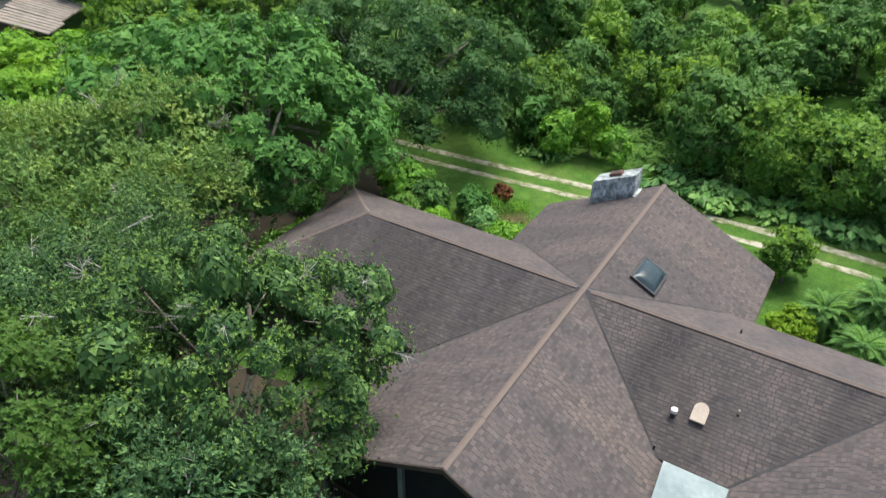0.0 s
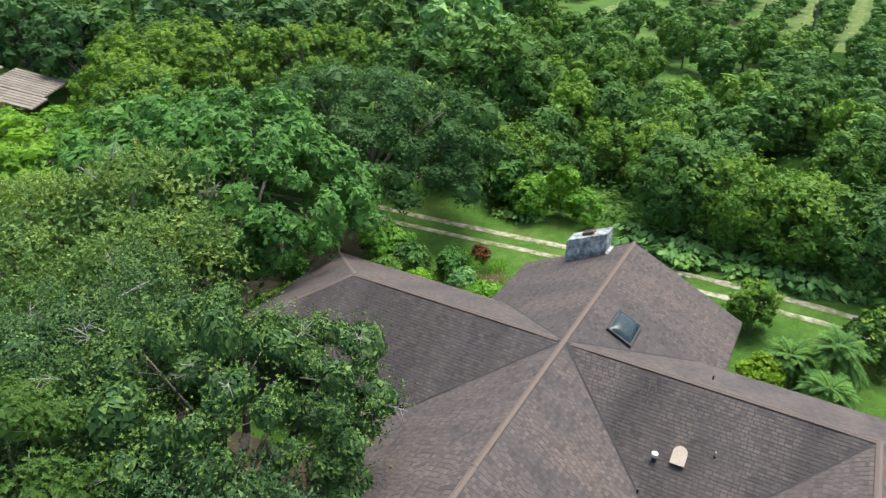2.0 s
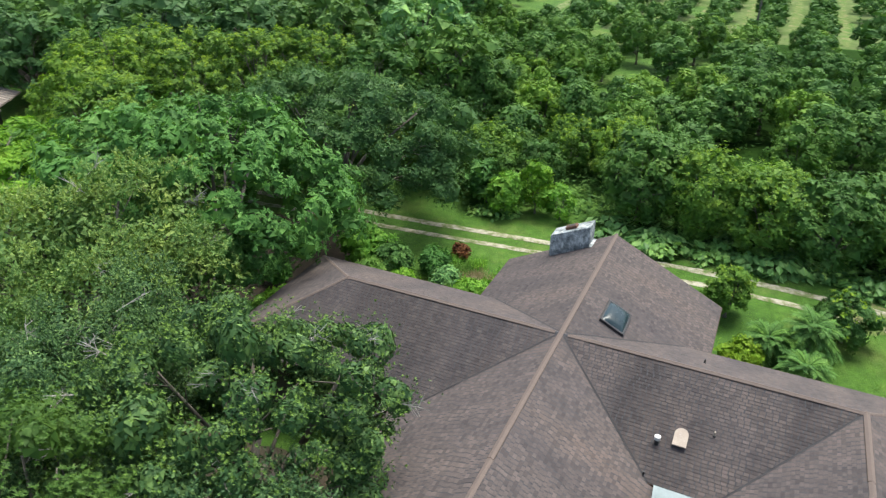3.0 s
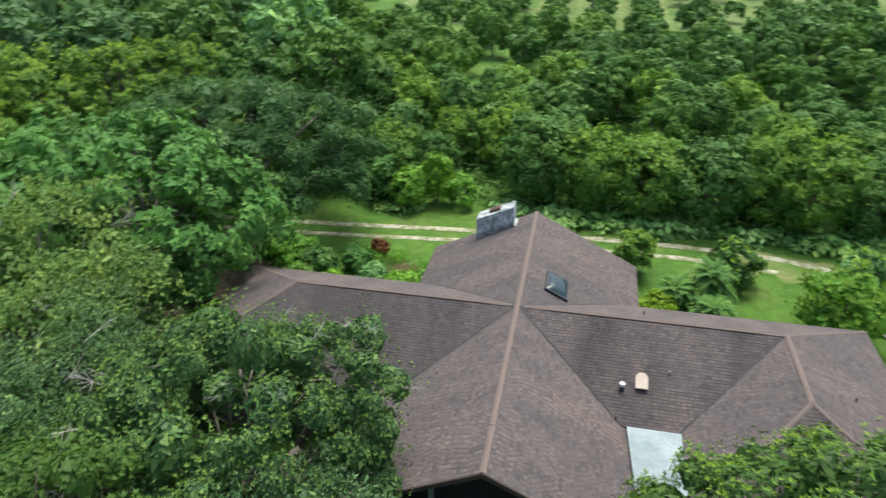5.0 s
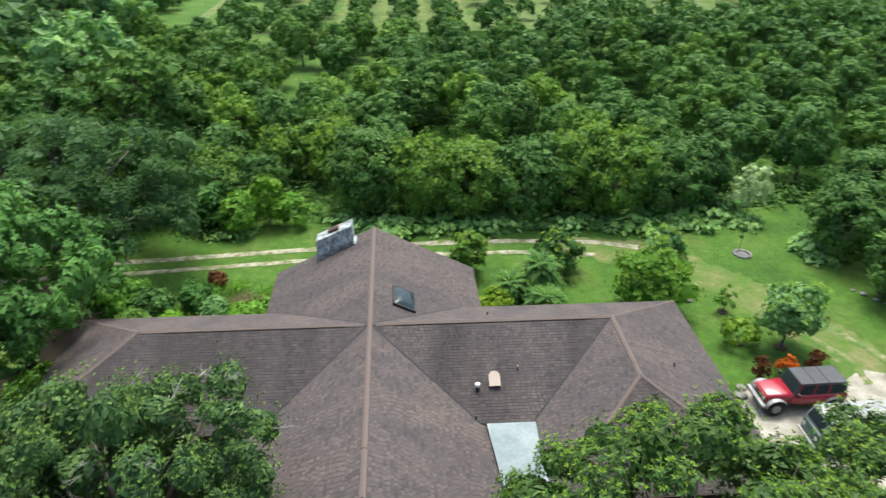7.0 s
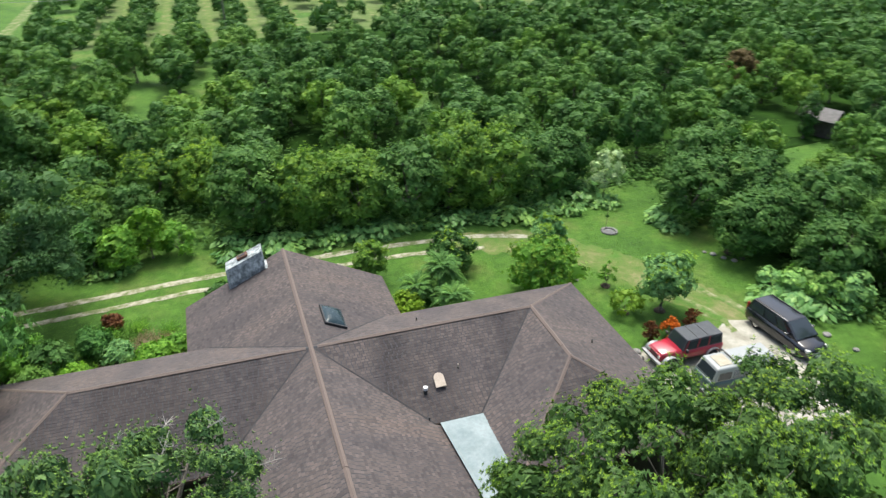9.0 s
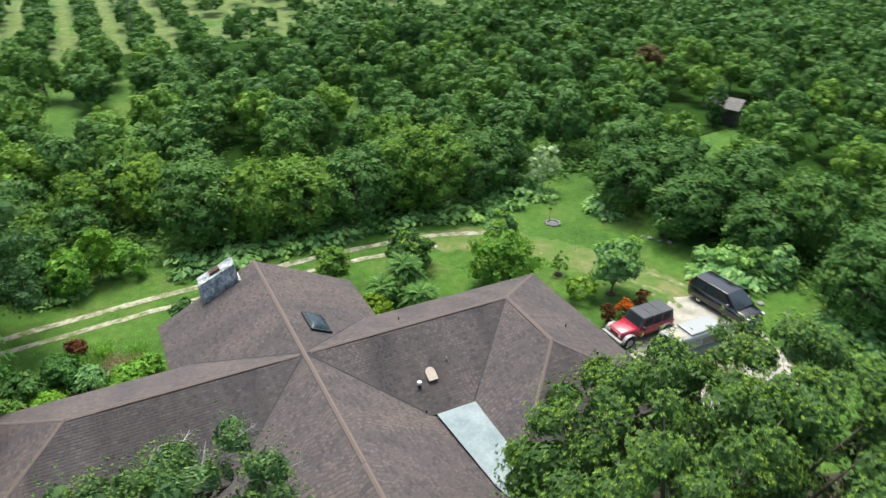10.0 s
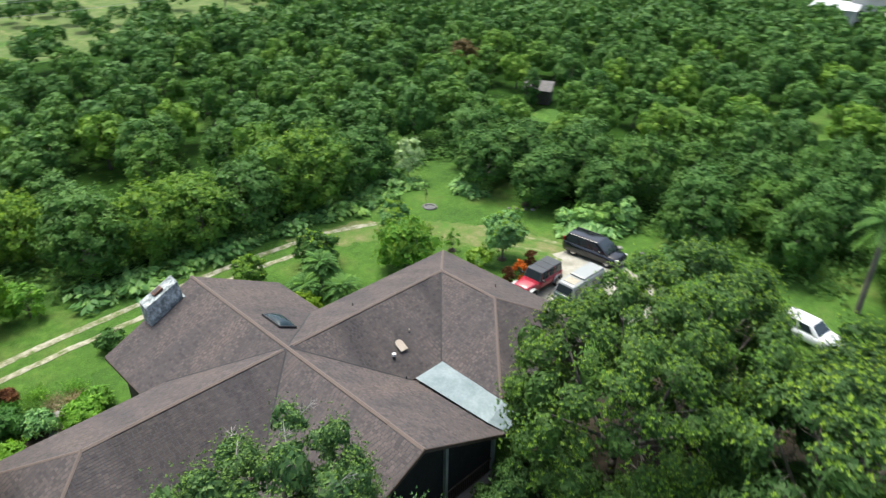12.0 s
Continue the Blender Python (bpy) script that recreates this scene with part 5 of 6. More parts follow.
for k, (x, y, top, r) in enumerate(((-0.6, 7.2, 3.4, 1.6), (1.0, 4.6, 3.0, 1.7), (2.9, 3.2, 2.8, 1.6), (-0.4, 9.2, 2.2, 1.0), (5.6, 1.6, 3.4, 1.9), (-3.6, 9.4, 2.2, 1.1), (-1.7, 9.8, 2.6, 1.2), (0.9, 8.6, 2.8, 1.4), (6.6, -0.6, 3.6, 1.9))):
    shrub("shade_shrub", "dark leafy shrub at the foot of the shade trees", (x, y), top, r, LYCHEE, 350 + k, group="shade shrubs", puffs=34, tufts=16, length=0.17, width=0.075)
FRUIT = dict(category="fruit tree", puffs=44, tufts=18, per=7, length=0.19, width=0.085, trunk_r=0.1, size=0.27, group="yard fruit trees")
shrub("fruit_tree", "young mango tree with bright leaf tips beside the drive", (-0.9, 35.3), 3.3, 1.35, GROVE_LIGHT, 101, young=(70, 7, 0.2, 0.09, YOUNG), **FRUIT)
shrub("fruit_tree", "small dark mango tree behind the palms", (5.2, 35.4), 3.0, 1.6, GROVE, 102, young=(50, 7, 0.2, 0.09, YOUNG), **FRUIT)
shrub("fruit_tree", "rounded bright mango tree on the lawn", (9.9, 30.2), 4.4, 2.35, LEMON, 103, young=(330, 8, 0.2, 0.09, YOUNG), **FRUIT)
shrub("fruit_tree", "pale green fruit tree beside the drive", (11.9, 33.6), 3.9, 1.5, PALE, 104, young=(60, 8, 0.24, 0.1, YOUNG), **FRUIT)
shrub("fruit_tree", "pale variegated tree with a clear trunk", (16.5, 26.1), 4.0, 1.75, PALE, 105, category="fruit tree", puffs=48, tufts=14, per=8, length=0.22, width=0.11, trunk_r=0.09, rz=1.5, low=-0.9, size=0.3, splay=0.2, group="yard fruit trees", young=(90, 8, 0.24, 0.12, YOUNG))
shrub("sapling", "thin young sapling in a mulch ring", (14.6, 29.9), 1.9, 0.7, PADS, 106, category="sapling", group="saplings", puffs=9, tufts=5, trunk_r=0.03)
shrub("sapling", "spreading lime-green sapling in a mulch ring", (14.0, 26.6), 1.6, 1.2, YOUNG, 107, category="sapling", group="saplings", puffs=12, tufts=5, length=0.26, width=0.1, trunk_r=0.03, young=(24, 8, 0.26, 0.1, YOUNG))
shrub("sapling", "leafy young tree on the grass path", (-13.4, 43.5), 2.7, 1.2, LEMON, 108, category="sapling", puffs=16, tufts=7, length=0.3, width=0.13, trunk_r=0.05)
palm("date_palm", "feathery dwarf date palm with arching fronds", (3.4, 32.6), 1.9, 1.6, 46, 111, 0.17, "yard palms")
palm("date_palm", "dense green palm clump by the house", (1.4, 32.0), 1.1, 1.45, 46, 112, 0.15, "yard palms")
palm("date_palm", "silvery green palm close to the roof edge", (3.3, 29.9), 1.2, 1.5, 46, 113, 0.15, "yard palms")
shrub("hedge_bush", "rounded yellow-green bush by the wall", (0.4, 30.7), 1.5, 1.15, YOUNG, 114, length=0.14, width=0.06, puffs=30, tufts=18)
for k, (x, y, top, m, label) in enumerate(((13.75, 23.2, 1.5, RED_LEAF, "dark red croton bush"), (15.35, 23.35, 1.3, ORANGE_LEAF, "bright orange croton bush"), (17.1, 23.7, 1.4, RED_LEAF, "dark red croton bush"))):
    shrub("croton", label + " beside the parking area", (x, y), top, 0.42 if k != 1 else 0.52, m, 120 + k, category="croton", group="crotons", length=0.24, width=0.075, puffs=10, tufts=9, per=7, splay=0.9)
# planting behind the west wing
for k, (x, y, top, r, m, label) in enumerate((
        (-22.6, 31.2, 2.9, 1.8, LEMON, "bright green leafy shrub"), (-20.6, 30.9, 2.2, 1.3, GROVE, "dark green shrub"), (-21.3, 29.6, 1.8, 1.3, GROVE_LIGHT, "yellow-green shrub"), (-19.2, 29.4, 1.5, 0.9, LEMON, "light green shrub"),
        (-17.6, 34.8, 1.0, 0.6, RED_LEAF, "red-leaved shrub"), (-18.4, 32.4, 1.7, 1.0, BROAD, "green shrub"), (-16.9, 31.2, 1.2, 0.9, PALE, "greyish weedy shrub"), (-15.0, 30.2, 1.3, 1.2, LEMON, "bright green low shrub"), (-14.0, 31.1, 1.0, 0.9, LEMON, "bright green low shrub"),
        (-13.8, 28.3, 1.2, 0.7, FEATHER, "dark shrub"), (-16.2, 28.6, 0.9, 0.9, LIME, "low green shrub"), (-26.4, 26.9, 1.9, 0.9, BROAD, "broad-leaved shrub"), (-24.3, 24.6, 1.4, 1.1, PADS, "fresh green shrub"), (-24.6, 22.3, 1.6, 1.2, PADS, "fresh green shrub"), (-24.9, 19.6, 1.9, 1.3, PADS, "fresh green shrub"),
        (-10.9, 36.0, 1.3, 0.9, GROVE, "small dark shrub"), (-17.4, 42.6, 3.4, 1.5, LEMON, "bushy bright green tree"), (-15.4, 43.6, 4.0, 1.3, PADS, "vine-hung green tree"), (-19.4, 43.8, 3.6, 1.8, BROAD, "dense green bush"))):
    shrub("shrub", label + " in the planting by the grass drive", (x, y), top, r, m, 130 + k, group="garden shrubs", length=0.26, width=0.12, puffs=int(10 + 14 * r), tufts=11)
patch("garden_bed", [(-22, 28), (-18.5, 30.2), (-17.5, 32.6), (-14.4, 32.4), (-13.6, 29.5), (-13.6, 27), (-18, 26.4), (-22, 26.6)], LITTER, "brown mulch bed with dry brush", "mulch bed", 61, 0.03)
STRAW = foliage("dry straw stem", (0.150, 0.120, 0.075), (0.230, 0.190, 0.120), (0.330, 0.290, 0.200), 0.2, 0.8)


def weed_clump(name, label, at, r, tall, blades, material, seed, category, width=0.022):
    """A clump of upright and leaning blades or dry stems."""
    rng = np.random.default_rng(seed)
    ob = thing(name, label, category, pose(at[0], at[1], ground_at(*at)), "weedy clumps")
    roots = np.concatenate([rng.normal(0, r * 0.5, (blades, 2)), np.zeros((blades, 1))], 1)
    ways = np.concatenate([rng.normal(0, 0.55, (blades, 2)), np.full((blades, 1), 0.9)], 1)
    v, f = leaves(rng, roots, ways, tall, width, 0.1, rng.normal(size=(blades, 3)), False)
    raw("foliage", v, f, material, ob)
    rng2 = np.random.default_rng(seed + 1)
    mid = np.concatenate([rng2.normal(0, r * 0.45, (blades, 2)), rng2.uniform(0.1, 0.7, (blades, 1)) * tall], 1)
    v, f = leaves(rng2, mid, rng2.normal(size=(blades, 3)) * np.array([1, 1, 0.4]), 0.14, 0.06, 0.2)
    raw("foliage", v, f, material, ob)
    return ob


for k, (x, y, r, tall, m, label) in enumerate((
        (-17.7, 33.9, 0.8, 0.9, LEMON, "tall feathery light green weeds"), (-16.8, 33.2, 0.7, 0.8, GROVE_LIGHT, "tall grassy weeds"), (-16.1, 34.3, 0.6, 0.7, LEMON, "light green grassy weeds"), (-18.4, 32.9, 0.7, 0.6, GROVE_LIGHT, "low green weeds"),
        (-15.6, 33.0, 0.9, 0.45, STRAW, "dry tan brush heap"), (-16.4, 32.2, 1.0, 0.5, STRAW, "dry tan brush heap"), (-17.4, 31.9, 0.8, 0.4, STRAW, "dry straw-coloured brush"), (-14.6, 32.6, 0.7, 0.4, STRAW, "dry straw-coloured brush"), (-18.6, 31.6, 0.7, 0.5, GROVE_LIGHT, "low green weeds"), (-14.2, 33.7, 0.6, 0.5, LEMON, "light green weeds"))):
    weed_clump("weed_clump" if m is not STRAW else "brush_heap", label + " in the bed behind the house", (x, y), r, tall, 260, m, 700 + k, "weeds" if m is not STRAW else "brush")
patch("mulch_ring", [(25.6, 31.0), (26.2, 30.4), (27.0, 30.2), (27.6, 30.8), (27.3, 31.6), (26.6, 32.0), (25.9, 31.7)], LITTER, "reddish mulch under a tree", "mulch", 62, 0.03)
for k, (x, y) in enumerate(((14.6, 29.9), (14.0, 26.6), (16.5, 26.1))):
    patch("mulch_ring", [(x + 0.4 * math.cos(a), y + 0.4 * math.sin(a)) for a in np.linspace(0, 5.5, 8)], LITTER, "round mulch ring at the foot of a young tree", "mulch", 63 + k, 0.05, 0.15)


def stone(name, label, at, r, seed, material, squash=0.6, group=""):
    rng = random.Random(seed)
    bm = bmesh.new()
    bmesh.ops.create_icosphere(bm, subdivisions=2, radius=r)
    for v in bm.verts:
        v.co *= 1 + 0.28 * noise.noise(v.co / r * 1.1 + Vector((seed, 0, 0)))
        v.co.z *= squash
    ob = tagged(part(name, bm, material), label, "stone", group)
    ob.matrix_basis = pose(at[0], at[1], ground_at(*at) + r * squash * 0.45, 0, 0, rng.uniform(0, 360))
    return ob


ROCK = matte("grey limestone", (0.15, 0.145, 0.135), (0.28, 0.275, 0.26), 3.0, 0.95, fine=16.0)
for k in range(13):
    a = k * 2 * math.pi / 13
    stone("ring_stone", "grey stone in a round fire ring on the lawn", (19.06 + 0.55 * math.cos(a), 37.08 + 0.55 * math.sin(a)), 0.15, 200 + k, ROCK, 0.7, "fire ring stones")
patch("fire_ash", [(19.06 + 0.42 * math.cos(a), 37.08 + 0.42 * math.sin(a)) for a in np.linspace(0, 5.5, 8)], matte("grey ash", (0.11, 0.11, 0.105), (0.2, 0.2, 0.19), 4.0), "grey ash inside the fire ring", "ash", 70, 0.04, 0.05)
shrub("sapling", "thin staked sapling standing in the stone ring", (19.0, 37.5), 2.6, 0.4, GROVE, 140, category="sapling", group="saplings", puffs=5, tufts=3, length=0.16, width=0.07, trunk_r=0.025, rz=0.8)
for k, (x, y, r) in enumerate(((24.7, 31.4, 0.24), (25.1, 30.7, 0.2), (25.6, 30.1, 0.22), (24.3, 31.9, 0.16), (12.9, 31.3, 0.3), (12.2, 22.0, 0.35), (11.7, 21.0, 0.3), (12.5, 22.6, 0.28), (-15.9, 31.9, 0.32), (-16.6, 30.4, 0.26), (-15.3, 32.2, 0.22), (24.9, 20.4, 0.25), (25.4, 18.6, 0.2))):
    stone("edging_stone", "pale rough stone lying at the edge of a bed", (x, y), r, 230 + k, ROCK, 0.6, "edging stones")

# arum-like jungle leaves at the foot of the grove
rng = random.Random(8)


def arum(label, at, size, seed, material=JUNGLE, rosettes=13, spread=0.95):
    ob = thing("arum_plant", label, "arum plant", pose(at[0], at[1], ground_at(*at)), "arum plants")
    rr = random.Random(seed)
    base = [(rr.uniform(-spread, spread), rr.uniform(-spread, spread), 0.0) for _ in range(rosettes)]
    v, f = big_leaves(seed, base, size, 9, 1.3)
    raw("leaves", v, f, material, ob)
    for p in base:
        part("stalk", rod(bmesh.new(), p, (p[0] + rr.uniform(-0.3, 0.3), p[1] + rr.uniform(-0.3, 0.3), size * 0.9), 0.03, 0.015, 4), GROVE, ob)
    return ob


seeds = [arum("large dark green arum leaves at the grove edge", (-7.5 - 3 * k, 210), 0.5, 400 + k, JUNGLE if k != 2 else PALE) for k in range(4)]
band = [(x + rng.uniform(-0.5, 0.5), 42.6 - 0.09 * abs(x - 3) ** 0.8 + rng.uniform(-0.7, 0.8) + (0.07 * max(0, x - 12)) ** 2) for x in np.arange(-9.5, 22.5, 0.62)]
band += [(x + rng.uniform(-0.5, 0.5), 43.9 + rng.uniform(-0.6, 0.6)) for x in np.arange(-8.5, 22.5, 1.3)]
band += [(24.6 + rng.uniform(-1, 1), 36.6 + rng.uniform(-1.4, 1.4)) for _ in range(9)] + [(25.2 + rng.uniform(-1.2, 1.0), 24.3 + rng.uniform(-1.6, 1.6)) for _ in range(14)] + [(28.2 + rng.uniform(-1.2, 1.0), 22.6 + rng.uniform(-0.9, 0.9)) for _ in range(10)]
band += [(26.6 + rng.uniform(-1.2, 1.2), 15.0 + rng.uniform(-1.8, 1.6)) for _ in range(10)] + [(-18.6 + rng.uniform(-1.5, 1.5), 42.2 + rng.uniform(-0.5, 0.5)) for _ in range(5)]
for i, (x, y) in enumerate(band):
    pale = (22 < x and rng.random() < 0.5) or rng.random() < 0.08
    src = seeds[2] if pale else seeds[(0, 1, 3)[i % 3]]
    m = pose(x, y, ground_at(x, y), 0, 0, rng.uniform(0, 360)) @ Matrix.Scale(rng.choice((0.55, 0.7, 0.85, 1.0, 1.35)), 4)
    if i < 4:
        seeds[i].matrix_basis = m
    else:
        copy_thing(src, pose(x, y, 0)).matrix_basis = m
for k, (x, y, top, r, m) in enumerate(((26.4, 25.0, 1.9, 1.3, PALE), (27.4, 23.6, 2.5, 1.4, JUNGLE), (28.5, 22.4, 2.8, 1.3, PALE), (25.6, 26.4, 1.2, 0.9, PALE), (24.6, 37.4, 1.1, 1.0, PALE), (29.0, 24.2, 3.4, 1.3, JUNGLE))):
    shrub("vine_bush", "large-leaved pale green climbing bush at the grove edge", (x, y), top, r, m, 330 + k, category="bush", group="vine bushes", puffs=22, tufts=7, per=6, length=0.42, width=0.3, droop=0.5, splay=0.15)
palm("fan_palm", "tall palm with a slim grey trunk and drooping crown", (28.9, 3.1), 7.2, 2.2, 24, 150, 0.2)
shrub("silver_tree", "silvery weeping small tree at the grove edge", (21.9, 43.0), 4.6, 1.4, SILVER_LEAF, 151, category="tree", puffs=18, tufts=9, per=7, length=0.42, width=0.06, droop=1.3, rz=2.0)
for k, (x, y) in enumerate(((-58.5, 34.5), (-56.0, 36.5), (-53.5, 32.5), (-57.0, 32.0))):
    palm("areca_palm", "feathery areca palm clump by the neighbouring house", (x, y), 1.6 + 0.3 * k, 2.4, 22, 160 + k, 0.12, "areca palms")
# spiky low growth in front of the porch
for k, (x, y, top) in enumerate(((-9.8, 7.6, 4.2), (-8.0, 7.0, 4.6), (-6.2, 7.8, 4.0), (-4.5, 8.4, 3.6))):
    shrub("porch_shrub", "tall grey-green shrub with upright shoots before the porch", (x, y), top, 1.3, OAK, 170 + k, group="porch shrubs", length=0.11, width=0.045, puffs=34, tufts=34, splay=1.2)

# grass tufts over the yard
gr = np.random.default_rng(3)
n = 13000
gx, gy = gr.uniform(-24, 27, n), gr.uniform(24, 46, n)
keep = np.array([not ((-22.5 < x < 9.6 and y < 26.2) or (-13 < x < -1 and y < 31.3)) for x, y in zip(gx, gy)])
keep &= np.array([min(math.hypot(x - a, y - b) for a, b in FAR_TRACK + NEAR_TRACK) > 0.3 for x, y in zip(gx, gy)])
gx, gy = gx[keep], gy[keep]
roots = np.stack([gx, gy, [ground_at(x, y) for x, y in zip(gx, gy)]], 1)
roots = np.repeat(roots, 3, axis=0) + gr.normal(0, 0.06, (len(gx) * 3, 3)) * np.array([1, 1, 0])
v, f = leaves(gr, roots, gr.normal(size=roots.shape) * np.array([1, 1, 0]) * 0.8 + np.array([0, 0, 0.6]), 0.075, 0.035)
tagged(raw("grass_tufts", v, f, GRASS), "short green grass tufts over the lawn", "grass", kind="stuff")


# ---- vehicles ----
def paint(name, colour, rough=0.3):
    m, nodes, links, b = surface(name, rough, 0.0, 0.5)
    dust = ramp_of(nodes, links, noise_of(nodes, links, 3.0, 5.0), [(0.35, tuple(c * 0.88 + 0.012 for c in colour)), (0.7, colour)])
    links.new(dust, b.inputs["Base Color"])
    b.inputs["Coat Weight"].default_value, b.inputs["Coat Roughness"].default_value = 0.5, 0.12
    return m


RED = paint("red car paint", (0.32, 0.010, 0.030))
NAVY = paint("black-blue car paint", (0.004, 0.005, 0.009), 0.13)
VAN_GREEN = paint("dark green car paint", (0.030, 0.062, 0.052), 0.4)
VAN_WHITE = paint("weathered white car paint", (0.25, 0.265, 0.26), 0.5)
CAR_WHITE = paint("white car paint", (0.70, 0.71, 0.72), 0.3)
SILVER = matte("silver-grey plastic", (0.22, 0.225, 0.23), (0.32, 0.325, 0.33), 3.0, 0.45, 0.3)
TYRE = matte("tyre rubber", (0.012, 0.012, 0.012), (0.024, 0.024, 0.024), 4.0, 0.9)
SOFTTOP = matte("black vinyl top", (0.030, 0.034, 0.040), (0.055, 0.062, 0.070), 2.0, 0.55)
CHROME = matte("brushed chrome", (0.45, 0.45, 0.46), (0.6, 0.6, 0.6), 3.0, 0.25, 0.9)
glass_mat, gn_, gl_, gb_ = surface("dark car glass", 0.06, 0.0, 0.7)
gb_.inputs["Base Color"].default_value = (0.02, 0.028, 0.032, 1)
lamp_red = matte("red lamp lens", (0.30, 0.01, 0.01), (0.4, 0.02, 0.02), 3.0, 0.2)
lamp_clear = matte("clear lamp lens", (0.55, 0.55, 0.52), (0.7, 0.7, 0.66), 3.0, 0.15)


def loft(stations, ring=(), round_to=0.12):
    """A hull through cross-sections: x, half width, low z, high z, half width at the top."""
    bm = bmesh.new()
    rows = []
    for x, w, z0, z1, wt in stations:
        h = z1 - z0
        pts = [(-w * 0.94, z0), (-w, z0 + h * 0.22), (-w, z0 + h * 0.55), (-(w * 0.35 + wt * 0.65), z0 + h * 0.9), (-wt * 0.82, z1), (0, z1 + h * 0.012), (wt * 0.82, z1), (w * 0.35 + wt * 0.65, z0 + h * 0.9), (w, z0 + h * 0.55), (w, z0 + h * 0.22), (w * 0.94, z0)]
        rows.append([bm.verts.new((x, y, z)) for y, z in pts])
    n = len(rows[0])
    for a, b in zip(rows[:-1], rows[1:]):
        for i in range(n):
            j = (i + 1) % n
            bm.faces.new((a[i], a[j], b[j], b[i]))
    bm.faces.new(rows[0])
    bm.faces.new(rows[-1][::-1])
    bmesh.ops.recalc_face_normals(bm, faces=bm.faces[:])
    return bm


def panel(corners, out=0.012):
    """A thin four-sided pane, pushed out of its plane by its thickness."""
    bm = bmesh.new()
    c = [Vector(p) for p in corners]
    nrm = (c[1] - c[0]).cross(c[3] - c[0]).normalized()
    a = [bm.verts.new(p + nrm * out) for p in c]
    b = [bm.verts.new(p - nrm * out) for p in c]
    bm.faces.new(a)
    bm.faces.new(b[::-1])
    for i in range(4):
        bm.faces.new((a[i], b[i], b[(i + 1) % 4], a[(i + 1) % 4]))
    bmesh.ops.recalc_face_normals(bm, faces=bm.faces[:])
    return bm


def wheels(car, half, track, r, width, rim):
    for x in half:
        for s in (-1, 1):
            y = s * track
            w = part("wheel", rod(bmesh.new(), (x, y - width / 2, r), (x, y + width / 2, r), r * 0.62, r * 0.62, 20), rim, car, "wheel with a metal rim")
            bm = bmesh.new()
            m = Matrix.Translation((x, y, r)) @ Matrix.Rotation(math.pi / 2, 4, "X")
            for k in range(28):
                a0, a1 = 2 * math.pi * k / 28, 2 * math.pi * (k + 1) / 28
                prof = [(r * 0.6, -width * 0.5), (r * 0.92, -width * 0.52), (r, -width * 0.36), (r, width * 0.36), (r * 0.92, width * 0.52), (r * 0.6, width * 0.5)]
                for (p0, q0), (p1, q1) in zip(prof[:-1], prof[1:]):
                    bm.faces.new([bm.verts.new(m @ Vector((p * math.cos(a), p * math.sin(a), q))) for p, q, a in ((p0, q0, a0), (p1, q1, a0), (p1, q1, a1), (p0, q0, a1))])
            bmesh.ops.remove_doubles(bm, verts=bm.verts[:], dist=0.0005)
            bmesh.ops.recalc_face_normals(bm, faces=bm.faces[:])
            part("tyre", bm, TYRE, w, "black rubber tyre", True)


def greenhouse(x0, x1, w0, z0, t0, t1, w1, z1):
    """The eight corners of a cabin: base rectangle and roof rectangle."""
    return {"bfl": (x0, w0, z0), "bfr": (x0, -w0, z0), "bbl": (x1, w0, z0), "bbr": (x1, -w0, z0), "tfl": (t0, w1, z1), "tfr": (t0, -w1, z1), "tbl": (t1, w1, z1), "tbr": (t1, -w1, z1)}


def cabin_mesh(g, bevel=0.05):
    bm = bmesh.new()
    v = {k: bm.verts.new(p) for k, p in g.items()}
    for names in (("bfl", "bfr", "bbr", "bbl"), ("tfl", "tbl", "tbr", "tfr"), ("bfl", "tfl", "tfr", "bfr"), ("bbl", "bbr", "tbr", "tbl"), ("bfl", "bbl", "tbl", "tfl"), ("bfr", "tfr", "tbr", "bbr")):
        bm.faces.new([v[k] for k in names])
    bmesh.ops.recalc_face_normals(bm, faces=bm.faces[:])
    bmesh.ops.bevel(bm, geom=bm.edges[:], offset=bevel, segments=3, affect="EDGES", profile=0.6)
    return bm


def side_point(g, side, u, v):
    """A place on a cabin's side, front or back: u along it, v up it."""
    low = {"l": ("bfl", "bbl"), "r": ("bfr", "bbr"), "f": ("bfr", "bfl"), "b": ("bbl", "bbr")}[side]
    a, b = (Vector(g[k]) for k in low)
    c, d = (Vector(g["t" + k[1:]]) for k in low)
    return a.lerp(b, u).lerp(c.lerp(d, u), v)


def window(car, g, side, u0, u1, v0=0.14, v1=0.86, name="side_window", label="dark tinted glass", material=None):
    q = [side_point(g, side, u, v) for u, v in ((u0, v0), (u1, v0), (u1, v1), (u0, v1))]
    return part(name, panel(q, 0.014), material or glass_mat, car, label)


# forward is -x in each vehicle's own axes
jeep = thing("jeep", "red four-door off-road car with a black top on the gravel", "car", pose(14.75, 21.3, 0.0, 0, 0, 1))
part("body", loft([(-0.72, 0.74, 0.55, 1.12, 0.72), (-0.2, 0.78, 0.52, 1.14, 0.76), (0.3, 0.8, 0.52, 1.14, 0.78), (2.05, 0.8, 0.52, 1.14, 0.78), (2.16, 0.78, 0.56, 1.12, 0.76)]), RED, jeep, "glossy red body tub", True)
part("bonnet", loft([(-2.02, 0.60, 0.62, 1.02, 0.56), (-1.9, 0.63, 0.6, 1.09, 0.6), (-1.2, 0.68, 0.6, 1.14, 0.66), (-0.7, 0.74, 0.6, 1.17, 0.72)]), RED, jeep, "red bonnet", True)
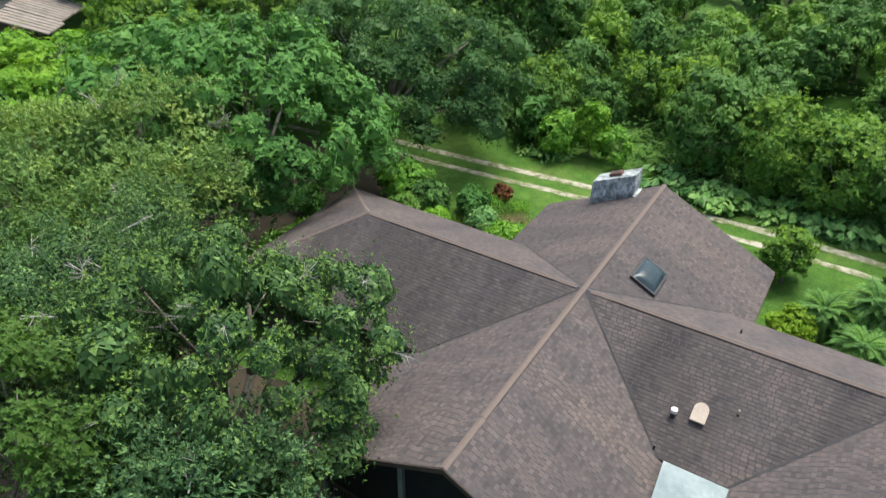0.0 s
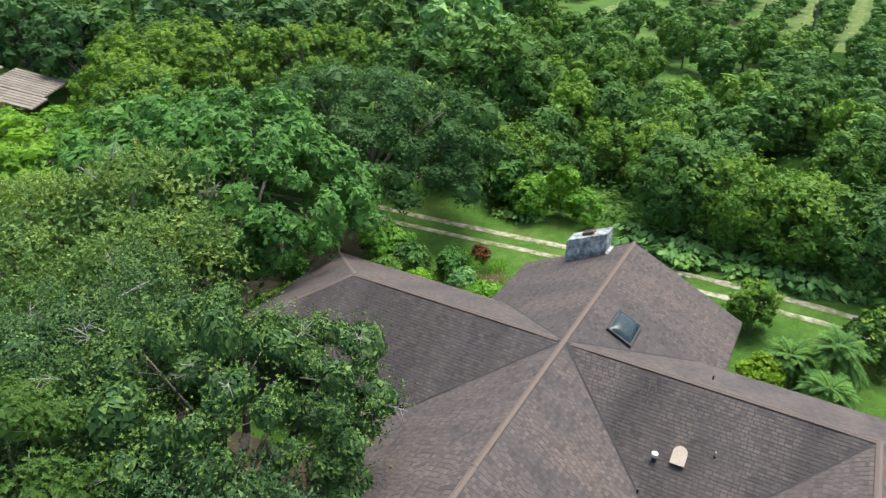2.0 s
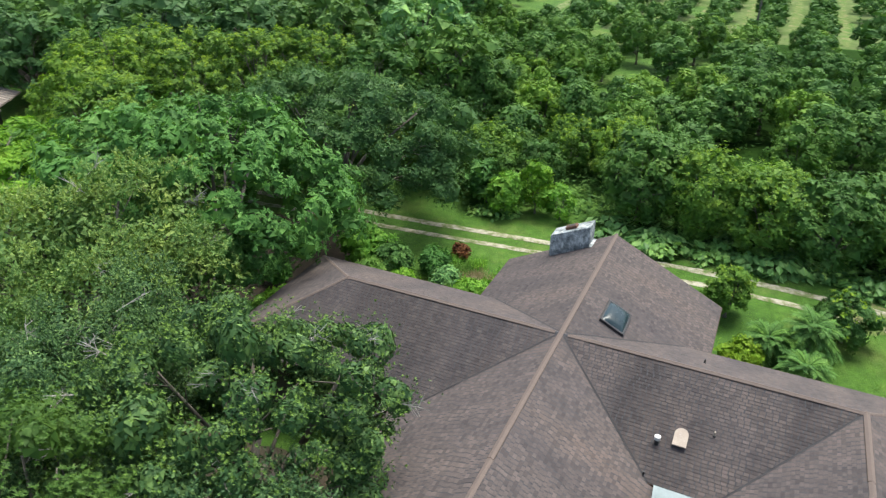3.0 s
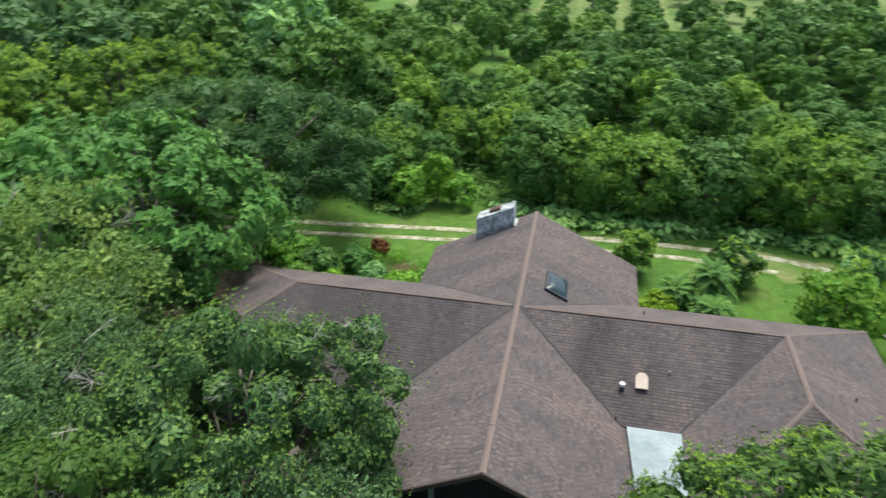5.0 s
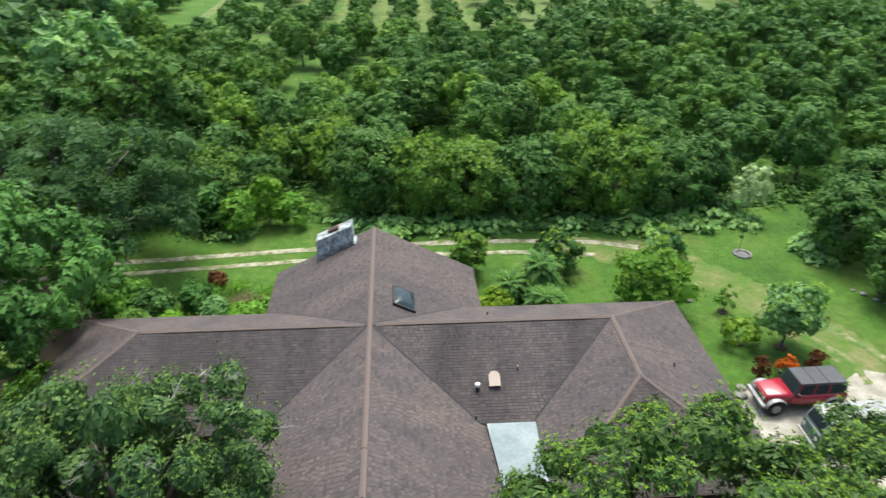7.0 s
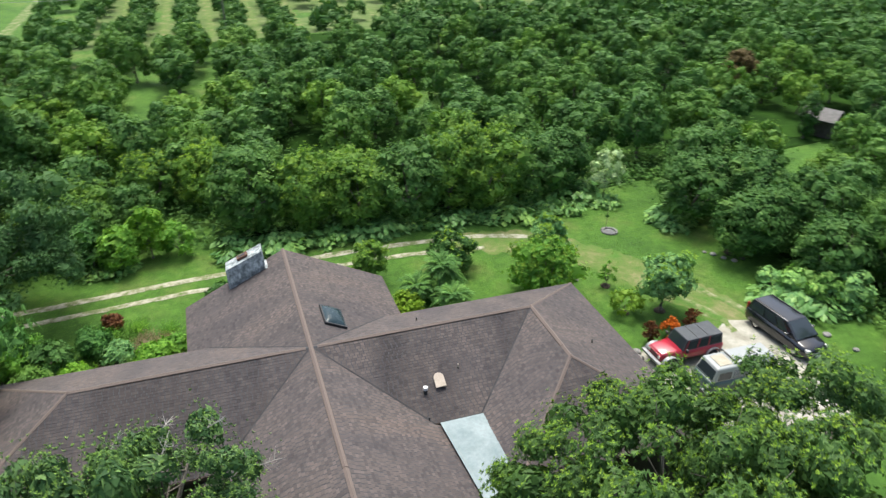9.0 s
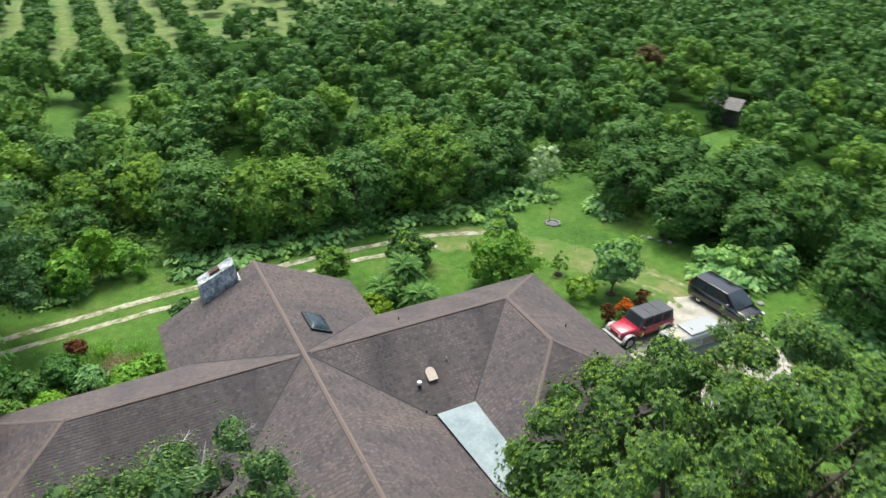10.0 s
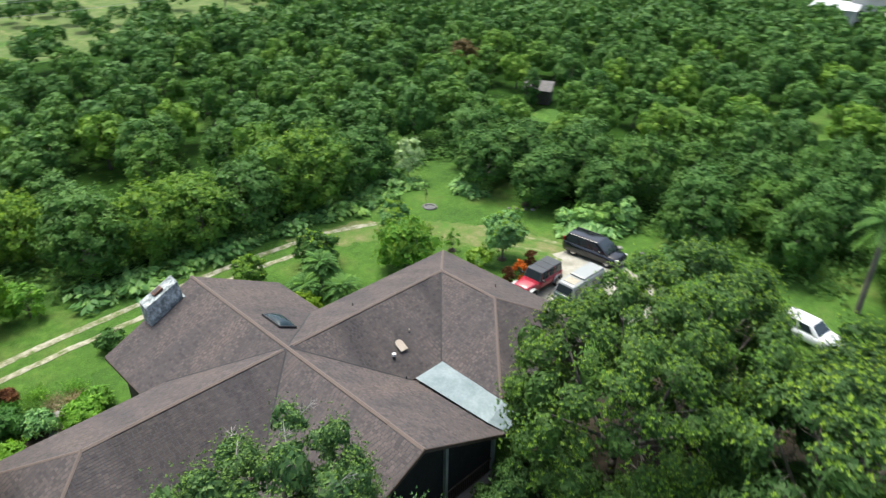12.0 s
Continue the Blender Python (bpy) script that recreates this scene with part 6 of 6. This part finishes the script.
part("chassis", boxed(-2.05, 2.1, -0.62, 0.62, 0.36, 0.62, 0.03), BLACK, jeep)
part("front_bumper", boxed(-2.3, -2.08, -0.88, 0.88, 0.5, 0.68, 0.05), SILVER, jeep, "grey front bumper")
part("rear_bumper", boxed(2.16, 2.3, -0.82, 0.82, 0.48, 0.64, 0.04), SILVER, jeep, "grey rear bumper")
grille = part("grille", boxed(-2.06, -2.0, -0.6, 0.6, 0.64, 1.0, 0.02), RED, jeep, "red slotted grille")
for k in range(7):
    y = -0.3 + 0.1 * k
    part("slot", boxed(-2.068, -2.055, y - 0.025, y + 0.025, 0.7, 0.95), BLACK, grille)
for s in (-1, 1):
    bm = rod(bmesh.new(), (-2.09, s * 0.47, 0.84), (-2.03, s * 0.47, 0.84), 0.1, 0.1, 16)
    part("headlight", bm, lamp_clear, jeep, "round clear headlight")
    for x0, x1 in ((-2.05, -0.95), (0.98, 2.0)):
        flare = bmesh.new()
        mid, rr = (x0 + x1) / 2, (x1 - x0) / 2
        for k in range(9):
            a0, a1 = math.pi * k / 9, math.pi * (k + 1) / 9
            q = [(mid - rr * math.cos(a), 0.5 + 0.46 * math.sin(a)) for a in (a0, a1)]
            pts = []
            for y in (s * 0.7, s * 0.94):
                pts += [(q[0][0], y, q[0][1]), (q[1][0], y, q[1][1])]
            low = [flare.verts.new((x, y, z - 0.05)) for x, y, z in pts]
            top = [flare.verts.new(p) for p in pts]
            for f in ((top[0], top[1], top[3], top[2]), (low[0], low[2], low[3], low[1]), (top[2], top[3], low[3], low[2]), (top[0], low[0], low[1], top[1])):
                flare.faces.new(f)
        bmesh.ops.remove_doubles(flare, verts=flare.verts[:], dist=0.001)
        bmesh.ops.recalc_face_normals(flare, faces=flare.faces[:])
        part("wheel_flare", flare, SILVER, jeep, "silver-grey wheel flare")
    part("tail_light", boxed(2.15, 2.2, s * 0.7 - 0.07, s * 0.7 + 0.07, 0.82, 1.06, 0.01), lamp_red, jeep, "red tail light")
    part("mirror", boxed(-0.62, -0.5, s * 0.98 - 0.12, s * 0.98 + 0.1, 1.2, 1.38, 0.03), BLACK, jeep)
g = greenhouse(-0.68, 2.12, 0.76, 1.12, -0.38, 2.06, 0.68, 1.78)
part("hardtop", cabin_mesh(g, 0.04), SOFTTOP, jeep, "black vinyl top")
window(jeep, g, "f", 0.06, 0.94, 0.1, 0.9, "windscreen")
window(jeep, g, "b", 0.12, 0.88, 0.1, 0.9, "rear_window")
for side in "lr":
    for u0, u1 in ((0.07, 0.34), (0.38, 0.62), (0.66, 0.95)):
        window(jeep, g, side, u0, u1, 0.1, 0.8)
    for u in (0.055, 0.36, 0.64):
        window(jeep, g, side, u - 0.014, u + 0.014, 0.0, 0.92, "door_pillar", "red door pillar", RED)
for x in (0.35, 1.1):
    part("roof_seam", boxed(x - 0.02, x + 0.02, -0.66, 0.66, 1.775, 1.80, 0.004), BLACK, jeep)
spare = part("spare_wheel", rod(bmesh.new(), (2.2, 0.05, 1.02), (2.42, 0.05, 1.02), 0.4, 0.4, 24), TYRE, jeep, "black spare wheel")
wheels(jeep, (-1.5, 1.47), 0.8, 0.4, 0.25, SILVER)

# forward is -x; the van stands nose to the south
van = thing("minivan", "shiny black minivan parked on the limestone", "car", pose(22.05, 21.0, 0.0, 0, 0, 94))
part("body", loft([(-2.52, 0.62, 0.38, 0.72, 0.5), (-2.42, 0.82, 0.3, 0.84, 0.72), (-2.0, 0.95, 0.26, 0.92, 0.86), (-1.4, 0.98, 0.24, 1.02, 0.9), (-0.6, 0.99, 0.24, 1.10, 0.92), (1.8, 0.99, 0.24, 1.14, 0.92), (2.4, 0.96, 0.28, 1.14, 0.9), (2.55, 0.88, 0.36, 1.08, 0.84)]), NAVY, van, "glossy black body", True)
g = greenhouse(-1.62, 2.5, 0.92, 1.02, -0.5, 2.22, 0.74, 1.76)
part("cabin", cabin_mesh(g, 0.07), NAVY, van, "glossy black cabin", True)
window(van, g, "f", 0.05, 0.95, 0.08, 0.94, "windscreen", "pale reflecting windscreen")
window(van, g, "b", 0.1, 0.9, 0.15, 0.85, "rear_window")
for side in "lr":
    for u0, u1 in ((0.14, 0.34), (0.37, 0.63), (0.66, 0.93)):
        window(van, g, side, u0, u1, 0.14, 0.84)
    s = 1 if side == "l" else -1
    part("mirror", boxed(-1.0, -0.82, s * 1.06 - 0.1, s * 1.06 + 0.1, 1.12, 1.28, 0.03), NAVY, van)
    part("headlight", boxed(-2.44, -2.2, s * 0.72 - 0.16, s * 0.72 + 0.12, 0.68, 0.84, 0.03), lamp_clear, van, "clear headlight")
    part("tail_light", boxed(2.42, 2.53, s * 0.82 - 0.08, s * 0.82 + 0.07, 0.9, 1.4, 0.02), lamp_red, van, "red tail light")
    part("roof_rail", boxed(-0.2, 2.1, s * 0.66 - 0.02, s * 0.66 + 0.02, 1.74, 1.80, 0.01), BLACK, van)
part("grille", boxed(-2.56, -2.44, -0.5, 0.5, 0.46, 0.64, 0.02), CHROME, van, "chrome grille bar")
part("number_plate", boxed(-2.575, -2.555, -0.2, 0.2, 0.34, 0.44), CAR_WHITE, van, "plain pale plate")
wheels(van, (-1.55, 1.5), 0.84, 0.34, 0.23, CHROME)

bus = thing("camper_van", "old two-tone camper van, white over dark green", "van", pose(16.0, 18.3, 0.0, 0, 0, -1))
part("body", loft([(-2.2, 0.72, 0.42, 1.1, 0.7), (-2.1, 0.82, 0.36, 1.16, 0.8), (-1.7, 0.86, 0.34, 1.18, 0.85), (1.9, 0.86, 0.34, 1.18, 0.85), (2.15, 0.82, 0.36, 1.16, 0.8), (2.25, 0.74, 0.44, 1.1, 0.72)]), VAN_GREEN, bus, "dark green lower body", True)
g = greenhouse(-2.12, 2.16, 0.83, 1.14, -1.82, 1.98, 0.7, 1.96)
part("upper_body", cabin_mesh(g, 0.12), VAN_WHITE, bus, "weathered white upper body", True)
window(bus, g, "f", 0.08, 0.92, 0.16, 0.8, "windscreen")
window(bus, g, "b", 0.2, 0.8, 0.2, 0.75, "rear_window")
for side in "lr":
    for u0, u1 in ((0.06, 0.26), (0.56, 0.92)):
        window(bus, g, side, u0, u1, 0.14, 0.66)
    window(bus, g, side, 0.3, 0.53, 0.14, 0.66, "louvre_window", "louvred grey window", glass_mat)
    for k in range(4):
        v = 0.2 + 0.12 * k
        window(bus, g, side, 0.3, 0.53, v, v + 0.05, "louvre", "pale louvre slat", VAN_WHITE).scale = (1, 1.012, 1)
part("pop_top", boxed(-0.55, 1.9, -0.62, 0.62, 1.95, 2.1, 0.05), VAN_WHITE, bus, "pale raised roof panel")
hatch = part("sun_hatch", boxed(-1.55, -0.75, -0.48, 0.48, 1.945, 1.99, 0.02), matte("tan canvas", (0.30, 0.27, 0.2), (0.42, 0.38, 0.3), 3.0), bus, "tan canvas roof hatch")
rack = part("roof_rack", rod(bmesh.new(), (-0.62, -0.6, 2.12), (-0.62, 0.6, 2.12), 0.02), BLACK, bus)
part("front_bumper", boxed(-2.36, -2.22, -0.82, 0.82, 0.42, 0.56, 0.04), VAN_WHITE, bus, "white front bumper")
part("rear_bumper", boxed(2.24, 2.36, -0.8, 0.8, 0.42, 0.56, 0.04), VAN_WHITE, bus, "white rear bumper")
for s in (-1, 1):
    part("headlight", rod(bmesh.new(), (-2.22, s * 0.56, 0.86), (-2.14, s * 0.56, 0.86), 0.11, 0.11, 16), lamp_clear, bus, "round headlight")
    part("tail_light", boxed(2.2, 2.26, s * 0.66 - 0.06, s * 0.66 + 0.06, 0.8, 1.05, 0.01), lamp_red, bus, "red tail light")
wheels(bus, (-1.3, 1.15), 0.72, 0.33, 0.19, CHROME)

white = thing("white_car", "white car half hidden under the trees", "car", pose(22.9, 4.5, 0.0, 0, 0, 82))
part("body", loft([(-2.3, 0.7, 0.36, 0.7, 0.6), (-2.2, 0.84, 0.3, 0.8, 0.76), (-1.2, 0.9, 0.26, 0.92, 0.84), (1.6, 0.9, 0.26, 0.98, 0.84), (2.25, 0.84, 0.32, 0.94, 0.78)]), CAR_WHITE, white, "white body", True)
g = greenhouse(-1.1, 2.1, 0.84, 0.9, -0.35, 1.6, 0.66, 1.5)
part("cabin", cabin_mesh(g, 0.07), CAR_WHITE, white, "white cabin", True)
window(white, g, "f", 0.06, 0.94, 0.08, 0.92, "windscreen")
window(white, g, "b", 0.08, 0.92, 0.1, 0.9, "rear_window")
for side in "lr":
    for u0, u1 in ((0.12, 0.46), (0.5, 0.86)):
        window(white, g, side, u0, u1)
wheels(white, (-1.4, 1.35), 0.78, 0.32, 0.21, SILVER)


# ---- neighbouring house, shed, far buildings, poles ----
TILE = matte("weathered tan roof sheet", (0.15, 0.13, 0.11), (0.26, 0.225, 0.19), 0.8, 0.8, fine=8.0)
WHITEWALL = matte("cream wall render", (0.50, 0.49, 0.44), (0.66, 0.64, 0.58), 1.0)
TIMBER = matte("brown railing timber", (0.10, 0.065, 0.04), (0.19, 0.13, 0.085), 3.0)


def pitched(name, x0, x1, y0, y1, z0, z1, material, parent, label, rib=0.6):
    """A single roof plane falling towards +x, with standing ribs."""
    bm = bmesh.new()
    top = [bm.verts.new(p) for p in ((x0, y0, z1), (x1, y0, z0), (x1, y1, z0), (x0, y1, z1))]
    low = [bm.verts.new(v.co - Vector((0, 0, 0.14))) for v in top]
    bm.faces.new(top)
    bm.faces.new(low[::-1])
    for i in range(4):
        bm.faces.new((top[i], low[i], low[(i + 1) % 4], top[(i + 1) % 4]))
    bmesh.ops.recalc_face_normals(bm, faces=bm.faces[:])
    roof = part(name, bm, material, parent, label)
    n = int((y1 - y0) / rib)
    for k in range(1, n):
        y = y0 + (y1 - y0) * k / n
        part("rib", rod(bmesh.new(), (x0, y, z1 + 0.03), (x1, y, z0 + 0.03), 0.05, 0.05, 5), material, roof)
    return roof


# local axes: +x looks towards the grove, the balcony on the south side
home = thing("neighbour_house", "two-storey cream house with tan ribbed roofs and a balcony", "house", pose(-69.1, 33.2, 0, 0, 0, 32))
part("wall", boxed(-9, -0.5, -3.0, 4.2, 0, 5.0), WHITEWALL, home, "cream rendered wall")
# dark tone here stands for shade below the lower roofs
part("lower_wall", boxed(-0.5, 3.2, -0.5, 5.5, 0, 3.3), STUCCO, home, "ground floor wall with shade in its dark colour")
pitched("main_roof", -6.0, 0.2, -3.7, 4.6, 5.0, 7.2, TILE, home, "tan ribbed roof")
pitched("roof_back", -6.0, -12, -5.4, 4.6, 4.6, 7.4, TILE, home, "tan ribbed roof")
pitched("lower_roof", 0.4, 5.2, 1.0, 6.4, 3.0, 4.4, TILE, home, "lower tan ribbed roof")
pitched("porch_roof", 0.6, 5.6, -2.4, 0.8, 2.9, 4.3, TILE, home, "tan ribbed porch roof")
part("balcony_floor", boxed(-1.0, 3.6, -7.4, -3.0, 2.7, 2.95, 0.02), WHITEWALL, home, "pale balcony floor")
part("balcony_awning", boxed(-3.0, 3.4, -9.6, -7.6, 2.5, 2.62, 0.02), TILE, home, "pale ribbed awning")
rail = part("balcony_railing", boxed(3.5, 3.6, -7.4, -3.0, 3.75, 3.85, 0.01), TIMBER, home, "brown timber railing")
for k in range(16):
    y = -7.4 + 4.4 * k / 15
    part("slat", boxed(3.52, 3.58, y - 0.09, y + 0.09, 2.95, 3.75), TIMBER, rail)
rail = part("balcony_railing", boxed(-1.0, 3.5, -7.45, -7.35, 3.75, 3.85, 0.01), TIMBER, home, "brown timber railing")
for k in range(16):
    x = -1.0 + 4.5 * k / 15
    part("slat", boxed(x - 0.09, x + 0.09, -7.43, -7.37, 2.95, 3.75), TIMBER, rail)
part("balcony_door", boxed(-2.6, -1.5, -3.06, -2.98, 2.95, 4.9, 0.02), BLACK, home, "dark glazed balcony door")
for x in (-0.8, 3.3):
    part("balcony_post", boxed(x - 0.1, x + 0.1, -7.3, -7.1, 0, 2.7), TIMBER, home)

shed = thing("garden_shed", "small shed with a grey pitched roof in the grove", "shed", pose(52.9, 50.6, 0, 0, 0, 115) @ Matrix.Scale(0.8, 4))
part("wall", boxed(-2.0, 2.0, -1.6, 1.6, 0, 2.5), matte("dark grey timber", (0.05, 0.042, 0.038), (0.09, 0.075, 0.066), 2.0), shed, "dull grey-brown timber wall")
for s in (-1, 1):
    bm = bmesh.new()
    q = [(-2.4, 0, 3.6), (2.4, 0, 3.6), (2.4, s * 2.1, 2.4), (-2.4, s * 2.1, 2.4)]
    t = [bm.verts.new(p) for p in q]
    lo = [bm.verts.new(Vector(p) - Vector((0, 0, 0.1))) for p in q]
    bm.faces.new(t)
    bm.faces.new(lo[::-1])
    for i in range(4):
        bm.faces.new((t[i], lo[i], lo[(i + 1) % 4], t[(i + 1) % 4]))
    bmesh.ops.recalc_face_normals(bm, faces=bm.faces[:])
    part("roof", bm, matte("grey shingle", (0.11, 0.105, 0.10), (0.18, 0.172, 0.165), 2.0), shed, "grey-brown roof")
part("door", boxed(-2.04, -1.98, -0.5, 0.5, 0.1, 2.0), BLACK, shed)
tree("cypress", "narrow upright dark green tree beside the shed", (50.2, 49.9), 5.6, 1.0, GROVE, 301, rz=2.75, low=-0.95, trunk_r=0.12, puff=dict(puffs=40, puff_r=0.45, tufts=10, per=5, length=0.26, width=0.11))
for k, (x, y, w, d, h, m, label) in enumerate(((143, 43.5, 12, 8, 3.4, CAR_WHITE, "white far building with a flat roof"), (152, 39, 9, 8, 5.0, TILE, "far house with a tan roof"), (141, 31, 8, 6, 2.8, WHITEWALL, "low cream far building"), (139, 56, 12, 6, 3.2, matte("dull brown roof", (0.13, 0.085, 0.075), (0.2, 0.14, 0.125), 1.0), "far building with a dull brown roof"))):
    b = thing("far_building", label, "building", pose(x, y, 0, 0, 0, 12))
    part("wall", boxed(-w / 2, w / 2, -d / 2, d / 2, 0, h), WHITEWALL, b)
    bm = bmesh.new()
    q = [(-w / 2 - 0.5, -d / 2 - 0.5), (w / 2 + 0.5, -d / 2 - 0.5), (w / 2 + 0.5, d / 2 + 0.5), (-w / 2 - 0.5, d / 2 + 0.5)]
    lo = [bm.verts.new((x, y, h)) for x, y in q]
    r0, r1 = bm.verts.new((-w / 2 + d * 0.4, 0, h + (0.5 if k in (0, 2) else 1.8))), bm.verts.new((w / 2 - d * 0.4, 0, h + (0.5 if k in (0, 2) else 1.8)))
    for f in ((lo[0], lo[1], r1, r0), (lo[2], lo[3], r0, r1), (lo[1], lo[2], r1), (lo[3], lo[0], r0), lo[::-1]):
        bm.faces.new(f)
    bmesh.ops.recalc_face_normals(bm, faces=bm.faces[:])
    part("roof", bm, m, b)
    for j in range(3):
        part("window", boxed(-w / 2 - 0.03, -w / 2 + 0.02, -d / 2 + 1.2 + 2 * j, -d / 2 + 2.2 + 2 * j, 1.0, 2.2), glass_mat, b, "dark window")

POLE_AT = [(-55, 116.0), (-5.3, 116.0), (45, 116.0), (95, 116.0)]
for x, y in POLE_AT:
    p = thing("utility_pole", "grey timber utility pole with a transformer can", "utility pole", pose(x, y, 0), "utility poles")
    part("shaft", rod(bmesh.new(), (0, 0, -0.3), (0, 0, 10.0), 0.16, 0.11, 10), BARK, p)
    part("cross_arm", boxed(-0.06, 0.06, -1.1, 1.1, 9.3, 9.45), TIMBER, p)
    part("transformer", rod(bmesh.new(), (-0.35, 0, 7.6), (-0.35, 0, 8.7), 0.28, 0.28, 14), SILVER, p, "pale grey transformer can")
for z, dy in ((9.5, -1.0), (9.5, 1.0), (7.4, 0.0)):
    for (x0, y0), (x1, y1) in zip(POLE_AT[:-1], POLE_AT[1:]):
        bm = bmesh.new()
        rings = []
        for k in range(25):
            t = k / 24
            q = Vector((x0 + (x1 - x0) * t, y0 + dy, z - 2.2 * t * (1 - t)))
            rings.append([bm.verts.new(q + Vector((0, a, b))) for a, b in ((0.022, 0), (0, 0.022), (-0.022, 0), (0, -0.022))])
        for one, two in zip(rings[:-1], rings[1:]):
            for c in range(4):
                bm.faces.new((one[c], one[(c + 1) % 4], two[(c + 1) % 4], two[c]))
        tagged(part("power_line", bm, SILVER), "thin sagging overhead power line", "power line", "power lines")
